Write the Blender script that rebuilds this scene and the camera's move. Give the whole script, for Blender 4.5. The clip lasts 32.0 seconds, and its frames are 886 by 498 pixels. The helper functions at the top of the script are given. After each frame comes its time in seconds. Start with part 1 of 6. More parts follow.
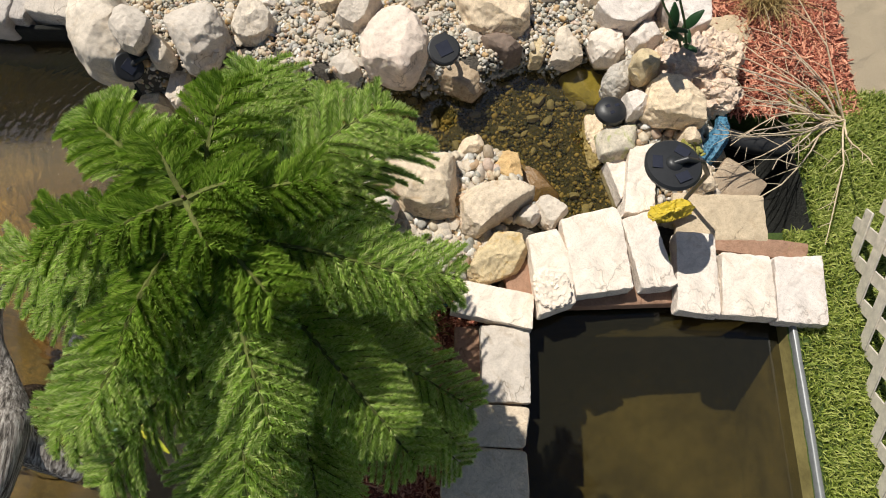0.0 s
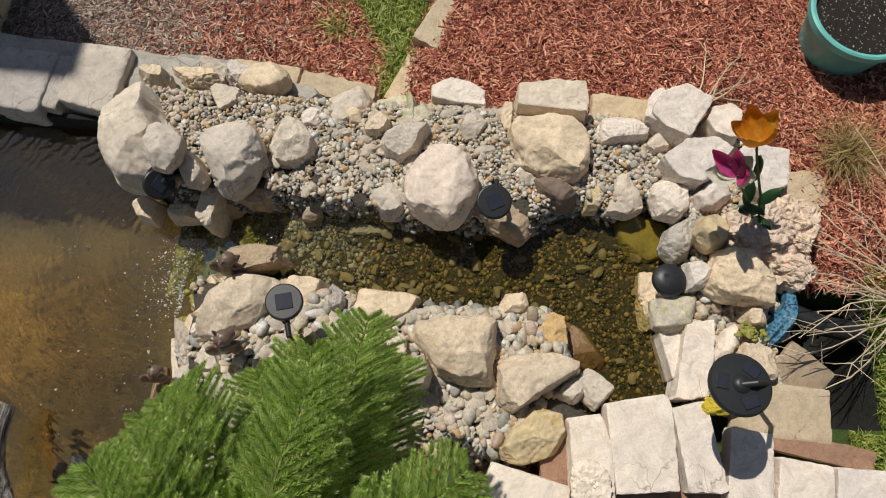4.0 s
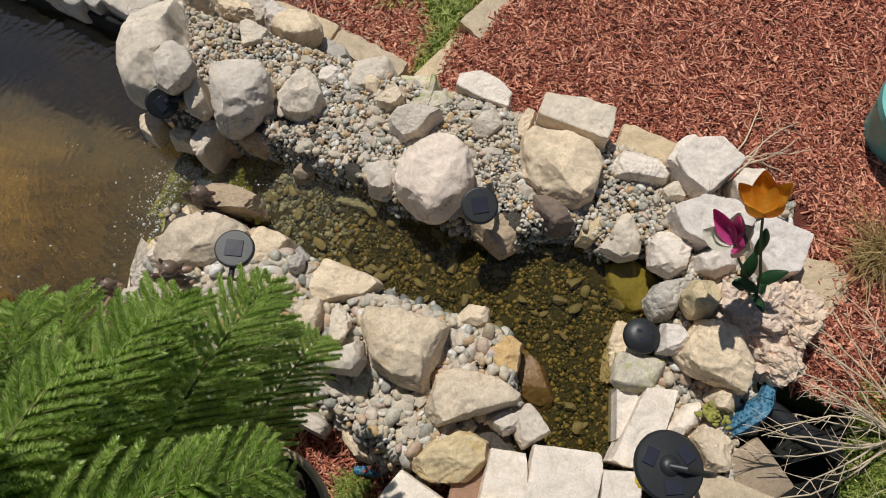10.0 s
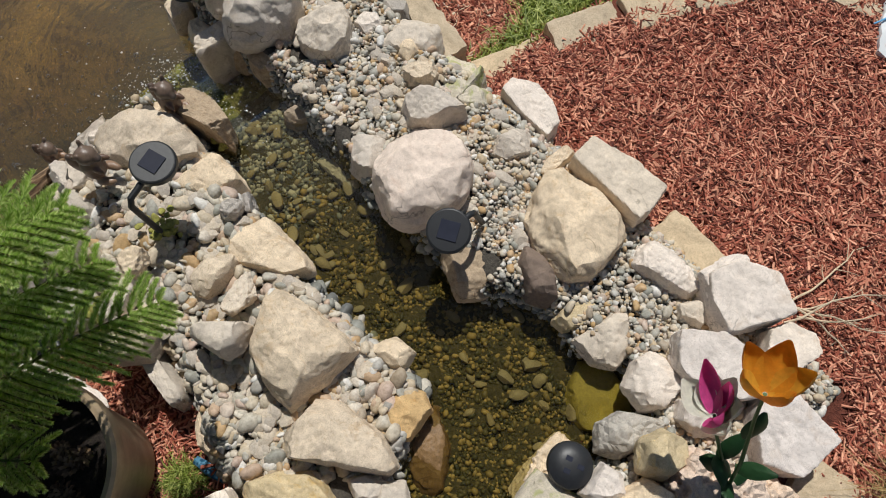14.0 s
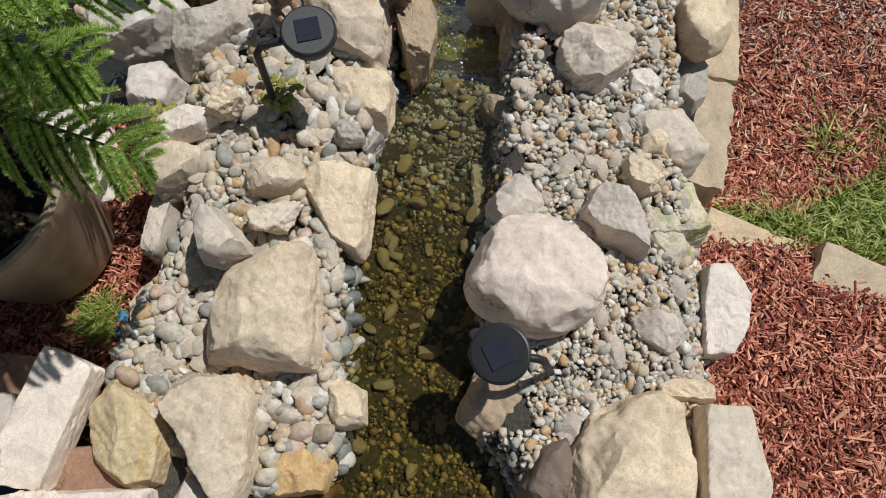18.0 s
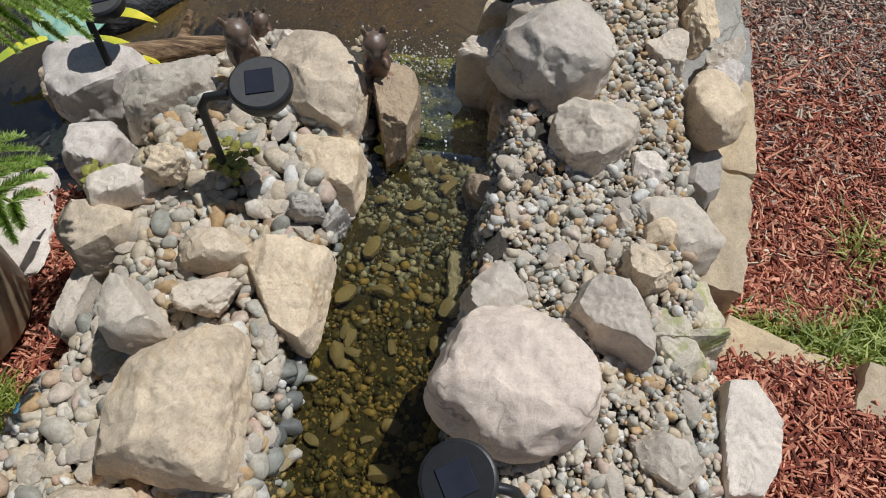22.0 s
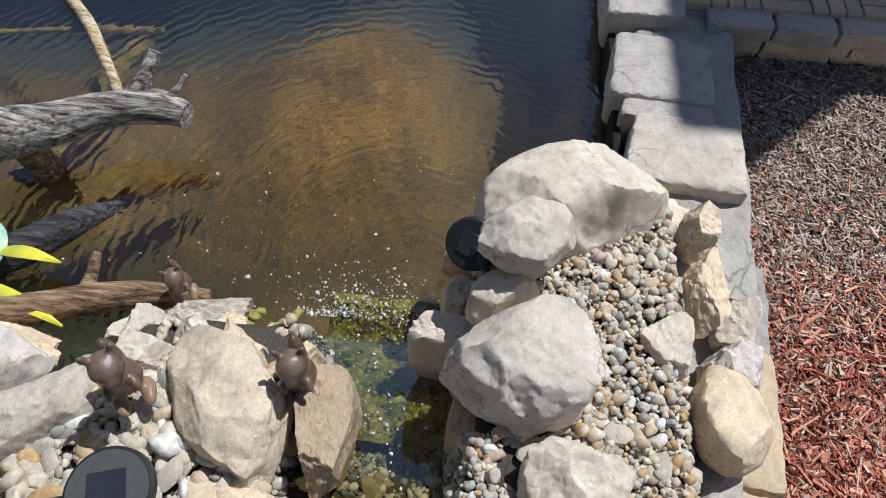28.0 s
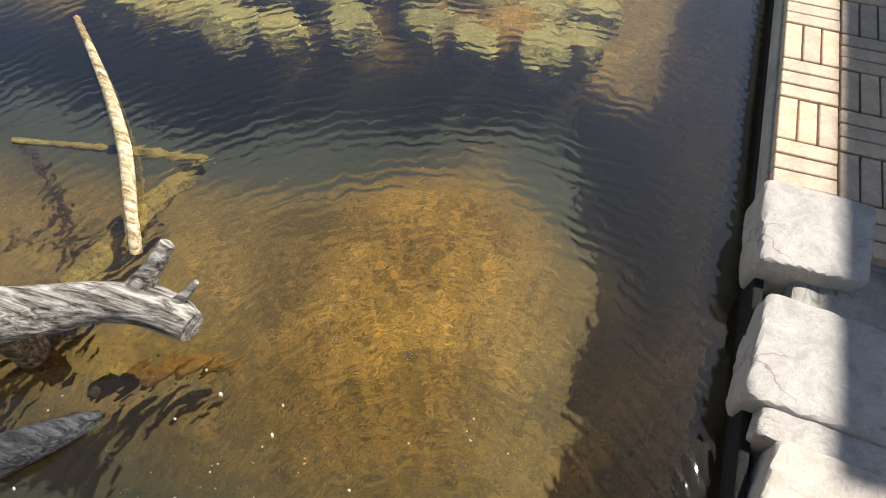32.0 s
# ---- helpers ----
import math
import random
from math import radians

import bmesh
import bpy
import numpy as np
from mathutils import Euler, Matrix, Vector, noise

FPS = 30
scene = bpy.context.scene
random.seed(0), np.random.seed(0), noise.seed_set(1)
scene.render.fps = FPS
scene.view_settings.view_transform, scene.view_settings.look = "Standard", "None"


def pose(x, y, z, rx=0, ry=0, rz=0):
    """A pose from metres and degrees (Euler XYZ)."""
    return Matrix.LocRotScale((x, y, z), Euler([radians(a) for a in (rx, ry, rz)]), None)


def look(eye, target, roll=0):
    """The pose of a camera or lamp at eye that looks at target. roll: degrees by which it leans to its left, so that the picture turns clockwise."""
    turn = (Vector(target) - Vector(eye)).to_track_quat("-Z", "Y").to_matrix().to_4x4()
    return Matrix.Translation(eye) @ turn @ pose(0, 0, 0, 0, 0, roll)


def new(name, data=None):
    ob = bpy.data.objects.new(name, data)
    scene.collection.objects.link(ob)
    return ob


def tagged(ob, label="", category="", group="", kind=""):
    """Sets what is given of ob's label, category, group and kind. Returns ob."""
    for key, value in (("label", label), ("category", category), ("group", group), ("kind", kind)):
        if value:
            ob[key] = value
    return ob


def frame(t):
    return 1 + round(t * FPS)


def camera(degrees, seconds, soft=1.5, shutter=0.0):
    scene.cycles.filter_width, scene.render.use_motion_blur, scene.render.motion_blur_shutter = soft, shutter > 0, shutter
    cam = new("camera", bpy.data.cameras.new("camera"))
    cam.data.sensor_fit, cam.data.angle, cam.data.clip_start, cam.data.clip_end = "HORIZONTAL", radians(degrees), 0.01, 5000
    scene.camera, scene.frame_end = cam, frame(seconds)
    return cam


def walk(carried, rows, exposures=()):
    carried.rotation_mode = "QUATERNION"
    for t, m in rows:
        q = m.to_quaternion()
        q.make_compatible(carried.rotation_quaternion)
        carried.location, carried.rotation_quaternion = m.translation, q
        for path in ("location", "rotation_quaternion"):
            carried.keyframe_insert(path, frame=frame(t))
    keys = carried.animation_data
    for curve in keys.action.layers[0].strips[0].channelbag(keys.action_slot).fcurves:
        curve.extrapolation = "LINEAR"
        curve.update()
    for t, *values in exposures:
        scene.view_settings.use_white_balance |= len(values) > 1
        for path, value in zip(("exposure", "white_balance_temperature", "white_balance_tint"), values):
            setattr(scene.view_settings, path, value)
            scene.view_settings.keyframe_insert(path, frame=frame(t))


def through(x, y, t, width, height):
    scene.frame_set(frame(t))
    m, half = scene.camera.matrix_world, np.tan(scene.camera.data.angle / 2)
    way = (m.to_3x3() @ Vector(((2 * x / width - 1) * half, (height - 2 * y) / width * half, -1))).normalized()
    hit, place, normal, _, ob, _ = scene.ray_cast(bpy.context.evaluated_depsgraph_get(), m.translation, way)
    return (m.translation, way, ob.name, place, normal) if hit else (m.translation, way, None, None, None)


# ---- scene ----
cam = camera(67.5, 32.0, soft=1.0)
METRES, EYE, TILT, LEAN, TURN = 5.2, 3.2, -72.0, 0.0, 0.0
ROWS = [
    (0.0, 0.0, 0.0, 0.0, 0.0, 0.0, -0.0),
    (0.5, -0.004, 0.0095, 0.0293, 0.56, -0.08, -1.83),
    (1.0, -0.0129, 0.0197, 0.059, 0.93, -0.17, -3.57),
    (1.5, -0.018, 0.0299, 0.0877, 1.29, -0.23, -4.18),
    (2.0, -0.021, 0.0388, 0.1174, 1.56, -0.31, -4.27),
    (2.5, -0.0213, 0.0444, 0.143, 1.63, -0.37, -4.27),
    (3.0, -0.0198, 0.0469, 0.1501, 1.69, -0.28, -4.29),
    (3.5, -0.0222, 0.0447, 0.1482, 1.72, -0.35, -4.47),
    (5.5, -0.0223, 0.0466, 0.1413, 2.48, -0.41, -7.26),
    (6.0, -0.0221, 0.0461, 0.1437, 2.95, -0.48, -8.33),
    (6.5, -0.0169, 0.0445, 0.145, 3.2, -0.49, -9.4),
    (7.0, -0.0114, 0.0465, 0.1458, 3.61, -0.63, -10.48),
    (7.5, -0.008, 0.047, 0.1467, 3.99, -0.66, -11.57),
    (8.0, -0.0004, 0.046, 0.1491, 4.58, -0.88, -13.25),
    (8.5, 0.0107, 0.0514, 0.1486, 5.14, -0.92, -15.01),
    (9.0, 0.0195, 0.0607, 0.151, 5.73, -1.28, -16.62),
    (9.5, 0.0322, 0.0688, 0.1516, 6.35, -1.32, -18.27),
    (10.0, 0.0451, 0.0789, 0.1571, 6.94, -1.61, -19.91),
    (10.5, 0.0555, 0.0885, 0.1619, 7.51, -1.81, -21.54),
    (11.0, 0.0667, 0.0983, 0.1686, 8.21, -2.1, -23.27),
    (11.5, 0.0745, 0.1109, 0.1732, 8.99, -2.35, -25.26),
    (12.0, 0.0812, 0.1256, 0.1786, 9.81, -2.69, -27.28),
    (12.5, 0.0873, 0.1429, 0.1868, 10.64, -3.13, -29.31),
    (13.0, 0.0947, 0.1622, 0.196, 11.81, -3.69, -31.9),
    (13.5, 0.0983, 0.1788, 0.2054, 14.07, -5.03, -36.9),
    (14.0, 0.0996, 0.194, 0.2146, 17.2, -7.08, -42.78),
    (14.5, 0.1007, 0.2086, 0.2248, 20.9, -9.75, -48.28),
    (16.5, 0.0812, 0.261, 0.2454, 51.59, -36.62, -68.37),
    (17.0, 0.0715, 0.2739, 0.2498, 67.15, -51.37, -71.37),
    (17.5, 0.0605, 0.286, 0.255, 85.72, -69.05, -72.7),
    (18.0, 0.0478, 0.2996, 0.2595, 101.1, -83.71, -72.39),
    (18.5, 0.0392, 0.3174, 0.2639, 103.98, -83.78, -72.1),
    (19.0, 0.036, 0.3406, 0.2614, 106.57, -82.7, -71.96),
    (19.5, 0.0371, 0.3625, 0.2566, 109.17, -81.65, -71.77),
    (20.0, 0.0342, 0.3743, 0.2483, 110.27, -82.13, -71.69),
    (20.5, 0.0348, 0.3682, 0.2508, 110.31, -82.26, -71.66),
    (21.0, 0.0346, 0.3695, 0.2544, 110.31, -82.28, -71.65),
    (21.5, 0.0356, 0.3689, 0.2564, 110.35, -82.4, -71.64),
    (22.0, 0.0371, 0.3671, 0.2632, 110.46, -82.53, -71.59),
    (22.5, 0.038, 0.3704, 0.2701, 110.46, -82.58, -71.62),
    (23.0, 0.0326, 0.3718, 0.2744, 110.52, -82.09, -71.63),
    (23.5, 0.027, 0.372, 0.276, 110.49, -80.48, -71.64),
    (24.0, 0.0206, 0.373, 0.2764, 110.5, -78.87, -71.61),
    (24.5, 0.0132, 0.3729, 0.2778, 110.58, -77.41, -71.58),
    (26.5, -0.0568, 0.3793, 0.2787, 109.97, -76.18, -71.64),
    (27.0, -0.0782, 0.379, 0.2766, 109.86, -76.19, -71.64),
    (27.5, -0.0992, 0.3793, 0.2736, 109.66, -76.0, -71.58),
    (28.0, -0.1205, 0.3785, 0.2701, 109.57, -75.98, -71.57),
    (28.5, -0.1399, 0.3787, 0.2674, 109.39, -75.8, -71.54),
    (29.0, -0.1596, 0.379, 0.2656, 112.91, -79.17, -71.2),
    (29.5, -0.1815, 0.3789, 0.2616, 118.66, -84.63, -70.43),
    (30.0, -0.2063, 0.3762, 0.2566, 123.04, -88.76, -69.48),
    (30.5, -0.233, 0.3759, 0.2537, 126.92, -92.39, -68.38),
    (31.0, -0.2598, 0.3768, 0.2499, 130.33, -95.64, -67.28),
    (31.5, -0.2898, 0.3767, 0.2462, 133.37, -98.62, -65.85),
    (32.0, -0.3204, 0.3764, 0.2443, 136.42, -101.5, -64.44),
]
walk(cam, [(t, pose(0, 0, EYE, TILT, LEAN, TURN) @ pose(METRES * x, METRES * y, METRES * z, 90 + pitch, roll, yaw)) for t, x, y, z, yaw, pitch, roll in ROWS], exposures=[(0, -0.02, 6600, 10), (2, -0.38, 6650, 10), (7, -0.48, 6450, 10), (14, -0.42, 6250, 10), (17, -0.42, 6150, 10), (21, -0.52, 6050, 10), (26, -0.3, 5800, 10), (29, 0.02, 5800, 10), (32, 0.56, 6400, 10)])

# ---- light ----
SUN_DIR = Vector((0.40, -0.42, -1.0)).normalized()
world = bpy.data.worlds.new("sky")
scene.world = world
world.use_nodes = True
wn = world.node_tree.nodes
sky = wn.new("ShaderNodeTexSky")
sky.sky_type = "NISHITA"
sky.sun_disc = False
sky.sun_elevation = math.asin(-SUN_DIR.z)
sky.sun_rotation = math.atan2(-SUN_DIR.x, -SUN_DIR.y)
wn["Background"].inputs["Strength"].default_value = 0.058
world.node_tree.links.new(sky.outputs[0], wn["Background"].inputs["Color"])
sun = new("sun", bpy.data.lights.new("sun", "SUN"))
sun.data.energy, sun.data.angle, sun.data.color = 5.0, radians(0.55), (1.0, 0.965, 0.89)
sun.matrix_world = look((0, 0, 9), Vector((0, 0, 9)) + SUN_DIR)


# ---- materials ----
class Mat:
    """A small builder for node materials."""

    def __init__(self, name, rough=0.8, metal=0.0, spec=0.35):
        self.m = bpy.data.materials.new(name)
        self.m.use_nodes = True
        self.t = self.m.node_tree
        self.b = self.t.nodes["Principled BSDF"]
        self.b.inputs["Roughness"].default_value = rough
        self.b.inputs["Metallic"].default_value = metal
        self.b.inputs["Specular IOR Level"].default_value = spec
        self.co = self.t.nodes.new("ShaderNodeTexCoord").outputs["Object"]

    def link(self, a, b):
        self.t.links.new(a, b)

    def node(self, kind, **sets):
        n = self.t.nodes.new(kind)
        for k, v in sets.items():
            n.inputs[k.replace("_", " ")].default_value = v
        return n

    def geo(self):
        self.co = self.t.nodes.new("ShaderNodeNewGeometry").outputs["Position"]
        return self

    def noise(self, scale, detail=6.0, rough=0.6, distort=0.0, stretch=None):
        n = self.node("ShaderNodeTexNoise", Scale=scale, Detail=detail, Roughness=rough, Distortion=distort)
        if stretch:
            mp = self.node("ShaderNodeMapping")
            mp.inputs["Scale"].default_value = stretch
            self.link(self.co, mp.inputs["Vector"])
            self.link(mp.outputs[0], n.inputs["Vector"])
        else:
            self.link(self.co, n.inputs["Vector"])
        return n.outputs["Fac"]

    def voronoi(self, scale, feature="DISTANCE_TO_EDGE"):
        n = self.node("ShaderNodeTexVoronoi", Scale=scale)
        n.feature = feature
        self.link(self.co, n.inputs["Vector"])
        return n.outputs["Distance"]

    def ramp(self, fac, *stops):
        r = self.t.nodes.new("ShaderNodeValToRGB")
        e = r.color_ramp.elements
        while len(e) < len(stops):
            e.new(0.5)
        for k, (p, c) in enumerate(stops):
            e[k].position = p
            e[k].color = (*c, 1) if len(c) == 3 else c
        self.link(fac, r.inputs["Fac"])
        return r.outputs["Color"]

    def mix(self, fac, a, b, blend="MIX"):
        n = self.t.nodes.new("ShaderNodeMix")
        n.data_type, n.blend_type = "RGBA", blend
        for sock, v in ((n.inputs[0], fac), (n.inputs[6], a), (n.inputs[7], b)):
            if isinstance(v, (int, float)):
                sock.default_value = v
            elif isinstance(v, tuple):
                sock.default_value = (*v, 1)
            else:
                self.link(v, sock)
        return n.outputs[2]

    def random(self, island=True):
        if island:
            return self.t.nodes.new("ShaderNodeNewGeometry").outputs["Random Per Island"]
        return self.t.nodes.new("ShaderNodeObjectInfo").outputs["Random"]

    def color(self, c):
        if isinstance(c, tuple):
            self.b.inputs["Base Color"].default_value = (*c, 1)
        else:
            self.link(c, self.b.inputs["Base Color"])
        return self

    def bump(self, height, strength=0.4, dist=0.01):
        n = self.node("ShaderNodeBump", Strength=strength, Distance=dist)
        self.link(height, n.inputs["Height"])
        if self.b.inputs["Normal"].is_linked:
            self.link(self.b.inputs["Normal"].links[0].from_socket, n.inputs["Normal"])
        self.link(n.outputs[0], self.b.inputs["Normal"])
        return self


def scaled(c, k):
    return tuple(min(1.0, v * k) for v in c)


def rock_material(name, base, stain, moss=0.0, pits=0.0, rough=0.88, grit=1.0, light_veins=False):
    m = Mat(name, rough)
    big = m.noise(6.0, 6, 0.65, 0.8)
    col = m.ramp(big, (0.28, scaled(base, 0.70)), (0.46, base), (0.60, scaled(base, 1.14)), (0.75, scaled(base, 1.26)))
    st = m.noise(10.0, 9, 0.75, 1.4)
    col = m.mix(m.ramp(st, (0.52, (0, 0, 0)), (0.68, (0.85, 0.85, 0.85))), col, stain)
    speck = m.noise(46.0, 8, 0.8, 0.5)
    col = m.mix(0.62 * grit, col, m.ramp(speck, (0.30, (0.55, 0.50, 0.46)), (0.42, (0.90, 0.89, 0.88)), (0.56, (1.06, 1.06, 1.06)), (0.72, (1.34, 1.33, 1.31))), "MULTIPLY")
    fine = m.noise(210.0, 4, 0.75)
    col = m.mix(0.32 * grit, col, m.ramp(fine, (0.34, (0.55, 0.52, 0.50)), (0.50, (1.06, 1.06, 1.06))), "MULTIPLY")
    vein = m.noise(13.0, 12, 0.78, 2.6)
    col = m.mix(m.ramp(vein, (0.487, (0, 0, 0)), (0.5, (0.6, 0.6, 0.6)), (0.513, (0, 0, 0))), col, scaled(base, 1.3) if light_veins else scaled(stain, 0.42))
    crack = m.node("ShaderNodeTexVoronoi", Scale=4.2)
    crack.feature = "DISTANCE_TO_EDGE"
    warp = m.mix(0.16, m.co, m.t.nodes.new("ShaderNodeTexNoise").outputs["Color"], "ADD")
    m.link(warp, crack.inputs["Vector"])
    line = m.ramp(crack.outputs["Distance"], (0.0, (1, 1, 1)), (0.012, (0.3, 0.3, 0.3)), (0.03, (0, 0, 0)))
    patch = m.ramp(m.noise(3.5, 3, 0.5), (0.50, (0, 0, 0)), (0.58, (0.75, 0.75, 0.75)))
    broken = m.mix(1.0, line, patch, "MULTIPLY")
    col = m.mix(broken, col, scaled(stain, 0.40))
    tone = m.ramp(m.random(False), (0.0, (0.86, 0.86, 0.88)), (1.0, (1.06, 1.02, 0.95)))
    col = m.mix(1.0, col, tone, "MULTIPLY")
    if moss:
        mo = m.noise(11.0, 6, 0.65, 0.8)
        col = m.mix(m.ramp(mo, (0.56 - 0.1 * moss, (0, 0, 0)), (0.66, (0.85, 0.85, 0.85))), col, (0.32, 0.36, 0.07))
    m.color(col)
    m.bump(m.noise(7.0, 10, 0.7, 0.3), 0.10, 0.03)
    m.bump(m.noise(24.0, 12, 0.8, 0.6), 0.42, 0.009)
    m.bump(speck, 0.4, 0.004)
    m.bump(m.noise(75.0, 8, 0.75), 0.4, 0.004)
    m.bump(fine, 0.3, 0.002)
    if pits:
        m.bump(m.voronoi(26.0), pits, 0.02)
    return m.m


ROCK = {
    "grey": rock_material("grey_limestone", (0.66, 0.585, 0.49), (0.52, 0.42, 0.30), light_veins=True),
    "tan": rock_material("tan_limestone", (0.75, 0.625, 0.465), (0.61, 0.44, 0.26)),
    "white": rock_material("white_limestone", (0.81, 0.73, 0.65), (0.70, 0.58, 0.47), grit=0.45),
    "yellow": rock_material("yellow_limestone", (0.64, 0.53, 0.34), (0.60, 0.40, 0.13)),
    "pink": rock_material("pink_limestone", (0.78, 0.66, 0.56), (0.64, 0.49, 0.39), light_veins=True),
    "brown": rock_material("brown_rock", (0.46, 0.36, 0.25), (0.31, 0.20, 0.11), rough=0.7),
    "slate": rock_material("dark_grey_rock", (0.50, 0.46, 0.41), (0.37, 0.32, 0.26), rough=0.7),
    "lichen": rock_material("mossy_limestone", (0.68, 0.61, 0.48), (0.52, 0.45, 0.30), moss=0.8),
    "rough": rock_material("pitted_rock", (0.52, 0.49, 0.44), (0.38, 0.33, 0.26), pits=0.9),
    "porous": rock_material("porous_tufa", (0.82, 0.65, 0.51), (0.68, 0.48, 0.34), pits=1.0),
    "orange": rock_material("orange_rock", (0.64, 0.45, 0.23), (0.52, 0.28, 0.08)),
    "wet": rock_material("wet_brown_rock", (0.24, 0.15, 0.07), (0.15, 0.08, 0.025), rough=0.35),
    "gold": rock_material("algae_gold_stone", (0.40, 0.32, 0.07), (0.24, 0.19, 0.04), rough=0.6),
    "sunken": rock_material("sunken_stone", (0.30, 0.30, 0.14), (0.19, 0.19, 0.07)),
    "wood": rock_material("layered_dark_rock", (0.24, 0.18, 0.14), (0.34, 0.26, 0.18)),
    "flag": rock_material("sandstone_paving", (0.60, 0.49, 0.34), (0.52, 0.40, 0.26)),
    "red": rock_material("red_sandstone", (0.36, 0.22, 0.15), (0.28, 0.15, 0.09)),
    "wall": rock_material("pale_wall_stone", (0.55, 0.50, 0.445), (0.48, 0.41, 0.34), grit=0.5),
}


def plain(name, c, rough=0.6, metal=0.0, spec=0.4, grain=60.0, depth=0.12):
    m = Mat(name, rough, metal, spec)
    col = m.ramp(m.noise(grain, 5, 0.65), (0.3, scaled(c, 1 - depth)), (0.7, scaled(c, 1 + depth)))
    col = m.mix(0.5, col, m.ramp(m.noise(7.0, 4, 0.6), (0.35, (0.85, 0.84, 0.82)), (0.65, (1, 1, 1))), "MULTIPLY")
    m.color(col)
    m.bump(m.noise(grain * 2, 4, 0.6), 0.15, 0.002)
    return m.m


def chips_material(name, a, b, c, rough=0.75, through=0.0):
    m = Mat(name, rough)
    col = m.ramp(m.random(), (0.0, a), (0.45, b), (0.85, c), (1.0, scaled(c, 1.25)))
    col = m.mix(0.6, col, m.ramp(m.noise(90.0, 4, 0.7), (0.3, (0.6, 0.58, 0.56)), (0.6, (1, 1, 1))), "MULTIPLY")
    m.color(col)
    m.bump(m.noise(220.0, 3, 0.6), 0.4, 0.003)
    if through:
        m.b.inputs["Specular IOR Level"].default_value = 0.7
        leafy = m.t.nodes.new("ShaderNodeBsdfTranslucent")
        m.link(col, leafy.inputs["Color"])
        mx = m.t.nodes.new("ShaderNodeMixShader")
        mx.inputs[0].default_value = through
        m.link(m.b.outputs[0], mx.inputs[1])
        m.link(leafy.outputs[0], mx.inputs[2])
        m.link(mx.outputs[0], m.t.nodes["Material Output"].inputs["Surface"])
    return m.m


def pebble_material(name, k, tan=0.0):
    m = Mat(name, 0.62)
    r = m.random()
    col = m.ramp(r, (0.0, (0.33, 0.33, 0.285)), (0.14 - 0.06 * tan, (0.48, 0.455, 0.39)), (0.32 - 0.12 * tan, (0.65, 0.585, 0.47)), (0.46 - 0.1 * tan, (0.58, 0.46, 0.305)), (0.58, (0.71, 0.65, 0.545)), (0.70, (0.58, 0.44, 0.35)), (0.80, (0.55, 0.36, 0.16)), (0.87, (0.37, 0.35, 0.31)), (0.95, (0.79, 0.76, 0.70)))
    col = m.mix(0.75, col, m.ramp(m.noise(70.0, 5, 0.7), (0.3, (0.52, 0.49, 0.45)), (0.6, (1, 1, 1))), "MULTIPLY")
    m.color(m.mix(1.0, col, (k, k, k), "MULTIPLY"))
    m.bump(m.noise(160.0, 4, 0.6), 0.25, 0.003)
    return m.m


RED_MULCH = chips_material("red_mulch", (0.10, 0.026, 0.018), (0.43, 0.122, 0.072), (0.74, 0.36, 0.23))
OLD_MULCH = chips_material("weathered_mulch", (0.15, 0.10, 0.08), (0.38, 0.27, 0.21), (0.60, 0.49, 0.41))
PEBBLE = pebble_material("river_pebbles", 1.0)
COARSE_PEBBLE = pebble_material("coarse_river_pebbles", 0.96, 0.35)
BED_PEBBLE = chips_material("algae_pebbles", (0.04, 0.04, 0.016), (0.115, 0.095, 0.034), (0.36, 0.255, 0.09), 0.5)
GREY_BED = chips_material("grey_bed_pebbles", (0.12, 0.125, 0.12), (0.30, 0.30, 0.26), (0.52, 0.48, 0.40), 0.5)
GRASS = chips_material("grass_blades", (0.14, 0.20, 0.02), (0.30, 0.38, 0.05), (0.50, 0.54, 0.14), 0.6, 0.3)
DRY_GRASS = chips_material("dry_grass", (0.22, 0.14, 0.04), (0.36, 0.25, 0.09), (0.48, 0.36, 0.16), 0.7)
NEEDLES = chips_material("pine_needles", (0.27, 0.42, 0.07), (0.56, 0.76, 0.17), (0.86, 0.94, 0.45), 0.28, 0.58)
FRESH_NEEDLES = chips_material("young_pine_needles", (0.18, 0.32, 0.03), (0.32, 0.50, 0.06), (0.48, 0.62, 0.12), 0.35, 0.4)
BLACK = plain("black_plastic", (0.022, 0.023, 0.025), 0.42)
PANEL = plain("solar_panel", (0.03, 0.032, 0.045), 0.18, 0.0, 0.6, 20.0)
PANEL_RIM = plain("grey_plastic", (0.075, 0.075, 0.075), 0.5)


def soil_material(name, a, b, scale=40.0):
    m = Mat(name, 0.95).geo()
    m.color(m.ramp(m.noise(scale, 8, 0.7), (0.3, a), (0.7, b)))
    m.bump(m.noise(scale * 2, 8, 0.7), 0.8, 0.02)
    return m.m


SOIL_MULCH = soil_material("mulch_bed", (0.10, 0.028, 0.018), (0.24, 0.075, 0.045))
SOIL_OLD = soil_material("weathered_bed", (0.20, 0.155, 0.125), (0.44, 0.36, 0.30))
SOIL_BANK = soil_material("gravel_soil", (0.05, 0.044, 0.036), (0.16, 0.14, 0.115), 90.0)
SOIL_LAWN = soil_material("lawn_soil", (0.035, 0.06, 0.012), (0.09, 0.14, 0.03))
LINER_AND_SHADE = soil_material("liner_and_shade", (0.012, 0.013, 0.012), (0.03, 0.03, 0.025))
OLIVE = soil_material("olive_pond_floor", (0.08, 0.065, 0.02), (0.24, 0.20, 0.07), 3.0)
STREAM_BED = soil_material("stream_bed", (0.05, 0.045, 0.018), (0.14, 0.11, 0.05), 60.0)
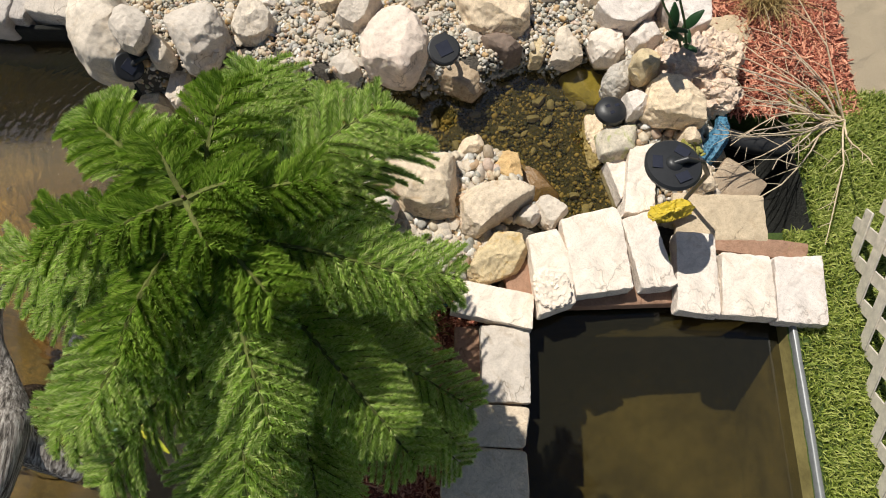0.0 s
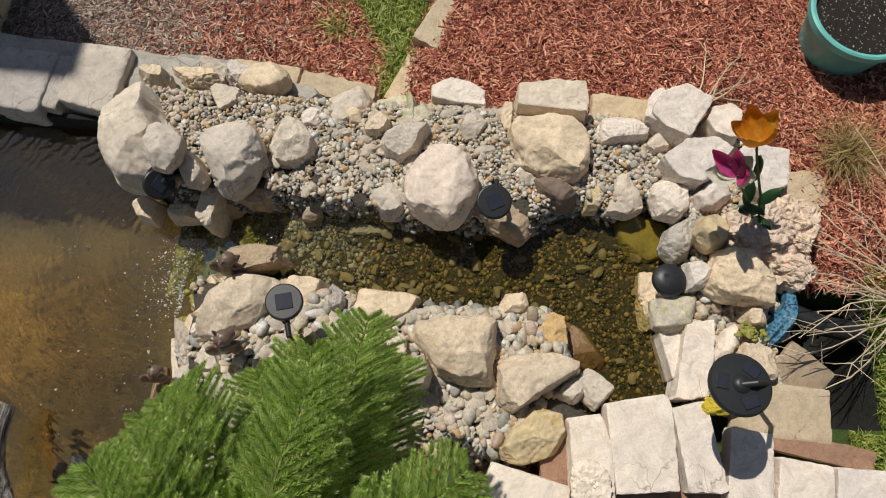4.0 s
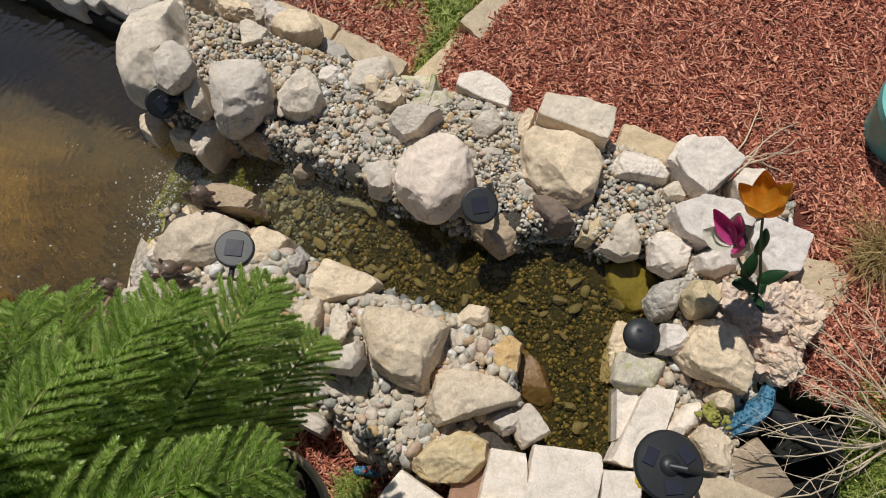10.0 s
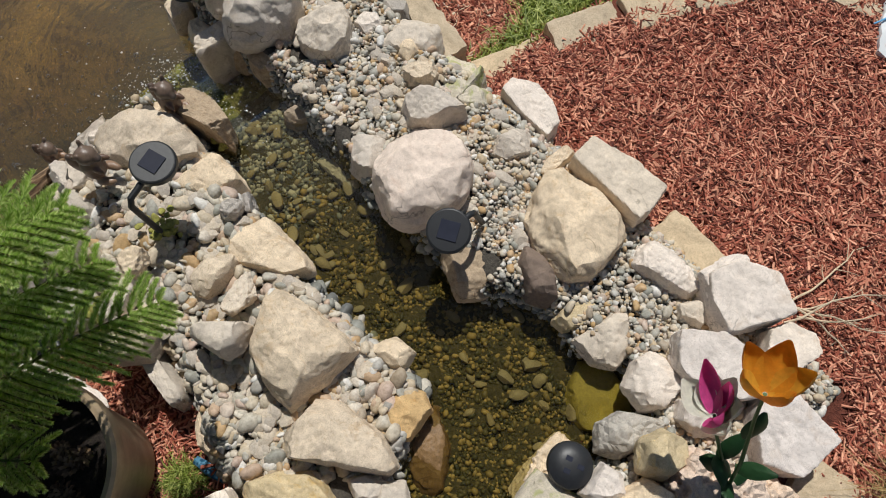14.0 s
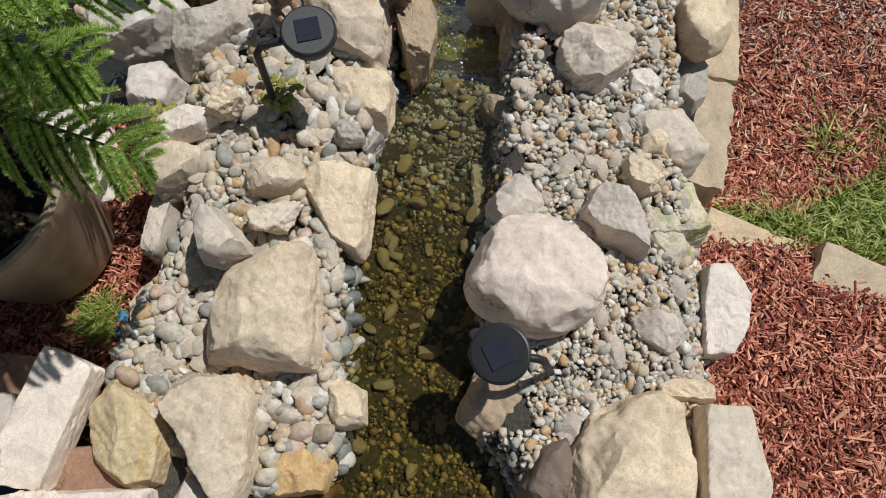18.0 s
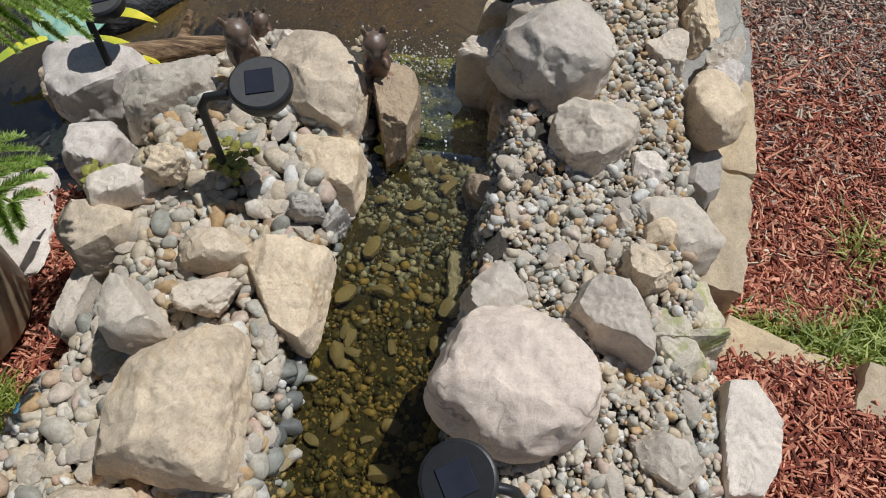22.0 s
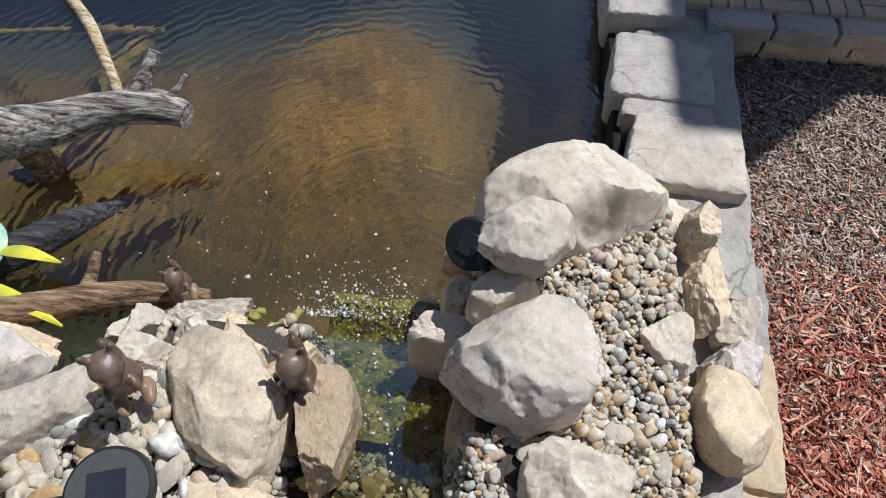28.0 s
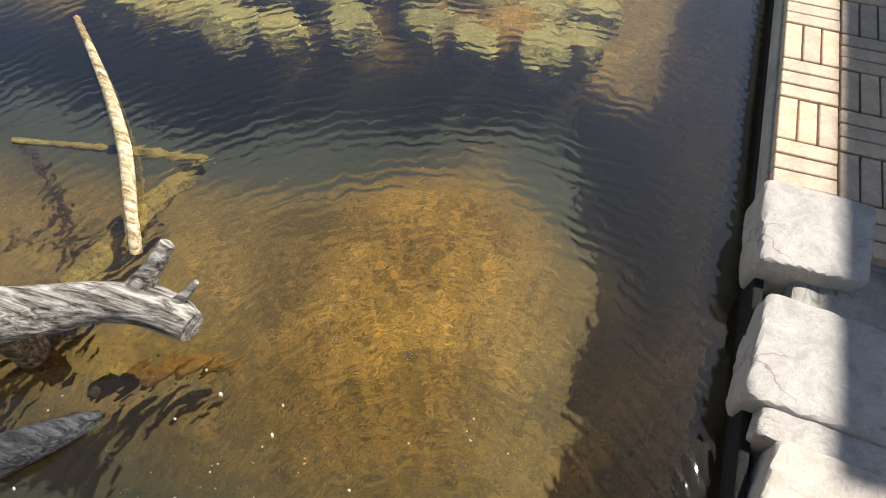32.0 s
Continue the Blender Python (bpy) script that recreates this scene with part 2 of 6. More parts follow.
SAND = soil_material("beige_paving", (0.48, 0.38, 0.25), (0.60, 0.50, 0.36), 160.0)


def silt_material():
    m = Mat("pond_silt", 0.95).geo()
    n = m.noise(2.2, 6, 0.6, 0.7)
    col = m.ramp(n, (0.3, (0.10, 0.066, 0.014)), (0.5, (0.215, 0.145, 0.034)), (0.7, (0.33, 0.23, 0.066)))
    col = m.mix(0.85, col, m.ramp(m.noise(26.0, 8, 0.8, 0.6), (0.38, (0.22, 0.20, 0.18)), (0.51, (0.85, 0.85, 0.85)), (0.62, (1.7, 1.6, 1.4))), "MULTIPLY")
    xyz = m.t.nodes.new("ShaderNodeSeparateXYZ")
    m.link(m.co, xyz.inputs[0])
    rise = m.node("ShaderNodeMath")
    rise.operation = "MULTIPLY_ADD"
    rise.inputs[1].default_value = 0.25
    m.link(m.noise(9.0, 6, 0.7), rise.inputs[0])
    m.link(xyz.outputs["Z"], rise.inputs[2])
    # Silt colour fades to near black with depth, imitating light lost in the water
    depth_fade = m.node("ShaderNodeMapRange")
    depth_fade.inputs["From Min"].default_value, depth_fade.inputs["From Max"].default_value = -1.0, -0.52
    m.link(rise.outputs[0], depth_fade.inputs["Value"])
    col = m.mix(depth_fade.outputs[0], (0.035, 0.045, 0.045), col)
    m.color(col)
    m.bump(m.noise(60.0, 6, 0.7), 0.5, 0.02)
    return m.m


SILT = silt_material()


def water_material(name, tint, ripple, scale, strength=0.25, swirl=None, murk=None, shine=0.05):
    m = Mat(name).geo()
    t = m.t
    t.nodes.remove(m.b)
    out = t.nodes["Material Output"]
    clear = t.nodes.new("ShaderNodeBsdfRefraction" if murk else "ShaderNodeBsdfTransparent")
    clear.inputs[0].default_value = (*tint, 1)
    if murk:
        clear.inputs["Roughness"].default_value, clear.inputs["IOR"].default_value = 0.0, 1.33
    gloss = m.node("ShaderNodeBsdfGlossy", Roughness=shine)
    facing = m.node("ShaderNodeLayerWeight", Blend=0.5)
    fres = m.node("ShaderNodeMath")
    fres.operation = "POWER"
    fres.inputs[1].default_value = 1.5
    m.link(facing.outputs["Facing"], fres.inputs[0])
    lift = m.node("ShaderNodeMath")
    lift.operation = "MULTIPLY_ADD"
    lift.inputs[1].default_value, lift.inputs[2].default_value = 0.92, 0.022
    m.link(fres.outputs[0], lift.inputs[0])
    b = m.node("ShaderNodeBump", Strength=strength, Distance=ripple)
    if swirl:
        sub = m.node("ShaderNodeVectorMath")
        sub.operation = "SUBTRACT"
        sub.inputs[1].default_value = swirl
        m.link(m.co, sub.inputs[0])
        w = m.node("ShaderNodeTexWave", Scale=scale, Distortion=7.0, Detail=3.0, Detail_Scale=1.6)
        w.wave_type, w.rings_direction = "RINGS", "SPHERICAL"
        m.link(sub.outputs[0], w.inputs["Vector"])
        m.link(m.mix(0.35, m.noise(11.0, 3, 0.5), w.outputs["Fac"]), b.inputs["Height"])
    else:
        m.link(m.noise(scale, 4, 0.55, 0.8), b.inputs["Height"])
    for n in (gloss, facing):
        m.link(b.outputs[0], n.inputs["Normal"])
    if murk:
        deep = m.node("ShaderNodeBump", Strength=min(1.0, strength * 5), Distance=ripple)
        m.link(b.inputs["Height"].links[0].from_socket, deep.inputs["Height"])
        m.link(deep.outputs[0], clear.inputs["Normal"])
    mx = t.nodes.new("ShaderNodeMixShader")
    m.link(lift.outputs[0], mx.inputs[0])
    body = clear
    if murk:
        cloud = m.node("ShaderNodeBsdfDiffuse")
        cloud.inputs["Color"].default_value = (*murk[1], 1)
        body = m.node("ShaderNodeMixShader")
        body.inputs[0].default_value = murk[0]
        m.link(clear.outputs[0], body.inputs[1])
        m.link(cloud.outputs[0], body.inputs[2])
    m.link(body.outputs[0], mx.inputs[1])
    m.link(gloss.outputs[0], mx.inputs[2])
    m.link(mx.outputs[0], out.inputs["Surface"])
    return m.m


POND_WATER = water_material("pond_water", (0.80, 0.71, 0.50), 0.014, 6.0, 0.13, (-1.75, 1.75, -0.19), (0.06, (0.11, 0.085, 0.04)), 0.03)
STREAM_WATER = water_material("stream_water", (0.74, 0.72, 0.54), 0.010, 24.0, 0.05, None, None, 0.02)
DARK_WATER = water_material("dark_water", (0.36, 0.31, 0.19), 0.004, 6.0, 0.1, None, (0.4, (0.03, 0.028, 0.017)))


# ---- building helpers ----
def mesh_object(name, verts, faces, material, smooth=False):
    """One mesh object from numpy arrays: verts (n, 3) and faces (m, k)."""
    me = bpy.data.meshes.new(name)
    verts, faces = np.asarray(verts, dtype=np.float32), np.asarray(faces, dtype=np.int32)
    k = faces.shape[1]
    me.vertices.add(len(verts))
    me.vertices.foreach_set("co", verts.ravel())
    me.loops.add(faces.size)
    me.loops.foreach_set("vertex_index", faces.ravel())
    me.polygons.add(len(faces))
    me.polygons.foreach_set("loop_start", np.arange(0, faces.size, k, dtype=np.int32))
    me.polygons.foreach_set("loop_total", np.full(len(faces), k, dtype=np.int32))
    me.polygons.foreach_set("use_smooth", np.full(len(faces), smooth))
    me.update(calc_edges=True)
    me.materials.append(material)
    return new(name, me)


def repeat(base_v, base_f, mats, places):
    """Many copies of one small shape in one array: mats (n, 3, 3), places (n, 3)."""
    v = np.einsum("nij,kj->nki", mats, base_v) + places[:, None, :]
    f = base_f[None] + (np.arange(len(places)) * len(base_v))[:, None, None]
    return v.reshape(-1, 3), f.reshape(-1, base_f.shape[1])


def part(name, bm, material, parent=None, label="", smooth=True, sharp=40):
    me = bpy.data.meshes.new(name)
    bm.to_mesh(me)
    bm.free()
    me.materials.append(material)
    if smooth:
        me.polygons.foreach_set("use_smooth", np.ones(len(me.polygons), dtype=bool))
        me.set_sharp_from_angle(angle=radians(sharp))
    ob = new(name, me)
    ob.parent = parent
    if label:
        tagged(ob, label)
    return ob


def base(name, label, category, m=None, group=""):
    ob = new(name)
    ob.empty_display_size = 0.05
    if m is not None:
        ob.matrix_basis = m
    return tagged(ob, label, category, group)


def ico(sub):
    bm = bmesh.new()
    bmesh.ops.create_icosphere(bm, subdivisions=sub, radius=1)
    v = np.array([p.co for p in bm.verts])
    f = np.array([[p.index for p in q.verts] for q in bm.faces])
    bm.free()
    return v, f


ICO = {k: ico(k) for k in (1, 2, 3, 4, 5, 6)}


def turns(n, rng, tilt=0.5):
    """n random rotations, mostly about the upright."""
    a, b, c = rng.uniform(0, 6.283, n), rng.normal(0, tilt, n), rng.normal(0, tilt, n)
    ca, sa, cb, sb, cc, sc = np.cos(a), np.sin(a), np.cos(b), np.sin(b), np.cos(c), np.sin(c)
    z, o = np.zeros(n), np.ones(n)
    rz = np.stack([ca, -sa, z, sa, ca, z, z, z, o], 1).reshape(-1, 3, 3)
    rx = np.stack([o, z, z, z, cb, -sb, z, sb, cb], 1).reshape(-1, 3, 3)
    ry = np.stack([cc, z, sc, z, o, z, -sc, z, cc], 1).reshape(-1, 3, 3)
    return rz @ rx @ ry


def sm(a, b, x):
    u = np.clip((x - a) / (b - a), 0, 1)
    return u * u * (3 - 2 * u)


def tube(bm, pts, radii, sides=10, close=True):
    """A bent, tapered tube through pts."""
    rings = []
    prev = None
    for i, p in enumerate(pts):
        p = Vector(p)
        d = (Vector(pts[min(i + 1, len(pts) - 1)]) - Vector(pts[max(i - 1, 0)])).normalized()
        if prev is None:
            s = d.orthogonal().normalized()
        else:
            s = (prev - d * prev.dot(d)).normalized()
        prev = s
        t = d.cross(s)
        r = radii[i] if isinstance(radii, (list, tuple)) else radii
        rings.append([bm.verts.new(p + (s * math.cos(a) + t * math.sin(a)) * r) for a in (6.28319 * k / sides for k in range(sides))])
    for r0, r1 in zip(rings, rings[1:]):
        for k in range(sides):
            bm.faces.new((r0[k], r0[(k + 1) % sides], r1[(k + 1) % sides], r1[k]))
    if close:
        bm.faces.new(rings[0][::-1])
        bm.faces.new(rings[-1])
    return bm


def lathe(bm, profile, sides=48, m=None):
    """A turned body from (radius, height) pairs."""
    rings = []
    for r, z in profile:
        rings.append([bm.verts.new((r * math.cos(6.28319 * k / sides), r * math.sin(6.28319 * k / sides), z)) for k in range(sides)])
    for a, b in zip(rings, rings[1:]):
        for k in range(sides):
            bm.faces.new((a[k], a[(k + 1) % sides], b[(k + 1) % sides], b[k]))
    bm.faces.new(rings[0][::-1])
    bm.faces.new(rings[-1])
    if m is not None:
        bm.transform(m)
    return bm


# ---- the lie of the land ----
def along(x, y, line):
    """Distance from points to a polyline."""
    best = np.full(np.broadcast(x, y).shape, 1e9)
    for (ax, ay), (bx, by) in zip(line, line[1:]):
        dx, dy = bx - ax, by - ay
        u = np.clip(((x - ax) * dx + (y - ay) * dy) / (dx * dx + dy * dy), 0, 1)
        best = np.minimum(best, np.hypot(x - ax - u * dx, y - ay - u * dy))
    return best


STREAM = ((-1.75, 1.72), (-1.35, 1.74), (-0.95, 1.74), (-0.4, 1.67), (0.2, 1.70), (0.6, 1.72), (0.76, 1.88))
POOL = ((0.45, 1.78), (0.62, 1.48), (0.74, 1.18))
POND_Y, POND2 = 2.44, (0.40, 1.58, 0.70)
WATER1, WATER2, STREAM_Z = -0.19, 0.10, 0.095


def pond_edge(y):
    return np.interp(y, (-2.5, -0.4, 0.3, 0.7, 1.0, 1.5, 1.9, 2.1, 2.5), (-0.9, -0.92, -0.98, -1.15, -1.36, -1.42, -1.62, -1.86, -1.95))


def bank_mask(x, y):
    north = 2.62 + 0.0 * x
    south = np.interp(x, (-1.5, -0.9, -0.5, -0.25, -0.05, 0.15, 0.3, 0.6, 1.25), (0.98, 0.80, 0.86, 0.82, 0.73, 0.72, 0.80, 0.90, 0.98))
    d = np.minimum(np.minimum(north - y, y - south), np.minimum(x + 2.05, 1.42 - x))
    return sm(-0.02, 0.16, d)


def channel(x, y):
    d = np.minimum(along(x, y, STREAM) / 0.20, along(x, y, POOL) / 0.25)
    return 1 - sm(0.82, 1.25, d)


def pond_mask(x, y):
    d = np.minimum(np.minimum(pond_edge(y) - x, POND_Y - y), np.minimum(x + 5.6, y + 2.2))
    return sm(-0.03, 0.03, d), d


def lawn_line(x, y):
    """Above zero on the lawn behind the edging stones."""
    return y - np.interp(x, (-0.75, -0.6, -0.35, -0.2, 0.0, 0.3, 0.6, 3.0), (2.74, 2.80, 3.10, 3.45, 3.75, 4.1, 4.25, 4.4))


def lawn_mask(x, y):
    """True where grass grows behind the edging stones."""
    outer = np.interp(y, (2.66, 3.02, 3.40, 3.6, 3.9, 4.2, 4.6), (-0.60, -0.52, -0.40, -0.34, -0.15, 0.10, 0.5))
    return (x < outer) & (y > 2.72) & ((x > outer - 0.10) | (y > 3.14 + 0.06 * np.sin(x * 13) + 0.35 * sm(-0.7, -1.0, x))) & (x > -1.12 + 0.1 * np.sin(y * 8)) & (y < 6)


def west_edge(x):
    """Back edge of the mulch west of the edging stones."""
    return 3.06 + 0.06 * np.sin(x * 9) + 1.6 * sm(-1.05, -1.7, x)


def land(x, y):
    x, y = np.asarray(x, float), np.asarray(y, float)
    zn = -0.25 + 0.28 * sm(-0.9, -0.2, x) + 0.06 * sm(0, 1.2, x) + 0.05 * sm(1.2, 2.0, x)
    zs = -0.06 + 0.25 * sm(0.85, 1.5, x)
    z = zs + (zn - zs) * sm(0.9, 2.3, y)
    z = z + 0.12 * sm(-2.9, -3.3, x) * 2.0 * sm(2.0, 2.4, y)
    # Hollows sunk beside the turf and the pot to stand for dark, shaded ground
    z = z - 0.34 * sm(1.38, 1.44, x) * sm(1.80, 1.74, x) * sm(1.06, 1.14, y) * sm(1.72, 1.66, y)
    z = z - 0.16 * sm(-0.80, -0.90, x) * sm(0.10, 0.22, y) * sm(0.86, 0.78, y)
    b = bank_mask(x, y)
    top = 0.208 - 0.10 * sm(-1.0, -1.6, x) * (1 - sm(1.6, 2.0, y)) - 0.06 * sm(0.3, 0.9, x) * (1 - sm(1.2, 1.7, y))
    z = z * (1 - b) + np.maximum(z, top) * b
    c = channel(x, y)
    bed = 0.035 - 0.30 * np.clip((-0.98 - x) / 0.5, 0, 1)
    z = z * (1 - c) + bed * c
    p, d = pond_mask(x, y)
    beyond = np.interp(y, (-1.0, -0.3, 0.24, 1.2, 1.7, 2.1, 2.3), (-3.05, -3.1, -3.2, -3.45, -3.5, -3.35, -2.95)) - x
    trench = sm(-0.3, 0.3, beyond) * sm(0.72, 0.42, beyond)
    # Sunk by bank and wall, where the depth darkening imitates shade and dark water
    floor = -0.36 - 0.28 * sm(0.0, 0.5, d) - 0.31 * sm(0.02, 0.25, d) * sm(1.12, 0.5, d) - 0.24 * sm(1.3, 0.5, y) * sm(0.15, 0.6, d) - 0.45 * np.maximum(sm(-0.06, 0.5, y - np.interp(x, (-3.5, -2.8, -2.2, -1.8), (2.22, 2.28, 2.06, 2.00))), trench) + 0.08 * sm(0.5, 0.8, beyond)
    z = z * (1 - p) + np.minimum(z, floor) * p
    q = sm(0.0, 0.03, np.minimum(np.minimum(x - POND2[0], POND2[1] - x), np.minimum(POND2[2] - y, y + 1.6)))
    return z * (1 - q) - 0.62 * q


def spaced(lo, hi, step, far):
    core = list(np.arange(lo, hi + 1e-6, step))
    up, k = [], step
    while (up[-1] if up else hi) < far:
        k *= 1.5
        up.append((up[-1] if up else hi) + k)
    dn, k = [], step
    while (dn[-1] if dn else lo) > -far:
        k *= 1.5
        dn.append((dn[-1] if dn else lo) - k)
    return np.array(dn[::-1] + core + up)


GX, GY = spaced(-5.8, 2.6, 0.03, 300), spaced(-2.3, 4.6, 0.03, 300)
gx, gy = np.meshgrid(GX, GY)
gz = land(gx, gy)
near = (np.abs(gx) < 8) & (np.abs(gy) < 8)
gz = np.where(near, gz + 0.008 * (1 - pond_mask(gx, gy)[0]) * np.sin(gx * 31 + 2 * np.sin(gy * 17)) * np.sin(gy * 27), gz)
nx, ny = len(GX), len(GY)
idx = np.arange(nx * ny).reshape(ny, nx)
quads = np.stack([idx[:-1, :-1], idx[:-1, 1:], idx[1:, 1:], idx[1:, :-1]], -1).reshape(-1, 4)
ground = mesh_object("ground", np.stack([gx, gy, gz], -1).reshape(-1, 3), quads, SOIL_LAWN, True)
tagged(ground, "garden ground with mulch beds, lawn and hollows for two ponds", "ground", kind="structure")
for mt in (SOIL_MULCH, SOIL_OLD, SOIL_BANK, SILT, LINER_AND_SHADE, SAND, OLIVE, STREAM_BED):
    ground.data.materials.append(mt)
cx, cy = (gx[:-1, :-1] + gx[1:, 1:]) / 2, (gy[:-1, :-1] + gy[1:, 1:]) / 2
mid = np.zeros(cx.shape, dtype=np.int32)
bed_n = (cy > 2.3) & (cx > -3.0) & (cx < 2.15) & (lawn_line(cx, cy) < 0.0)
bed_w = (cy > 2.3) & (cx > -3.0) & (cx < -0.6) & (cy < west_edge(cx))
mid[bed_n | bed_w] = 1
mid[(cx > -3.0) & (cx < 0.3) & (cy > 2.7) & (cy < 4.6) & ~lawn_mask(cx, cy)] = 1
mid[(bed_n | bed_w) & (cx < -2.0 + 0.2 * np.sin(cy * 9))] = 2
mid[(cx > -1.0) & (cx < 0.4) & (cy > -0.6) & (cy < 0.95)] = 1
mid[(cx > 1.35) & (cx < 2.15) & (cy > 1.75) & (cy < 2.5)] = 1
mid[(cx > 2.1) & (cx < 4.5) & (cy > 1.85) & (cy < 4.4)] = 6
# Near-black faces in both hollows: shade painted into the ground colour
mid[(cx > 1.40) & (cx < 1.78) & (cy > 1.08) & (cy < 1.70)] = 5
mid[(cx > -1.30) & (cx < -0.80) & (cy > 0.15) & (cy < 0.80)] = 5
mid[bank_mask(cx, cy) > 0.25] = 3
mid[channel(cx, cy) > 0.4] = 8
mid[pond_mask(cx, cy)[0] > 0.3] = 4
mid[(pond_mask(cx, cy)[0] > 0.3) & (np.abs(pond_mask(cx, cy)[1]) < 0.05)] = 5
mid[(cx > POND2[0]) & (cx < POND2[1]) & (cy < POND2[2]) & (cy > -1.6)] = 7
ground.data.polygons.foreach_set("material_index", mid.ravel())


# ---- water ----
def sheet(name, xs, ys, height, material, keep):
    px, py = np.meshgrid(xs, ys)
    v = np.stack([px, py, height(px, py)], -1).reshape(-1, 3)
    ii = np.arange(px.size).reshape(px.shape)
    q = np.stack([ii[:-1, :-1], ii[:-1, 1:], ii[1:, 1:], ii[1:, :-1]], -1).reshape(-1, 4)
    c = v[q].mean(1)
    return mesh_object(name, v, q[keep(c[:, 0], c[:, 1])], material, True)


def stream_level(x, y):
    return STREAM_Z - 0.275 * np.clip((-1.0 - x) / 0.5, 0, 1) + 0.0004 * np.sin(x * 23 + 3 * np.sin(y * 19)) * sm(0.1, -0.6, x)


pond = sheet("water", np.linspace(-5.65, -0.85, 60), np.linspace(-2.25, 2.48, 60), lambda x, y: WATER1 + 0 * x, POND_WATER, lambda x, y: pond_edge(y) + 0.25 > x)
pond.visible_shadow = False
tagged(pond, "rippled brownish water of the large pond", "water", kind="structure")
stream = sheet("water", np.linspace(-1.62, 1.05, 130), np.linspace(0.95, 2.1, 60), stream_level, STREAM_WATER, lambda x, y: channel(x, y) > 0.02)
tagged(stream, "clear shallow water running down the stone stream", "water", kind="structure")
pond2 = sheet("water", np.linspace(POND2[0] - 0.05, POND2[1] + 0.02, 20), np.linspace(-1.62, POND2[2] + 0.02, 20), lambda x, y: WATER2 + 0 * x, DARK_WATER, lambda x, y: x > -9)
pond2.visible_shadow = False
tagged(pond2, "dark still water of the square pond", "water", kind="structure")


# ---- rocks ----
LAID = []


def rock_mesh(name, size, shape, seed, detail=4):
    """A stone of the given size, cut by random planes and roughened."""
    rng = np.random.default_rng(seed)
    v, f = ICO[detail]
    v = v.copy()
    e = {"boulder": 3.0, "block": 5.0, "slab": 8.0, "round": 2.2, "ashlar": 14.0, "rough": 2.8}[shape]
    v /= (np.abs(v) ** e).sum(1)[:, None] ** (1 / e)
    cuts = {"boulder": 12, "block": 8, "slab": 4, "round": 5, "ashlar": 0, "rough": 7}[shape]
    if shape in ("boulder", "block", "rough"):
        n = np.array([rng.uniform(-0.28, 0.28), rng.uniform(-0.28, 0.28), 1.0])
        n /= np.linalg.norm(n)
        v -= np.outer(np.maximum(0, v @ n - rng.uniform(0.60, 0.72)), n)
    for k in range(cuts):
        n = rng.normal(size=3) * (1, 1, 0.75)
        n /= np.linalg.norm(n)
        waves = rng.normal(size=(3, 3)) * ((3.0,), (6.0,), (11.0,))
        wobble = (np.sin(v @ waves.T + rng.uniform(0, 6.3, 3)) * (0.030, 0.020, 0.012)).sum(1)
        limit = rng.uniform(0.60, 0.93)
        v -= np.outer(np.maximum(0, v @ n - limit - wobble), n)
    if shape == "ashlar":
        v[:, 0] *= 1 + rng.uniform(-0.08, 0.08) * v[:, 1]
        v[:, 1] *= 1 + rng.uniform(-0.06, 0.06) * v[:, 0]
        v[:, 0] += 0.05 * rng.uniform(-1, 1) * v[:, 1]
    lo, hi = v.min(0), v.max(0)
    v = (v - (lo + hi) / 2) / (hi - lo) * np.array(size)
    s = min(size)
    off = Vector(rng.uniform(-50, 50, 3))
    k1, k2 = (0.050, 0.034) if shape not in ("round",) else (0.04, 0.02)
    if shape == "ashlar":
        k1, k2 = 0.022, 0.016
    if shape == "rough":
        k1, k2 = 0.16, 0.09
    d = np.empty(len(v))
    for i, p in enumerate(v):
        q = Vector(p)
        ridge = 1 - abs(noise.noise(q * (2.1 / s) + off))
        n2 = noise.noise(q * (6.5 / s) + off)
        d[i] = (ridge - 0.75) * k1 * s + n2 * k2 * s - max(0.0, abs(noise.noise(q * (4.0 / s) - off)) - 0.28) * k1 * 2.2 * s + (1 - 2 * abs(noise.noise(q * (15 / s) + off))) * k2 * 0.5 * s + (noise.noise(q * 75 + off) * 0.0035 + noise.noise(q * 160 - off) * 0.0016) * (0.35 if shape == "ashlar" else 1.0)
    ln = np.linalg.norm(v, axis=1)[:, None]
    v = v + v / np.maximum(ln, 1e-6) * d[:, None]
    me = bpy.data.meshes.new(name)
    me.from_pydata(v.tolist(), [], f.tolist())
    me.polygons.foreach_set("use_smooth", np.ones(len(f), dtype=bool))
    me.set_sharp_from_angle(angle=radians(24))
    return me


def rock(name, x, y, top, length, width, height, rot, shape, col, seed, label, tilt=(0, 0), detail=5, category="stone"):
    me = rock_mesh(name, (length * 1.04, width * 1.04, height), shape, seed, detail)
    me.materials.append(ROCK[col])
    ob = new(name, me)
    ob.matrix_basis = pose(x, y, top - height / 2, tilt[0], tilt[1], rot)
    LAID.append((x, y, length / 2, width / 2, radians(rot), top))
    return tagged(ob, label, category)


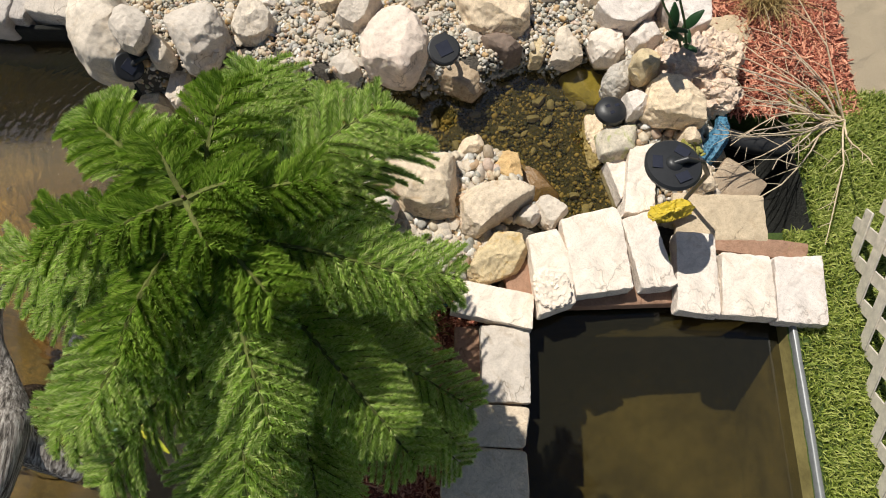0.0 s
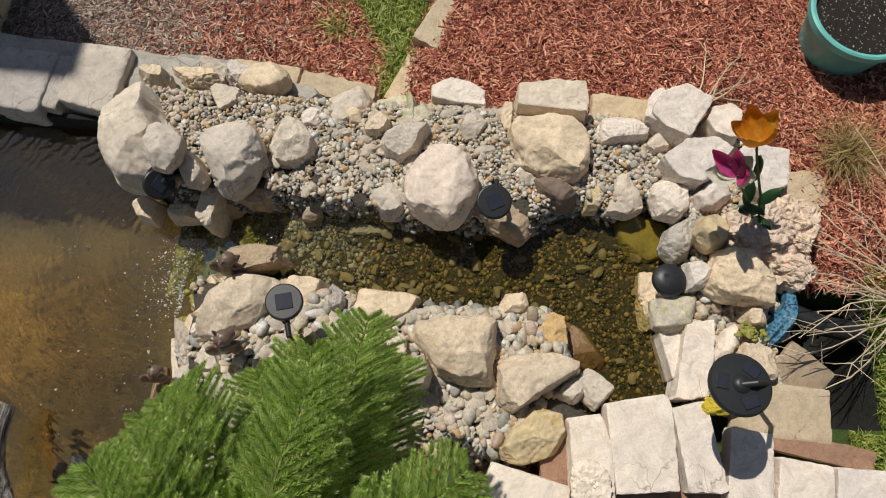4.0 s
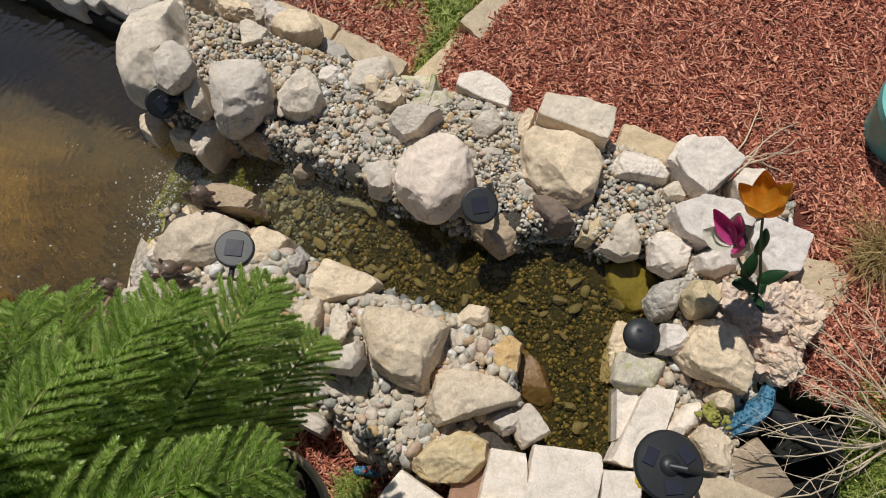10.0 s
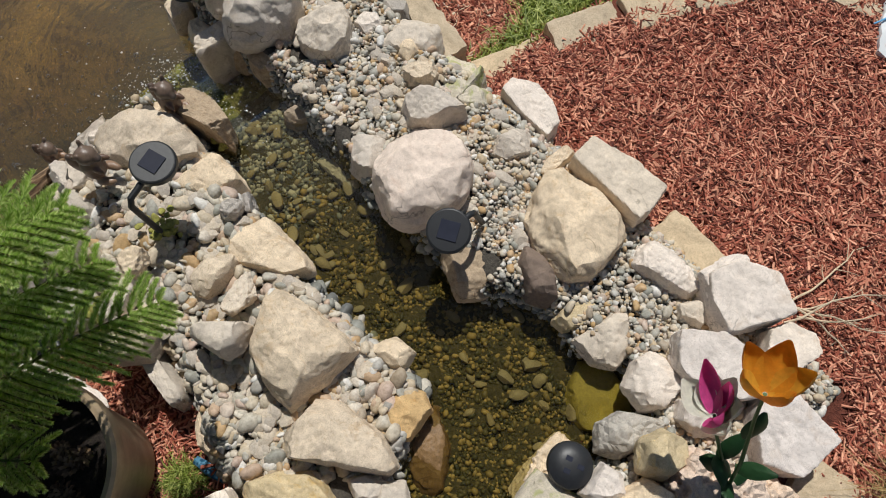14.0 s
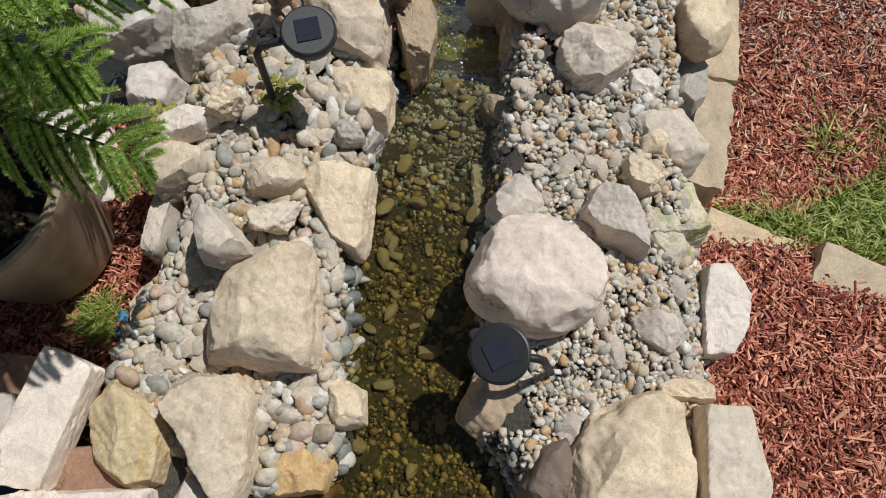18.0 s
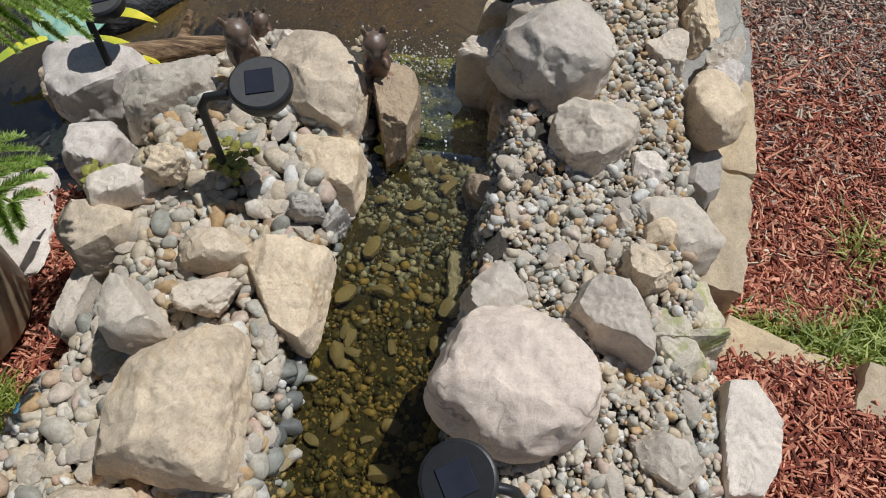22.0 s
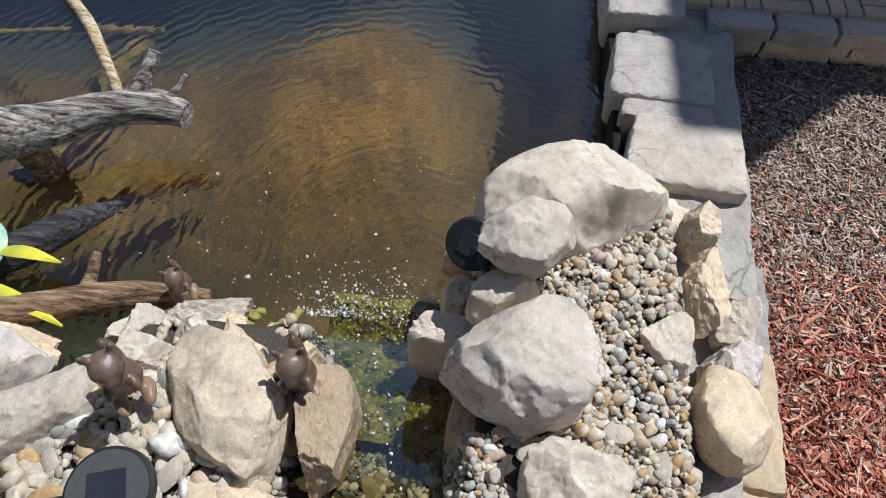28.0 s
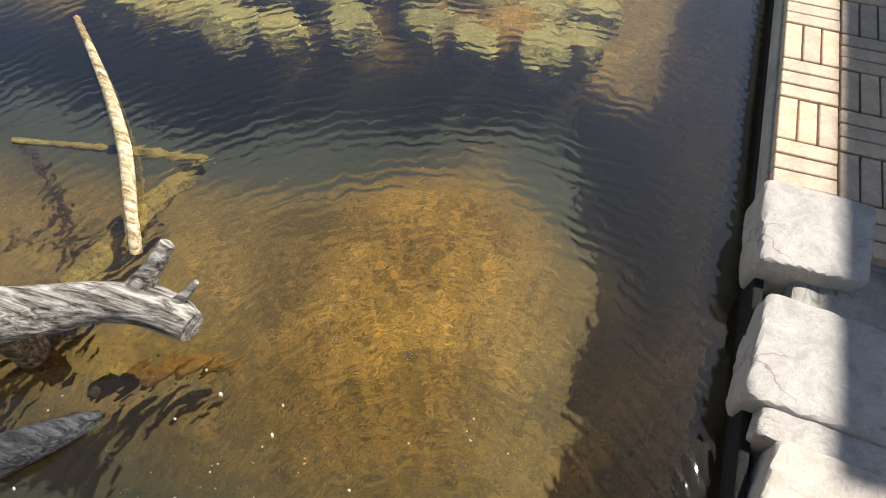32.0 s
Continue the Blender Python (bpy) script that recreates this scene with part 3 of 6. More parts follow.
def crag_mesh(name, sides, height, style, seed, detail):
    """A split stone: upright faces (heading, distance) under a tilted, chipped top."""
    rng = np.random.default_rng(seed + 1000)
    reach = max(d for _, d in sides)
    lean = {"split": 0.16, "smooth": 0.20, "ashlar": 0.02}[style]
    hard = {"split": 52.0, "smooth": 20.0, "ashlar": 44.0}[style]
    planes, h = [], height / 2
    for a, d in sides:
        e = lean * rng.uniform(0.4, 1.5)
        n = np.array((math.cos(radians(a)) * math.cos(e), math.sin(radians(a)) * math.cos(e), math.sin(e)))
        planes.append((n, d * math.cos(e) + 0.3 * h * math.sin(e)))
        if style == "ashlar":
            continue
        e = -rng.uniform(0.30, 0.50)
        n = np.array((math.cos(radians(a)) * math.cos(e), math.sin(radians(a)) * math.cos(e), math.sin(e)))
        planes.append((n, d * 1.03 * math.cos(e) + 0.1 * h * math.sin(e)))
        if rng.uniform() < 0.25:
            continue
        e = radians(rng.uniform(36, 62))
        n = np.array((math.cos(radians(a)) * math.cos(e), math.sin(radians(a)) * math.cos(e), math.sin(e)))
        planes.append((n, d * rng.uniform(0.80, 0.97) * math.cos(e) + h * rng.uniform(0.78, 0.96) * math.sin(e)))
    n = np.array((*(rng.uniform(-0.03, 0.03, 2) if style == "ashlar" else rng.uniform(-0.16, 0.16, 2)), 1.0))
    planes.append((n / np.linalg.norm(n), h / np.linalg.norm(n)))
    if style != "ashlar":
        a, e = rng.uniform(0, 6.283), radians(rng.uniform(62, 74))
        n = np.array((math.cos(a) * math.cos(e), math.sin(a) * math.cos(e), math.sin(e)))
        planes.append((n, reach * rng.uniform(0.05, 0.3) * math.cos(e) + h * math.sin(e)))
    planes.append((np.array((0.0, 0.0, -1.0)), h))
    v, f = ICO[detail]
    u = v * np.array((reach, reach, h))
    u /= np.linalg.norm(u, axis=1)[:, None]
    total = np.zeros(len(u))
    for n, d in planes:
        total += np.maximum(0.0, u @ n / max(d, 0.012)) ** hard
    r = total ** (-1.0 / hard)
    s = min(min(d for _, d in sides) * 2, height)
    if style != "ashlar":
        for _ in range(rng.integers(2, 5)):
            c = rng.normal(size=3)
            c[2] = abs(c[2]) + 0.25
            c /= np.linalg.norm(c)
            w = rng.uniform(0.25, 0.5)
            r *= 1 - rng.uniform(0.03, 0.09) * sm(math.cos(w), math.cos(w * 0.45), u @ c)
    p = u * r[:, None]
    if style != "ashlar":
        for k in range(12 if style == "split" else 8):
            n = rng.normal(size=3)
            n[2] = abs(n[2]) * 0.8 + (0.30 if k % 3 else 0.05)
            n /= np.linalg.norm(n)
            waves = rng.normal(size=(3, 3)) * ((3.0,), (7.0,), (14.0,)) / reach
            wobble = (np.sin(p @ waves.T + rng.uniform(0, 6.3, 3)) * (0.016, 0.010, 0.006)).sum(1) * reach
            far = p @ n
            p = p - np.outer(np.maximum(0, far - far.max() * (rng.uniform(0.84, 0.97) if k % 3 else rng.uniform(0.94, 0.99)) - wobble), n)
        p[:, 2] += h - p[:, 2].max()
    off = Vector(rng.uniform(-50, 50, 3))
    k1, k2, k3 = {"split": (0.022, 0.016, 0.0026), "smooth": (0.024, 0.014, 0.0022), "ashlar": (0.035, 0.012, 0.0014)}[style]
    turn, groove = rng.uniform(0, 3.14), rng.uniform(0.0, 0.05) if style == "split" else 0.008
    gx, gy = math.cos(turn), math.sin(turn)
    d = np.empty(len(p))
    for i, q in enumerate(p):
        q = Vector(q)
        long = Vector(((q.x * gx + q.y * gy) * 2.5, (q.y * gx - q.x * gy) * 16, q.z * 12)) / max(s, 0.06)
        d[i] = (noise.noise(q * (2.6 / s) + off) * k1 - max(0.0, noise.noise(q * (5.5 / s) - off) - 0.12) * k1 * 1.6 + noise.noise(q * (11 / s) + off) * k2
                - max(0.0, abs(noise.noise(long * 0.5 + off)) - 0.16) * groove) * s + noise.noise(q * 85 + off) * k3 + noise.noise(q * 190 - off) * k3 * 0.5
    p = p + u * d[:, None]
    me = bpy.data.meshes.new(name)
    me.from_pydata(p.tolist(), [], f.tolist())
    me.polygons.foreach_set("use_smooth", np.ones(len(f), dtype=bool))
    me.set_sharp_from_angle(angle=radians(28))
    return me


CRAGS = []


def crag(name, x, y, top, height, sides, style, col, seed, label, tilt=(0, 0), detail=5, category="stone"):
    me = crag_mesh(name, sides, height, style, seed, detail)
    me.materials.append(ROCK[col])
    ob = new(name, me)
    ob.matrix_basis = pose(x, y, top - height / 2, tilt[0], tilt[1], 0)
    CRAGS.append((x, y, sides))
    return tagged(ob, label, category)


crag("boulder", -1.761, 2.212, 0.42, 0.62, ((208, 0.226), (230, 0.264), (271, 0.287), (299, 0.284), (353, 0.206), (31, 0.14), (61, 0.222), (125, 0.274), (161, 0.209), (180, 0.2)), "smooth", "grey", 1, "large grey limestone boulder standing at the pond edge", detail=6)
crag("stone", -1.559, 2.071, 0.47, 0.2, ((214, 0.089), (261, 0.117), (322, 0.11), (357, 0.093), (49, 0.095), (113, 0.115), (175, 0.093)), "split", "grey", 2, "angular grey stone leaning on the large boulder")
crag("stone", -1.448, 2.031, 0.34, 0.24, ((214, 0.074), (261, 0.092), (335, 0.087), (29, 0.043), (69, 0.069), (177, 0.073)), "split", "grey", 3, "small grey stone beside the outlet lamp")
crag("boulder", -1.268, 2.083, 0.43, 0.4, ((205, 0.116), (211, 0.116), (256, 0.176), (320, 0.161), (341, 0.152), (22, 0.159), (55, 0.182), (97, 0.187), (118, 0.195), (170, 0.176)), "split", "grey", 4, "big cracked grey rock above the outlet", detail=6)
crag("boulder", -1.176, 2.04, 0.2, 0.34, ((245, 0.125), (268, 0.126), (324, 0.128), (19, 0.097), (59, 0.103), (153, 0.07)), "split", "brown", 5, "wet brown rock under the big cracked rock", detail=6)
crag("stone", -1.593, 1.912, 0.02, 0.26, ((228, 0.079), (278, 0.059), (345, 0.098), (47, 0.066), (95, 0.063), (155, 0.086)), "split", "tan", 6, "pale stone at the mouth of the stream")
crag("stone", -1.813, 1.919, -0.01, 0.26, ((217, 0.055), (257, 0.067), (351, 0.087), (68, 0.065), (134, 0.088)), "split", "tan", 7, "pale stone standing in the pond edge")
crag("boulder", -1.423, 1.949, 0.06, 0.28, ((224, 0.082), (254, 0.06), (285, 0.068), (324, 0.122), (72, 0.046), (107, 0.081)), "split", "brown", 8, "grey-brown rock low at the outlet", detail=6)
crag("stone", -0.994, 2.218, 0.35, 0.3, ((218, 0.127), (271, 0.13), (312, 0.115), (354, 0.112), (40, 0.09), (68, 0.105), (149, 0.104), (171, 0.102)), "split", "grey", 9, "rough grey rock in the gravel bank", detail=6)
crag("stone", -1.23, 2.603, 0.25, 0.24, ((237, 0.102), (284, 0.092), (326, 0.118), (28, 0.128), (76, 0.105), (107, 0.091), (165, 0.131)), "smooth", "tan", 10, "rounded buff stone on the gravel bank")
rock("stone", -1.40, 2.67, 0.15, 0.18, 0.14, 0.20, 177, "boulder", "white", 11, "white stone at the back of the bank")
rock("stone", -1.58, 2.72, 0.08, 0.16, 0.11, 0.18, 167, "block", "grey", 12, "grey stone next to the pond wall")
rock("stone", -1.87, 2.63, 0.14, 0.16, 0.12, 0.20, 20, "boulder", "tan", 13, "buff stone behind the large boulder")
rock("stone", -1.59, 2.59, 0.22, 0.25, 0.10, 0.12, 3, "block", "tan", 14, "flat buff stone bedded in gravel")
rock("stone", -1.39, 2.44, 0.26, 0.17, 0.13, 0.12, 172, "block", "grey", 15, "flat grey stone bedded in gravel")
crag("stone", -1.074, 2.596, 0.1, 0.3, ((223, 0.116), (267, 0.073), (320, 0.112), (62, 0.09), (84, 0.069), (129, 0.101)), "split", "slate", 16, "dark grey rock at the back edge of the bank")
crag("stone", -0.75, 2.45, 0.26, 0.28, ((199, 0.158), (287, 0.107), (307, 0.075), (23, 0.128), (62, 0.14), (122, 0.116), (175, 0.127)), "split", "grey", 17, "pale grey rock with a chipped edge")
crag("stone", -0.72, 2.4, 0.27, 0.16, ((213, 0.042), (286, 0.051), (5, 0.043), (73, 0.046), (163, 0.042)), "smooth", "tan", 18, "small rounded stone against a grey rock")
crag("stone", -0.936, 2.385, 0.26, 0.18, ((202, 0.055), (274, 0.061), (345, 0.061), (52, 0.057), (117, 0.051)), "split", "white", 19, "whitish stone in the gravel")
crag("stone", -0.897, 2.057, 0.2, 0.26, ((220, 0.045), (279, 0.066), (359, 0.097), (37, 0.099), (97, 0.058)), "split", "slate", 20, "dark grey stone at the water edge")
rock("stone", -1.04, 2.08, 0.16, 0.10, 0.11, 0.14, 158, "boulder", "slate", 21, "small dark stone with moss at the water edge")
crag("stone", -0.883, 1.914, 0.14, 0.2, ((217, 0.064), (288, 0.055), (338, 0.046), (34, 0.066), (114, 0.048), (160, 0.048)), "smooth", "brown", 22, "rounded brown stone at the water edge")
crag("stone", -0.7, 1.998, 0.22, 0.26, ((243, 0.071), (300, 0.062), (8, 0.063), (80, 0.072), (157, 0.046)), "split", "grey", 23, "grey stone at the water edge")
crag("stone", -0.504, 1.978, 0.27, 0.3, ((206, 0.087), (251, 0.088), (275, 0.093), (344, 0.107), (31, 0.074), (100, 0.087), (162, 0.102)), "split", "grey", 24, "weathered grey stone beside the round boulder")
rock("stone", -0.64, 1.96, 0.14, 0.10, 0.09, 0.12, 9, "boulder", "slate", 25, "small dark stone at the water edge")
rock("boulder", -0.57, 1.89, 0.08, 0.29, 0.11, 0.10, 3, "boulder", "slate", 26, "long dark stone half under water", detail=6)
crag("boulder", -0.246, 2.024, 0.43, 0.36, ((187, 0.176), (217, 0.192), (240, 0.189), (276, 0.212), (315, 0.197), (344, 0.17), (12, 0.182), (43, 0.195), (77, 0.203), (118, 0.202), (160, 0.186)), "smooth", "pink", 27, "large pinkish hexagonal boulder overhanging the stream", detail=6)
crag("stone", -0.449, 2.264, 0.35, 0.28, ((208, 0.118), (245, 0.101), (305, 0.079), (335, 0.083), (77, 0.115), (112, 0.078), (154, 0.117)), "split", "grey", 28, "pale grey stone in the gravel bank", detail=6)
rock("stone", -0.59, 2.35, 0.32, 0.13, 0.14, 0.20, 9, "block", "tan", 29, "buff stone in the gravel bank")
crag("boulder", -0.418, 2.426, 0.24, 0.28, ((285, 0.057), (286, 0.055), (305, 0.068), (32, 0.157), (89, 0.103), (118, 0.076), (179, 0.163)), "split", "lichen", 30, "buff ledge stone spotted with moss", detail=6)
crag("stone_slab", -0.21, 2.624, 0.19, 0.3, ((189, 0.144), (259, 0.078), (270, 0.079), (6, 0.14), (58, 0.081), (80, 0.07), (120, 0.091)), "ashlar", "white", 31, "smooth pale slab at the back of the bank", detail=6)
crag("stone", -0.121, 2.397, 0.28, 0.2, ((207, 0.087), (290, 0.07), (332, 0.054), (50, 0.077), (126, 0.071), (158, 0.06)), "split", "grey", 32, "grey stone between gravel patches")
rock("stone", 0.05, 2.47, 0.26, 0.07, 0.17, 0.16, 177, "boulder", "tan", 33, "narrow pale stone in the gravel")
crag("boulder", 0.263, 2.554, 0.34, 0.3, ((180, 0.177), (267, 0.081), (355, 0.177), (10, 0.174), (91, 0.085), (102, 0.083)), "ashlar", "grey", 34, "squared pale grey block at the back of the bank", detail=6)
crag("boulder", 0.256, 2.299, 0.37, 0.36, ((197, 0.174), (208, 0.162), (245, 0.154), (275, 0.186), (323, 0.225), (3, 0.199), (69, 0.183), (81, 0.175), (111, 0.189), (152, 0.218)), "split", "tan", 35, "large buff rock with a broad flat top", detail=6)
crag("boulder", 0.629, 2.423, 0.31, 0.26, ((205, 0.14), (267, 0.08), (287, 0.064), (330, 0.117), (60, 0.101), (94, 0.073), (145, 0.121)), "split", "white", 36, "long pale stone in the gravel", detail=6)
crag("stone", 0.798, 2.381, 0.29, 0.18, ((226, 0.061), (289, 0.048), (352, 0.059), (83, 0.058), (146, 0.042)), "split", "grey", 37, "small grey stone beside a white slab")
crag("stone", 0.502, 2.095, 0.235, 0.24, ((194, 0.063), (270, 0.085), (325, 0.059), (5, 0.056), (106, 0.069), (173, 0.055)), "split", "yellow", 38, "buff block standing at the water edge")
crag("stone", 0.648, 2.107, 0.265, 0.26, ((262, 0.113), (302, 0.109), (3, 0.089), (50, 0.079), (115, 0.113), (170, 0.073)), "split", "grey", 39, "angular grey stone at the water edge")
crag("stone", 0.302, 2.077, 0.29, 0.3, ((211, 0.083), (246, 0.061), (295, 0.093), (350, 0.121), (72, 0.071), (109, 0.09)), "split", "wood", 40, "dark layered stone at the water edge")
crag("boulder", 0.084, 1.952, 0.225, 0.24, ((238, 0.102), (250, 0.104), (321, 0.145), (356, 0.143), (34, 0.163), (107, 0.101), (137, 0.09)), "smooth", "brown", 41, "dark flat rock under water below the lamp", detail=6)
crag("boulder", 0.883, 2.503, 0.38, 0.2, ((225, 0.132), (250, 0.127), (330, 0.101), (331, 0.101), (61, 0.137), (113, 0.127), (157, 0.13)), "ashlar", "white", 42, "white angular slab on top of the bank", detail=6)
rock("stone", 0.79, 2.53, 0.36, 0.18, 0.13, 0.16, 67, "block", "white", 43, "white stone under the white slab")
crag("stone", 1.097, 2.484, 0.34, 0.24, ((210, 0.079), (262, 0.088), (349, 0.077), (59, 0.1), (104, 0.087), (156, 0.082)), "ashlar", "white", 44, "bright white stone beside the tulips")
crag("stone_slab", 0.966, 2.261, 0.36, 0.22, ((218, 0.145), (263, 0.121), (304, 0.106), (330, 0.133), (53, 0.145), (100, 0.107), (130, 0.113)), "ashlar", "white", 45, "broad white slab under the tulips", detail=6)
crag("stone_slab", 1.264, 2.237, 0.34, 0.24, ((189, 0.124), (223, 0.099), (298, 0.119), (354, 0.122), (83, 0.13), (141, 0.138)), "ashlar", "white", 46, "white slab near the orange tulip", detail=6)
crag("stone", 0.857, 2.082, 0.3, 0.26, ((201, 0.091), (261, 0.093), (311, 0.098), (6, 0.1), (84, 0.091), (162, 0.105)), "split", "white", 47, "creamy rock above the pool")
crag("stone", 1.046, 2.119, 0.33, 0.26, ((212, 0.097), (273, 0.082), (315, 0.076), (11, 0.095), (88, 0.086), (139, 0.059)), "split", "white", 48, "creamy rock below the tulips")
crag("stone", 0.903, 1.904, 0.28, 0.28, ((222, 0.11), (297, 0.107), (339, 0.077), (6, 0.099), (125, 0.061), (158, 0.067)), "split", "rough", 49, "rough pitted grey rock beside the spring pool")
crag("stone", 1.004, 1.892, 0.44, 0.3, ((222, 0.076), (299, 0.08), (350, 0.073), (38, 0.09), (110, 0.08), (160, 0.069)), "smooth", "yellow", 50, "rounded buff boulder beside the spring pool")
crag("boulder", 1.123, 1.704, 0.42, 0.34, ((233, 0.149), (268, 0.129), (357, 0.155), (40, 0.117), (100, 0.126), (161, 0.124)), "split", "tan", 51, "large buff rock above the spring pool", detail=6)
crag("stone", 0.961, 1.694, 0.36, 0.22, ((185, 0.059), (285, 0.059), (332, 0.05), (48, 0.054), (105, 0.072)), "split", "white", 52, "pale wedge stone beside the round lamp")
rock("stone_slab", 0.79, 1.61, 0.12, 0.09, 0.27, 0.14, 1, "slab", "tan", 53, "flat buff stone half under water", detail=6)
crag("stone", 0.884, 1.538, 0.28, 0.24, ((186, 0.111), (242, 0.121), (285, 0.087), (338, 0.093), (22, 0.125), (106, 0.078)), "split", "lichen", 54, "pale block stained with green algae")
crag("stone_slab", 0.958, 1.325, 0.25, 0.16, ((265, 0.191), (282, 0.173), (352, 0.078), (2, 0.095), (103, 0.162), (171, 0.064)), "ashlar", "white", 55, "long white slab beside the spillway", detail=6)
crag("stone_slab", 0.869, 1.353, 0.19, 0.14, ((196, 0.031), (332, 0.061), (9, 0.054), (109, 0.103)), "ashlar", "white", 56, "white slab sloping into the water", detail=6)
crag("stone", 1.094, 1.41, 0.27, 0.18, ((273, 0.093), (327, 0.058), (4, 0.064), (120, 0.056), (159, 0.025)), "split", "white", 57, "narrow white stone beside the lamp")
crag("stone", 1.236, 1.345, 0.29, 0.24, ((224, 0.066), (295, 0.107), (3, 0.092), (66, 0.082), (156, 0.089)), "split", "tan", 58, "buff rock beside the black fountain float")
crag("stone", 1.209, 1.541, 0.33, 0.22, ((226, 0.056), (278, 0.059), (357, 0.053), (77, 0.057), (155, 0.039)), "split", "tan", 59, "small buff stone near the blue tube")
crag("boulder", -0.127, 1.268, 0.42, 0.4, ((212, 0.133), (216, 0.127), (257, 0.137), (276, 0.166), (356, 0.187), (5, 0.2), (91, 0.154), (105, 0.149), (152, 0.198)), "split", "tan", 60, "large split tan rock with a ridged top", detail=6)
crag("stone", 0.136, 1.506, 0.27, 0.24, ((277, 0.053), (16, 0.073), (96, 0.057), (157, 0.056)), "split", "tan", 61, "buff stone at the water edge")
crag("stone", 0.324, 1.386, 0.26, 0.24, ((180, 0.077), (247, 0.095), (312, 0.087), (8, 0.07), (70, 0.098), (117, 0.1)), "split", "orange", 62, "orange-stained rock dipping into the stream")
crag("boulder", 0.431, 1.366, 0.11, 0.2, ((249, 0.084), (351, 0.177), (35, 0.11), (60, 0.1), (146, 0.129)), "split", "wet", 63, "brown algae-coated rock under water", detail=6)
crag("boulder", 0.251, 1.15, 0.38, 0.32, ((185, 0.184), (242, 0.169), (305, 0.059), (309, 0.066), (355, 0.178), (75, 0.154), (98, 0.128), (132, 0.157)), "split", "tan", 64, "long pale rock on the bank", detail=6)
crag("stone", 0.413, 1.131, 0.29, 0.18, ((248, 0.052), (320, 0.051), (39, 0.066), (107, 0.049), (150, 0.053)), "smooth", "grey", 65, "small grey stone beside the coping")
crag("stone", 0.519, 1.149, 0.29, 0.18, ((204, 0.069), (237, 0.081), (320, 0.059), (54, 0.063), (64, 0.068), (142, 0.089)), "split", "grey", 66, "angular grey stone beside the coping")
crag("boulder", 0.258, 0.927, 0.3, 0.24, ((212, 0.17), (265, 0.128), (292, 0.102), (333, 0.116), (11, 0.156), (81, 0.123), (133, 0.097), (154, 0.102)), "split", "yellow", 67, "yellow-stained rock beside the coping", detail=6)
crag("boulder", -0.457, 1.406, 0.29, 0.34, ((186, 0.154), (220, 0.135), (296, 0.077), (304, 0.069), (337, 0.113), (64, 0.16), (89, 0.121), (115, 0.156)), "split", "tan", 68, "grey-brown rock standing at the water edge", detail=6)
crag("boulder", -1.107, 1.377, 0.335, 0.34, ((263, 0.17), (295, 0.108), (323, 0.113), (333, 0.126), (75, 0.177), (89, 0.16), (130, 0.137), (166, 0.165)), "split", "tan", 69, "broad pale rock below the squirrel figures", detail=6)
crag("stone", -0.856, 1.444, 0.26, 0.34, ((234, 0.135), (301, 0.073), (338, 0.08), (73, 0.131), (95, 0.118), (162, 0.097)), "split", "tan", 70, "tan rock with rusty edges")
rock("stone", -1.35, 1.40, 0.10, 0.13, 0.09, 0.18, 9, "boulder", "yellow", 71, "buff stone with moss at the pond edge")
rock("boulder", -1.39, 1.17, 0.14, 0.33, 0.10, 0.30, 115, "boulder", "grey", 72, "long grey stone along the pond edge", detail=6)
rock("stone", -1.22, 1.14, 0.26, 0.17, 0.13, 0.24, 142, "boulder", "grey", 73, "grey stone under the squirrel figure")
crag("stone", -0.523, 1.239, 0.33, 0.2, ((205, 0.067), (238, 0.078), (296, 0.099), (354, 0.07), (20, 0.064), (75, 0.1), (146, 0.053)), "split", "tan", 75, "buff stone in the gravel bank")
crag("stone", -0.301, 1.13, 0.43, 0.26, ((209, 0.107), (283, 0.07), (349, 0.093), (29, 0.091), (107, 0.07), (136, 0.038)), "split", "grey", 76, "wedge-shaped grey stone in the gravel")
crag("stone", -0.552, 0.874, 0.29, 0.34, ((204, 0.107), (295, 0.101), (321, 0.083), (32, 0.087), (88, 0.134), (164, 0.092)), "split", "tan", 77, "large buff rock at the outer edge of the bank")
crag("stone", -0.662, 0.934, 0.33, 0.2, ((212, 0.055), (303, 0.088), (22, 0.039), (62, 0.064), (176, 0.067)), "split", "white", 78, "cream stone at the outer edge of the bank")
crag("stone_slab", -0.836, 0.776, 0.27, 0.3, ((218, 0.114), (283, 0.086), (325, 0.105), (34, 0.108), (74, 0.092), (141, 0.086)), "split", "white", 79, "tilted grey slab at the outer edge of the bank")
crag("boulder", -1.03, 0.943, 0.33, 0.34, ((218, 0.093), (257, 0.118), (300, 0.165), (7, 0.142), (42, 0.084), (90, 0.139), (173, 0.159)), "split", "slate", 80, "dark grey angled rock at the pond edge", detail=6)
rock("boulder", -1.33, 0.48, -0.02, 0.46, 0.26, 0.34, 87, "boulder", "tan", 81, "pale rock standing in the pond margin", detail=6)
rock("stone_slab", -0.41, 0.85, 0.16, 0.10, 0.24, 0.30, 72, "slab", "grey", 82, "grey flagstone leaning against the bank")
crag("stone", -0.166, 0.834, 0.11, 0.24, ((217, 0.045), (242, 0.038), (266, 0.062), (16, 0.08), (79, 0.055), (97, 0.076)), "split", "tan", 83, "pale stone at the foot of the bank")
rock("stone_slab", -0.67, 0.43, -0.02, 0.40, 0.27, 0.08, 19, "slab", "white", 84, "white slab lying beside the flower pot", detail=6)
rock("stone", -0.67, 1.44, 0.30, 0.09, 0.08, 0.14, 74, "round", "slate", 85, "dark rounded stone in the gravel")
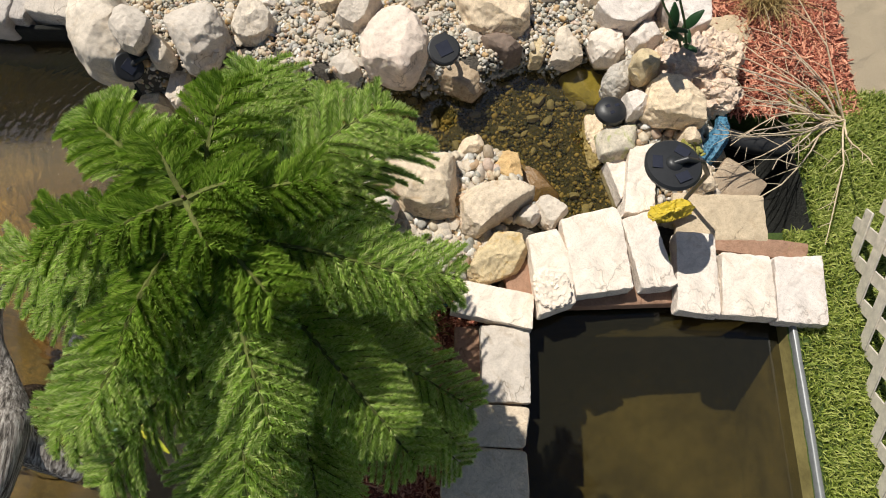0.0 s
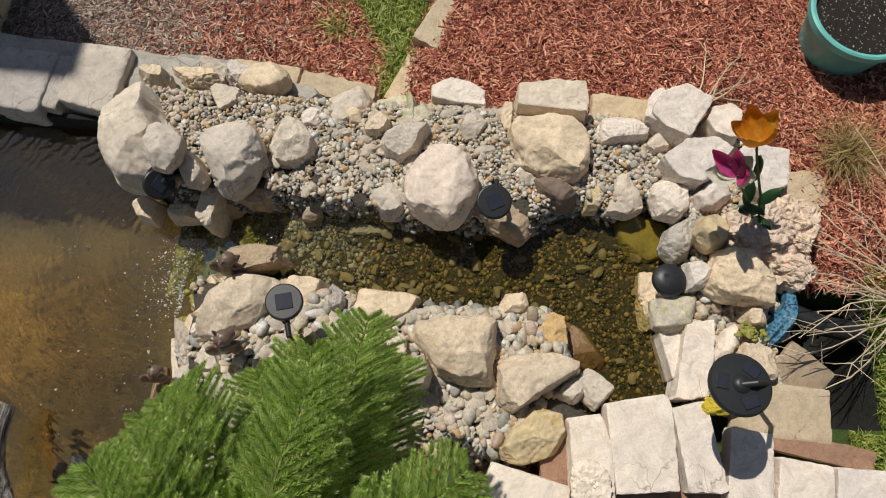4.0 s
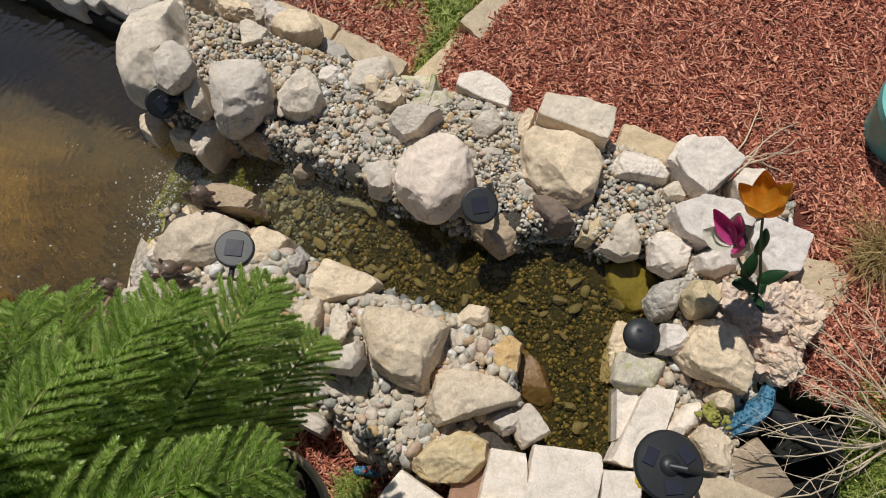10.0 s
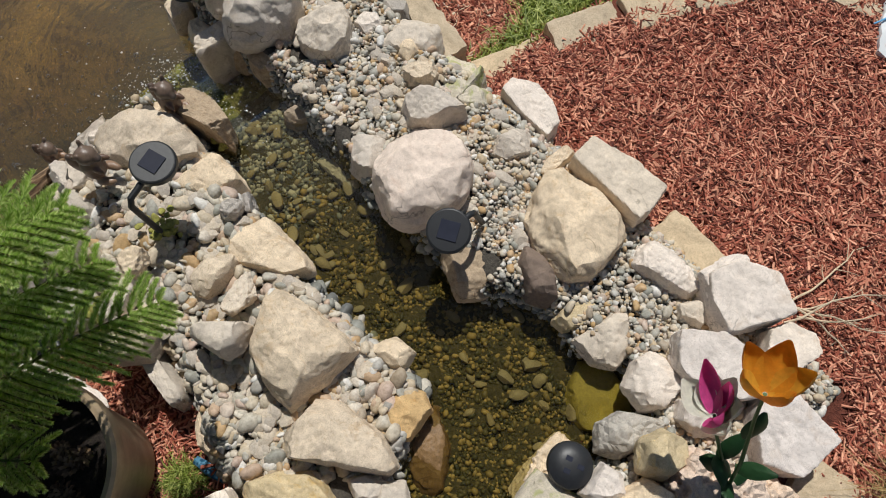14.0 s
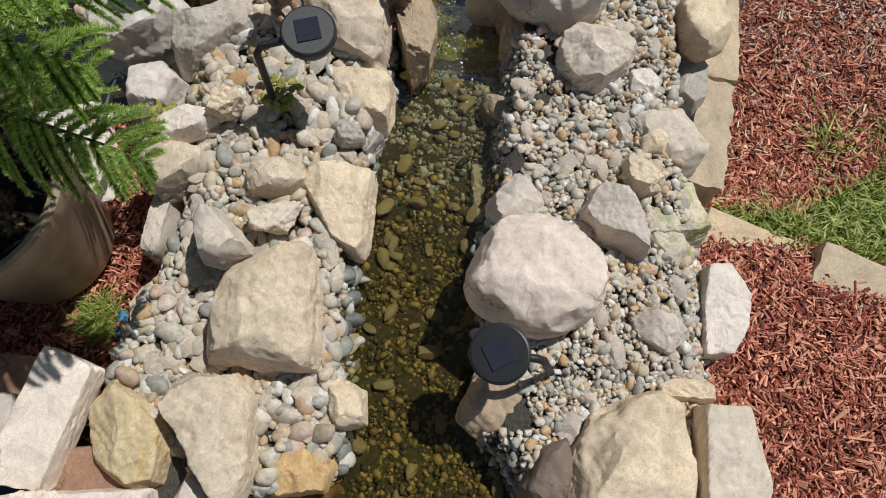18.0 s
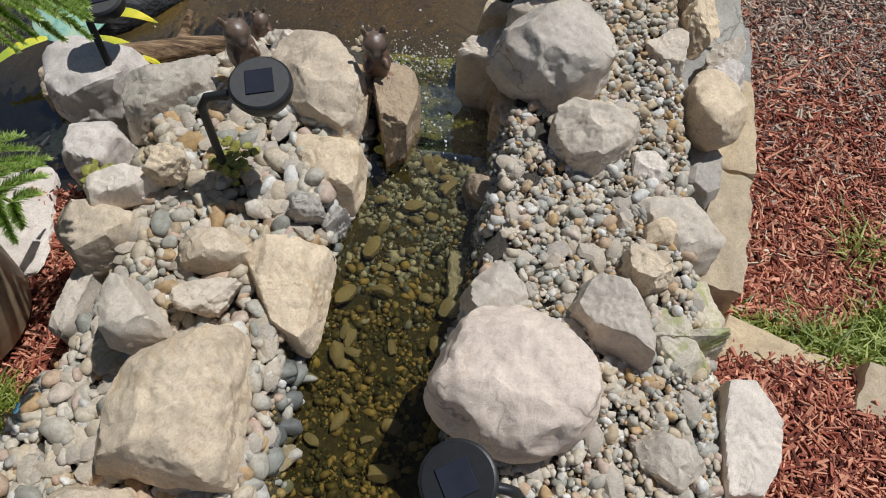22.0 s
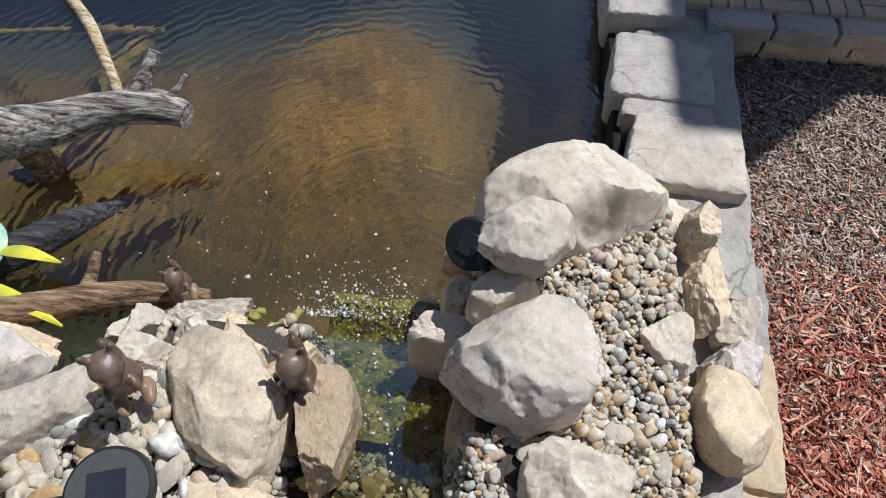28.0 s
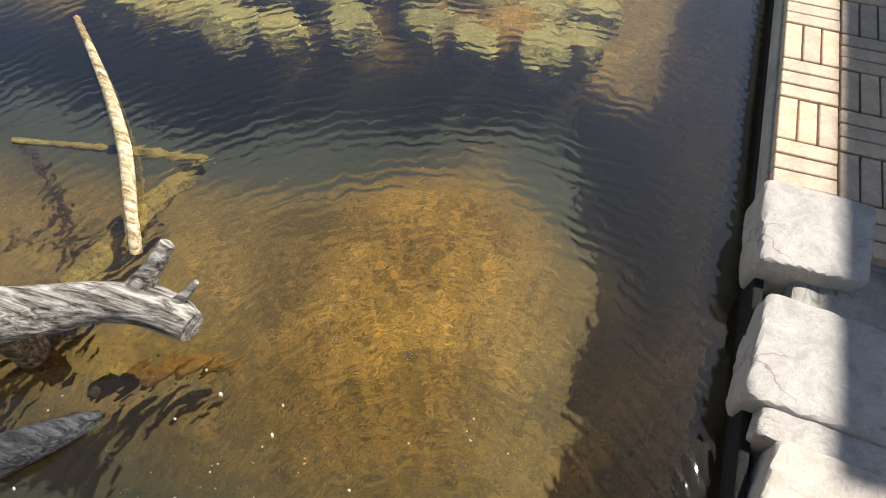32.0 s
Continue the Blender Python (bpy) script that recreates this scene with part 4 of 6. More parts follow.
rock("stone", -0.73, 1.06, 0.36, 0.11, 0.08, 0.12, 91, "boulder", "tan", 86, "tan stone bedded in gravel")
rock("stone", -0.38, 1.26, 0.32, 0.16, 0.09, 0.10, 104, "boulder", "grey", 87, "grey stone bedded in gravel")
rock("boulder", -1.09, 1.62, 0.27, 0.31, 0.14, 0.36, 4, "boulder", "brown", 88, "narrow brown stone under the otter figure", detail=6)
rock("boulder", -1.43, 1.06, -0.02, 0.40, 0.12, 0.20, 112, "boulder", "grey", 89, "grey stone at the lip of the pond", detail=6)
rock("stone", -1.38, 1.34, 0.04, 0.16, 0.07, 0.20, 87, "boulder", "yellow", 90, "buff stone with moss at the lip of the pond")
rock("stone_slab", -1.40, 1.91, 0.16, 0.10, 0.24, 0.30, 173, "slab", "grey", 94, "upright grey stone beside the outlet")
crag("stone_slab", -0.508, 2.53, 0.19, 0.28, ((188, 0.127), (280, 0.045), (307, 0.059), (73, 0.064), (107, 0.065)), "split", "lichen", 103, "rough pale stone at the back of the bank", detail=6)
rock("stone_slab", -0.43, 2.43, 0.24, 0.09, 0.29, 0.20, 11, "slab", "lichen", 100, "pale mossy ledge stone", detail=6)
rock("stone", -0.69, 1.49, 0.20, 0.08, 0.08, 0.20, 74, "block", "slate", 102, "small dark block at the water edge beside the rusty rock")


# ---- coping of the square pond ----
crag("coping_slab", 0.493, 0.835, 0.31, 0.12, ((185, 0.086), (186, 0.086), (290, 0.174), (4, 0.092), (22, 0.112), (103, 0.195)), "ashlar", "white", 201, "white coping slab with a raised broken lump", category="coping")
crag("coping_slab", 0.704, 0.935, 0.31, 0.11, ((188, 0.134), (278, 0.199), (5, 0.141), (27, 0.187), (104, 0.186)), "ashlar", "white", 202, "wide white limestone coping slab", category="coping")
crag("coping_slab", 0.948, 0.947, 0.3, 0.11, ((191, 0.084), (274, 0.19), (307, 0.204), (13, 0.076), (108, 0.174)), "ashlar", "white", 203, "narrow white limestone coping slab", category="coping")
crag("coping_slab", 1.162, 0.837, 0.28, 0.1, ((263, 0.189), (358, 0.1), (86, 0.196), (175, 0.09)), "ashlar", "white", 204, "white coping slab beside the square pond", category="coping")
crag("coping_slab", 1.386, 0.78, 0.28, 0.1, ((266, 0.149), (358, 0.124), (85, 0.147), (174, 0.114)), "ashlar", "white", 205, "squared white coping slab", category="coping")
crag("coping_slab", 1.628, 0.754, 0.28, 0.1, ((265, 0.156), (355, 0.111), (91, 0.162), (175, 0.111)), "ashlar", "white", 206, "squared white coping slab at the corner of the pond", category="coping")
crag("coping_slab", 0.222, 0.689, 0.28, 0.1, ((257, 0.075), (355, 0.188), (78, 0.085), (160, 0.17)), "ashlar", "white", 207, "white coping slab set slantwise at the corner", category="coping")
crag("coping_slab", 0.278, 0.427, 0.25, 0.1, ((181, 0.109), (269, 0.171), (359, 0.11), (88, 0.168)), "ashlar", "grey", 208, "shaded grey coping slab beside the tree pot", category="coping")
rock("coping_slab", 0.18, 0.16, 0.26, 0.37, 0.17, 0.10, 177, "ashlar", "tan", 209, "buff coping slab with a worn end", category="coping")
rock("coping_slab", 0.18, -0.04, 0.25, 0.36, 0.21, 0.10, 177, "ashlar", "tan", 210, "buff coping slab beside the square pond", category="coping")
rock("coping_slab", 0.17, -0.26, 0.25, 0.35, 0.22, 0.10, 177, "ashlar", "tan", 211, "buff coping slab beside the square pond", category="coping")
crag("stone", -1.184, 0.593, 0.16, 0.34, ((222, 0.182), (297, 0.162), (335, 0.151), (22, 0.13), (54, 0.134), (154, 0.148), (176, 0.146)), "split", "white", 620, "pale rock at the pond lip below the solar lamp")
rock("stone", -1.27, 1.26, 0.24, 0.11, 0.10, 0.20, 30, "boulder", "white", 621, "small white stone wedged among the pond edge rocks")
for k, (px, py, pt, pl, pw, col_) in enumerate(((-1.25, 1.38, 0.22, 0.18, 0.13, "tan"), (-1.20, 1.27, 0.25, 0.14, 0.12, "grey"), (-1.33, 1.30, 0.14, 0.16, 0.13, "tan"), (-1.29, 1.49, 0.13, 0.15, 0.12, "tan"), (-1.30, 1.06, 0.16, 0.20, 0.15, "grey"))):
    rock("stone", px, py, pt, pl, pw, 0.30, 40 * k, "boulder", col_, 640 + k, "pale stone packed along the pond edge")
crag("stone_slab", 0.776, 1.942, 0.09, 0.12, ((200, 0.122), (256, 0.12), (307, 0.132), (16, 0.13), (73, 0.115), (126, 0.135)), "smooth", "gold", 630, "algae-gold ledge under the shallow water")
rock("broken_stone", 0.49, 0.76, 0.35, 0.19, 0.15, 0.08, 95, "rough", "white", 230, "broken white stone lying on the coping slab")


def slab_box(name, x, y, top, sx, sy, sz, rot, col, label, category, parent=None, taper=0.0, jag=0.006, seed=0, kind="", tilt=(0, 0)):
    """A sawn or split block with worn edges."""
    rng = random.Random(seed + 7)
    bm = bmesh.new()
    bmesh.ops.create_cube(bm, size=1)
    bmesh.ops.scale(bm, verts=bm.verts, vec=(sx, sy, sz))
    for v in bm.verts:
        v.co.x *= 1 - taper * (0.5 + v.co.y / sy)
        v.co += Vector((rng.uniform(-1, 1), rng.uniform(-1, 1), rng.uniform(-0.3, 0.3))) * jag
    bmesh.ops.subdivide_edges(bm, edges=list(bm.edges), cuts=11, use_grid_fill=True)
    h, r = Vector((sx, sy, sz)) / 2, min(0.012, sz * 0.3)
    for v in bm.verts:
        c = Vector([max(-e + r, min(e - r, q)) for q, e in zip(v.co, h)])
        if (v.co - c).length > r:
            v.co = c + (v.co - c).normalized() * r
    for v in bm.verts:
        v.co += Vector((noise.noise(v.co * 23 + Vector((seed, 0, 0))), noise.noise(v.co * 23 + Vector((0, seed, 9))), noise.noise(v.co * 19 + Vector((5, 0, seed))))) * jag * 0.8
    ob = part(name, bm, ROCK[col] if isinstance(col, str) else col, parent)
    ob.matrix_basis = pose(x, y, top - sz / 2, tilt[0], tilt[1], rot)
    return tagged(ob, label, category, kind=kind)


slab_box("sandstone_course", 0.82, 0.80, 0.205, 0.78, 0.20, 0.09, 2, "red", "red sandstone course under the white coping", "wall", seed=3)
slab_box("sandstone_course", 1.42, 0.78, 0.198, 0.46, 0.20, 0.08, -2, "red", "red sandstone course under the square coping slabs", "wall", seed=4)
slab_box("sandstone_course", 0.20, 0.12, 0.165, 0.30, 0.98, 0.09, 0, "red", "red sandstone course under the side coping", "wall", seed=5)
slab_box("flagstone", 1.33, 1.13, 0.225, 0.44, 0.24, 0.04, -2, "flag", "smooth tan flagstone beside the coping", "paving", seed=6)
slab_box("flagstone", 1.47, 0.985, 0.22, 0.52, 0.10, 0.05, -8, "red", "long brown sandstone plank behind the coping", "paving", seed=8)
slab_box("flagstone", 1.45, 1.31, 0.19, 0.24, 0.20, 0.04, -35, "brown", "dark tan flagstone leaning beside the blue tube", "paving", seed=9, tilt=(14, 8))
slab_box("pond_edging", 1.60, 0.05, 0.225, 0.03, 1.15, 0.30, 0, plain("galvanised_steel", (0.30, 0.31, 0.31), 0.5, 0.6), "dull grey metal edging of the square pond", "edging", seed=10, jag=0.002)
slab_box("sandstone_course", 0.40, 0.84, 0.20, 0.22, 0.36, 0.09, 8, "red", "reddish sandstone under the corner of the coping", "wall", seed=12)

# ---- stones along the back of the bank ----
slab_box("edging_block", -1.30, 2.735, 0.02, 0.40, 0.15, 0.28, -4, "flag", "tan sandstone block at the back of the bank", "edging", seed=21, jag=0.014)
slab_box("edging_block", -0.88, 2.675, 0.03, 0.42, 0.14, 0.28, -10, "flag", "tan sandstone block with a broken corner", "edging", seed=22, jag=0.018)
slab_box("edging_block", 0.66, 2.62, 0.13, 0.34, 0.17, 0.16, -2, "flag", "tan sandstone block partly under white stones", "edging", seed=23, jag=0.012)
slab_box("edging_block", 1.56, 2.21, 0.14, 0.26, 0.27, 0.16, 12, "flag", "tan sandstone slab at the end of the bank", "edging", seed=24, jag=0.014)
slab_box("edging_block", 1.34, 1.62, 0.16, 0.12, 0.34, 0.12, 14, "flag", "tan sandstone strip behind the spring pool", "edging", seed=25, jag=0.01)

# ---- porous rock by the tulips ----
for k, (px, py, pt, pl, pw, ph, pr) in enumerate(((1.22, 1.93, 0.40, 0.30, 0.22, 0.30, 20), (1.40, 1.98, 0.36, 0.24, 0.26, 0.28, 70), (1.36, 1.80, 0.34, 0.26, 0.18, 0.26, 150))):
    rock("tufa_rock", px, py, pt, pl, pw, ph, pr, "rough", "porous", 300 + k, "pinkish porous rock full of holes beside the tulips", detail=5)

# ---- lawn edging ----
EDGE = ((-0.54, 2.62), (-0.33, 2.95), (-0.18, 3.28), (-0.06, 3.56), (0.11, 3.82), (0.32, 4.02), (0.62, 4.10))
for k, ((ax, ay), (bx, by)) in enumerate(zip(EDGE, EDGE[1:])):
    a = math.atan2(by - ay, bx - ax)
    length = math.hypot(bx - ax, by - ay) - 0.030
    ex, ey = (ax + bx) / 2 - math.sin(a) * (0.085 if k == 0 else 0.10), (ay + by) / 2 + math.cos(a) * (0.085 if k == 0 else 0.10)
    slab_box("edging_stone", ex, ey, float(land(ex, ey)) + 0.022, length, 0.15 if k == 0 else 0.21, 0.10, math.degrees(a) + (12 if k == 0 else 0), "flag",
             "flat tan edging stone between mulch and lawn", "edging", taper=-0.12, seed=40 + k, jag=0.010)

# ---- north wall of the large pond ----
WALL = ((-3.10, 2.55, 0.03, 0.32, 0.33, 0.20, "rounded white limestone block on the pond wall"), (-2.66, 2.59, 0.02, 0.34, 0.37, 0.19, "squared white limestone block on the pond wall"),
        (-2.44, 2.60, 0.0, 0.10, 0.33, 0.18, "thin white limestone block on the pond wall"), (-2.24, 2.645, 0.02, 0.31, 0.40, 0.20, "broad white limestone block on the pond wall"))
for k, (bx, by, bt, sx, sy, sz, lab) in enumerate(WALL):
    rock("wall_block", bx, by, bt, sx, sy, sz, (-3, -4, -5, -7)[k], "ashlar", "wall", 60 + k, lab, category="wall", detail=5)
rock("wall_block", -1.96, 2.60, -0.02, 0.24, 0.30, 0.18, -10, "block", "pink", 66, "pinkish limestone block at the end of the pond wall", category="wall", detail=5)
MORTAR = rock_material("grey_mortar", (0.42, 0.41, 0.38), (0.34, 0.32, 0.28))
slab_box("wall_core", -2.45, 2.68, -0.04, 1.50, 0.40, 0.50, -3, MORTAR, "rough grey mortar bed of the pond wall", "wall", seed=70, jag=0.02, kind="structure")
slab_box("wall_core", -1.55, 2.72, -0.055, 0.60, 0.26, 0.40, -6, MORTAR, "rough grey mortar strip at the foot of the bank", "wall", seed=71, jag=0.02, kind="structure")

PAVE_WOOD = rock_material("weathered_buff_paver", (0.66, 0.52, 0.38), (0.56, 0.43, 0.31))
slab_box("pond_liner", -3.75, 2.425, -0.075, 3.7, 0.035, 1.1, 0, LINER_AND_SHADE, "dark rubber liner down the side of the pond", "liner", seed=73, jag=0.002, kind="structure")
pavement = slab_box("pavement", -4.6, 3.45, -0.022, 3.1, 2.1, 0.10, 0, MORTAR, "mortar bed under basket-weave pavers", "pavement", seed=72, jag=0.002, kind="structure")
paver_bm = bmesh.new()
bmesh.ops.create_cube(paver_bm, size=1)
bmesh.ops.scale(paver_bm, verts=paver_bm.verts, vec=(0.198, 0.061, 0.04))
bmesh.ops.bevel(paver_bm, geom=list(paver_bm.edges), offset=0.003, segments=1, affect="EDGES")
paver_me = bpy.data.meshes.new("paver")
paver_bm.to_mesh(paver_me)
paver_bm.free()
paver_me.materials.append(PAVE_WOOD)
prng = random.Random(5)
for i in range(10):
    for j in range(7):
        for s in range(3):
            px, py = -3.16 - 0.206 * i, 2.51 + 0.206 * j
            o = (s - 1) * 0.068
            if px > -3.30 and py < 2.66:
                continue
            flat = (i + j) % 2 == 0
            ob = new("paver", paver_me)
            ob.parent = pavement
            ob.matrix_parent_inverse = pavement.matrix_basis.inverted()
            ob.matrix_basis = pose(px + (0 if flat else o), py + (o if flat else 0), -0.006 + prng.uniform(-0.002, 0.002), prng.uniform(-0.6, 0.6), prng.uniform(-0.6, 0.6), (0 if flat else 90) + prng.uniform(-0.7, 0.7))

retaining = base("retaining_wall", "low two-course wall of split buff stones below the pavers", "wall")
for c, (zt, sz, dep) in enumerate(((-0.003, 0.075, 0.16), (-0.085, 0.075, 0.13), (-0.165, 0.09, 0.12))):
    yy = 2.80 - 0.1 * (c % 2)
    k = 0
    while yy < 4.3:
        ln = prng.uniform(0.24, 0.40)
        if yy > 2.66:
            st = slab_box("stone", -3.03 - 0.02 * c, yy + ln / 2, zt, dep, ln - 0.012, sz, prng.uniform(-2, 2), "wall" if c == 0 else "tan", "", "", parent=retaining, seed=80 + 17 * c + k, jag=0.008)
        yy += ln
        k += 1
rock("stone", -3.36, 3.00, 0.09, 0.22, 0.14, 0.10, 12, "block", "lichen", 90, "greenish quartz-like stone lying on the pavers")
rock("stone", -3.30, 3.14, 0.11, 0.14, 0.22, 0.12, 20, "block", "lichen", 91, "greenish angular stone lying on the pavers")
rock("stone", -3.58, 3.14, 0.10, 0.20, 0.16, 0.11, 50, "boulder", "lichen", 92, "mossy green stone lying on the pavers")

# ---- stones under water at the back of the pond ----
srng = random.Random(12)
for k in range(30):
    north, row = -0.75 + 0.27 * (k % 10) + srng.uniform(-0.08, 0.08), k // 10
    rock("submerged_stone", float(np.interp(north, (-0.5, 0.1, 0.5, 1.2, 1.6), (-3.86, -3.88, -4.04, -4.12, -4.2))) - 0.36 * row + srng.uniform(-0.1, 0.07), north, -0.47 + srng.uniform(-0.10, 0.05), srng.uniform(0.2, 0.34), srng.uniform(0.16, 0.28), 0.30,
         srng.uniform(0, 180), "boulder", "sunken", 400 + k, "algae-covered stone under the pond water", category="stone")


# ---- loose pebbles, mulch and grass ----
def free_of_rocks(x, y, grow=0.0, tight=0.62):
    ok = np.ones(len(x), dtype=bool)
    for rx, ry, a, b, r, top in LAID:
        c, s = math.cos(r), math.sin(r)
        u, v = (x - rx) * c + (y - ry) * s, -(x - rx) * s + (y - ry) * c
        ok &= (u / (a + grow)) ** 2 + (v / (b + grow)) ** 2 > tight
    for rx, ry, sides in CRAGS:
        out = np.full(len(x), -1.0)
        for a, d in sides:
            out = np.maximum(out, (x - rx) * math.cos(radians(a)) + (y - ry) * math.sin(radians(a)) - d)
        ok &= out > grow - 0.04
    return ok


def scatter_stones(name, x, y, z, size, material, rng, label, detail=1, flat=0.72):
    n = len(x)
    v, f = ICO[detail]
    s = np.stack([size * rng.uniform(0.85, 1.35, n), size * rng.uniform(0.7, 1.0, n), size * rng.uniform(flat * 0.7, flat * 1.2, n)], 1) / 2
    m = turns(n, rng, 0.35) * s[:, None, :]
    at = np.stack([x, y, z + s[:, 2] * 0.55], 1)
    kinds, vs, fs, count = rng.integers(0, 5, n), [], [], 0
    for k in range(5):
        ph = rng.uniform(0, 6.3, 6)
        w = np.sign(v) * np.abs(v) ** rng.uniform(0.75, 1.05, 3)
        w = w * (1 + 0.13 * np.sin(v[:, [1]] * 3.2 + ph[0]) + 0.10 * np.sin(v[:, [0]] * 4.1 + ph[1]) + 0.09 * np.sin(v[:, [2]] * 3.5 + ph[2]))
        for _ in range(6):
            cut = rng.normal(size=3)
            cut /= np.linalg.norm(cut)
            w = w - np.outer(np.maximum(0, w @ cut - rng.uniform(0.58, 0.85)), cut)
        a, b = repeat(w, f, m[kinds == k], at[kinds == k])
        vs.append(a)
        fs.append(b + count)
        count += len(a)
    vv, ff = np.concatenate(vs), np.concatenate(fs)
    return tagged(mesh_object(name, vv, ff, material, True), label, "gravel", kind="stuff")


rng = np.random.default_rng(3)
bx, by = rng.uniform(-1.85, 1.35, 70000), rng.uniform(0.72, 2.68, 70000)
keep = (bank_mask(bx, by) > 0.25) & (channel(bx, by) < 0.80) & (pond_mask(bx, by)[0] < 0.2) & free_of_rocks(bx, by, 0.0, 0.80)
keep &= ~((bx > 0.3) & (by < 1.1)) & ~((bx < -1.38) & (by < 1.6))
bx, by = bx[keep], by[keep]
north_bank = by > 1.72
keep = north_bank & (rng.uniform(0, 1, len(bx)) < 0.90) | ~north_bank & (rng.uniform(0, 1, len(bx)) < 0.32)
bx, by, north_bank = bx[keep], by[keep], north_bank[keep]
sz = np.where(north_bank, np.clip(rng.gamma(2.6, 0.0055, len(bx)) + 0.007, 0.011, 0.05), np.clip(rng.gamma(2.2, 0.0105, len(bx)) + 0.011, 0.015, 0.075))
wet = channel(bx, by) > 0.30
for pick, mat_, lab in ((~wet & (by > 1.72), PEBBLE, "mixed grey, buff and pinkish rounded river pebbles"), (~wet & (by <= 1.72), COARSE_PEBBLE, "coarser buff and tan rounded river pebbles"), (wet, GREY_BED, "wet dark pebbles along the water edge")):
    scatter_stones("gravel", bx[pick], by[pick], land(bx[pick], by[pick]) + rng.uniform(-0.006, 0.020, pick.sum()), sz[pick], mat_, rng, lab, 2)

sx_, sy_ = rng.uniform(-1.5, 1.0, 60000), rng.uniform(0.95, 2.1, 60000)
keep = channel(sx_, sy_) > 0.15
sx_, sy_ = sx_[keep], sy_[keep]
low = sx_ + rng.normal(0, 0.12, len(sx_)) < -0.62
for pick, mat_, lab in ((~low, BED_PEBBLE, "olive and rust algae-covered pebbles on the stream bed"), (low, GREY_BED, "grey pebbles on the lower stream bed")):
    scatter_stones("gravel", sx_[pick], sy_[pick], land(sx_[pick], sy_[pick]) - 0.004, np.clip(rng.gamma(2.4, 0.0046, pick.sum()), 0.007, 0.038), mat_, rng, lab)

COBBLE = rock_material("cobble_stone", (0.55, 0.49, 0.41), (0.52, 0.39, 0.26), rough=0.7)
WET_COBBLE = rock_material("wet_cobble", (0.34, 0.28, 0.165), (0.26, 0.18, 0.07), rough=0.45)
cob_me = []
for k in range(8):
    me = rock_mesh("cobble", (0.066 + 0.012 * (k % 3), 0.046 + 0.006 * (k % 2), 0.036), "round", 500 + k, 2)
    me.materials.append(COBBLE)
    cob_me.append(me)
wet_me = []
for k in range(5):
    me = rock_mesh("cobble", (0.075 + 0.014 * (k % 3), 0.052, 0.040), "round", 520 + k, 2)
    me.materials.append(WET_COBBLE)
    wet_me.append(me)
crng = np.random.default_rng(8)
cx_, cy_ = crng.uniform(-1.55, 0.3, 1500), crng.uniform(0.88, 2.6, 1500)
keep = (cx_ > -1.15) & (bank_mask(cx_, cy_) > 0.6) & (channel(cx_, cy_) < 0.2) & (pond_mask(cx_, cy_)[0] < 0.1) & free_of_rocks(cx_, cy_, 0.01)
keep &= (cy_ < 1.6) | (crng.uniform(0, 1, 1500) < 0.15)
for k, (x, y) in enumerate(zip(cx_[keep][:230], cy_[keep][:230])):
    ob = tagged(new("cobble", cob_me[k % 8]), "smooth rounded buff cobble lying on the gravel bank", "stone", "cobbles on the bank")
    g = crng.uniform(0.7, 1.15)
    ob.matrix_basis = pose(x, y, float(land(x, y)) + 0.018 * g, crng.uniform(-14, 14), crng.uniform(-14, 14), crng.uniform(0, 360)) @ Matrix.Scale(g, 4)
wx, wy = crng.uniform(-1.2, 0.8, 400), crng.uniform(1.2, 2.0, 400)
keep = channel(wx, wy) > 0.7
for k, (x, y) in enumerate(zip(wx[keep][:64], wy[keep][:64])):
    ob = tagged(new("cobble", wet_me[k % 5]), "wet brown cobble lying on the stream bed", "stone", "cobbles in the stream")
    g = crng.uniform(0.4, 0.9)
    ob.matrix_basis = pose(x, y, float(land(x, y)) + 0.02 * g, crng.uniform(-14, 14), crng.uniform(-14, 14), crng.uniform(0, 360)) @ Matrix.Scale(g, 4)

CHIP_V = np.array([(-0.5, -0.5, -0.5), (0.5, -0.32, -0.5), (0.5, 0.30, -0.5), (-0.42, 0.5, -0.5), (-0.46, -0.4, 0.5), (0.42, -0.28, 0.5), (0.46, 0.22, 0.5), (-0.5, 0.36, 0.5)])
CHIP_F = np.array([(0, 3, 2, 1), (4, 5, 6, 7), (0, 1, 5, 4), (1, 2, 6, 5), (2, 3, 7, 6), (3, 0, 4, 7)])


def chips(name, x, y, material, rng, label, longest=0.085):
    n = len(x)
    s = np.stack([np.clip(rng.gamma(2.2, longest / 5, n), 0.008, longest * 1.5), rng.gamma(3.0, 0.0018, n) + 0.0018, rng.uniform(0.002, 0.005, n)], 1)
    m = turns(n, rng, 0.30) * s[:, None, :]
    v, f = repeat(CHIP_V, CHIP_F, m, np.stack([x, y, land(x, y) + rng.uniform(0.0, 0.022, n)], 1))
    return tagged(mesh_object(name, v, f, material), label, "mulch", kind="stuff")


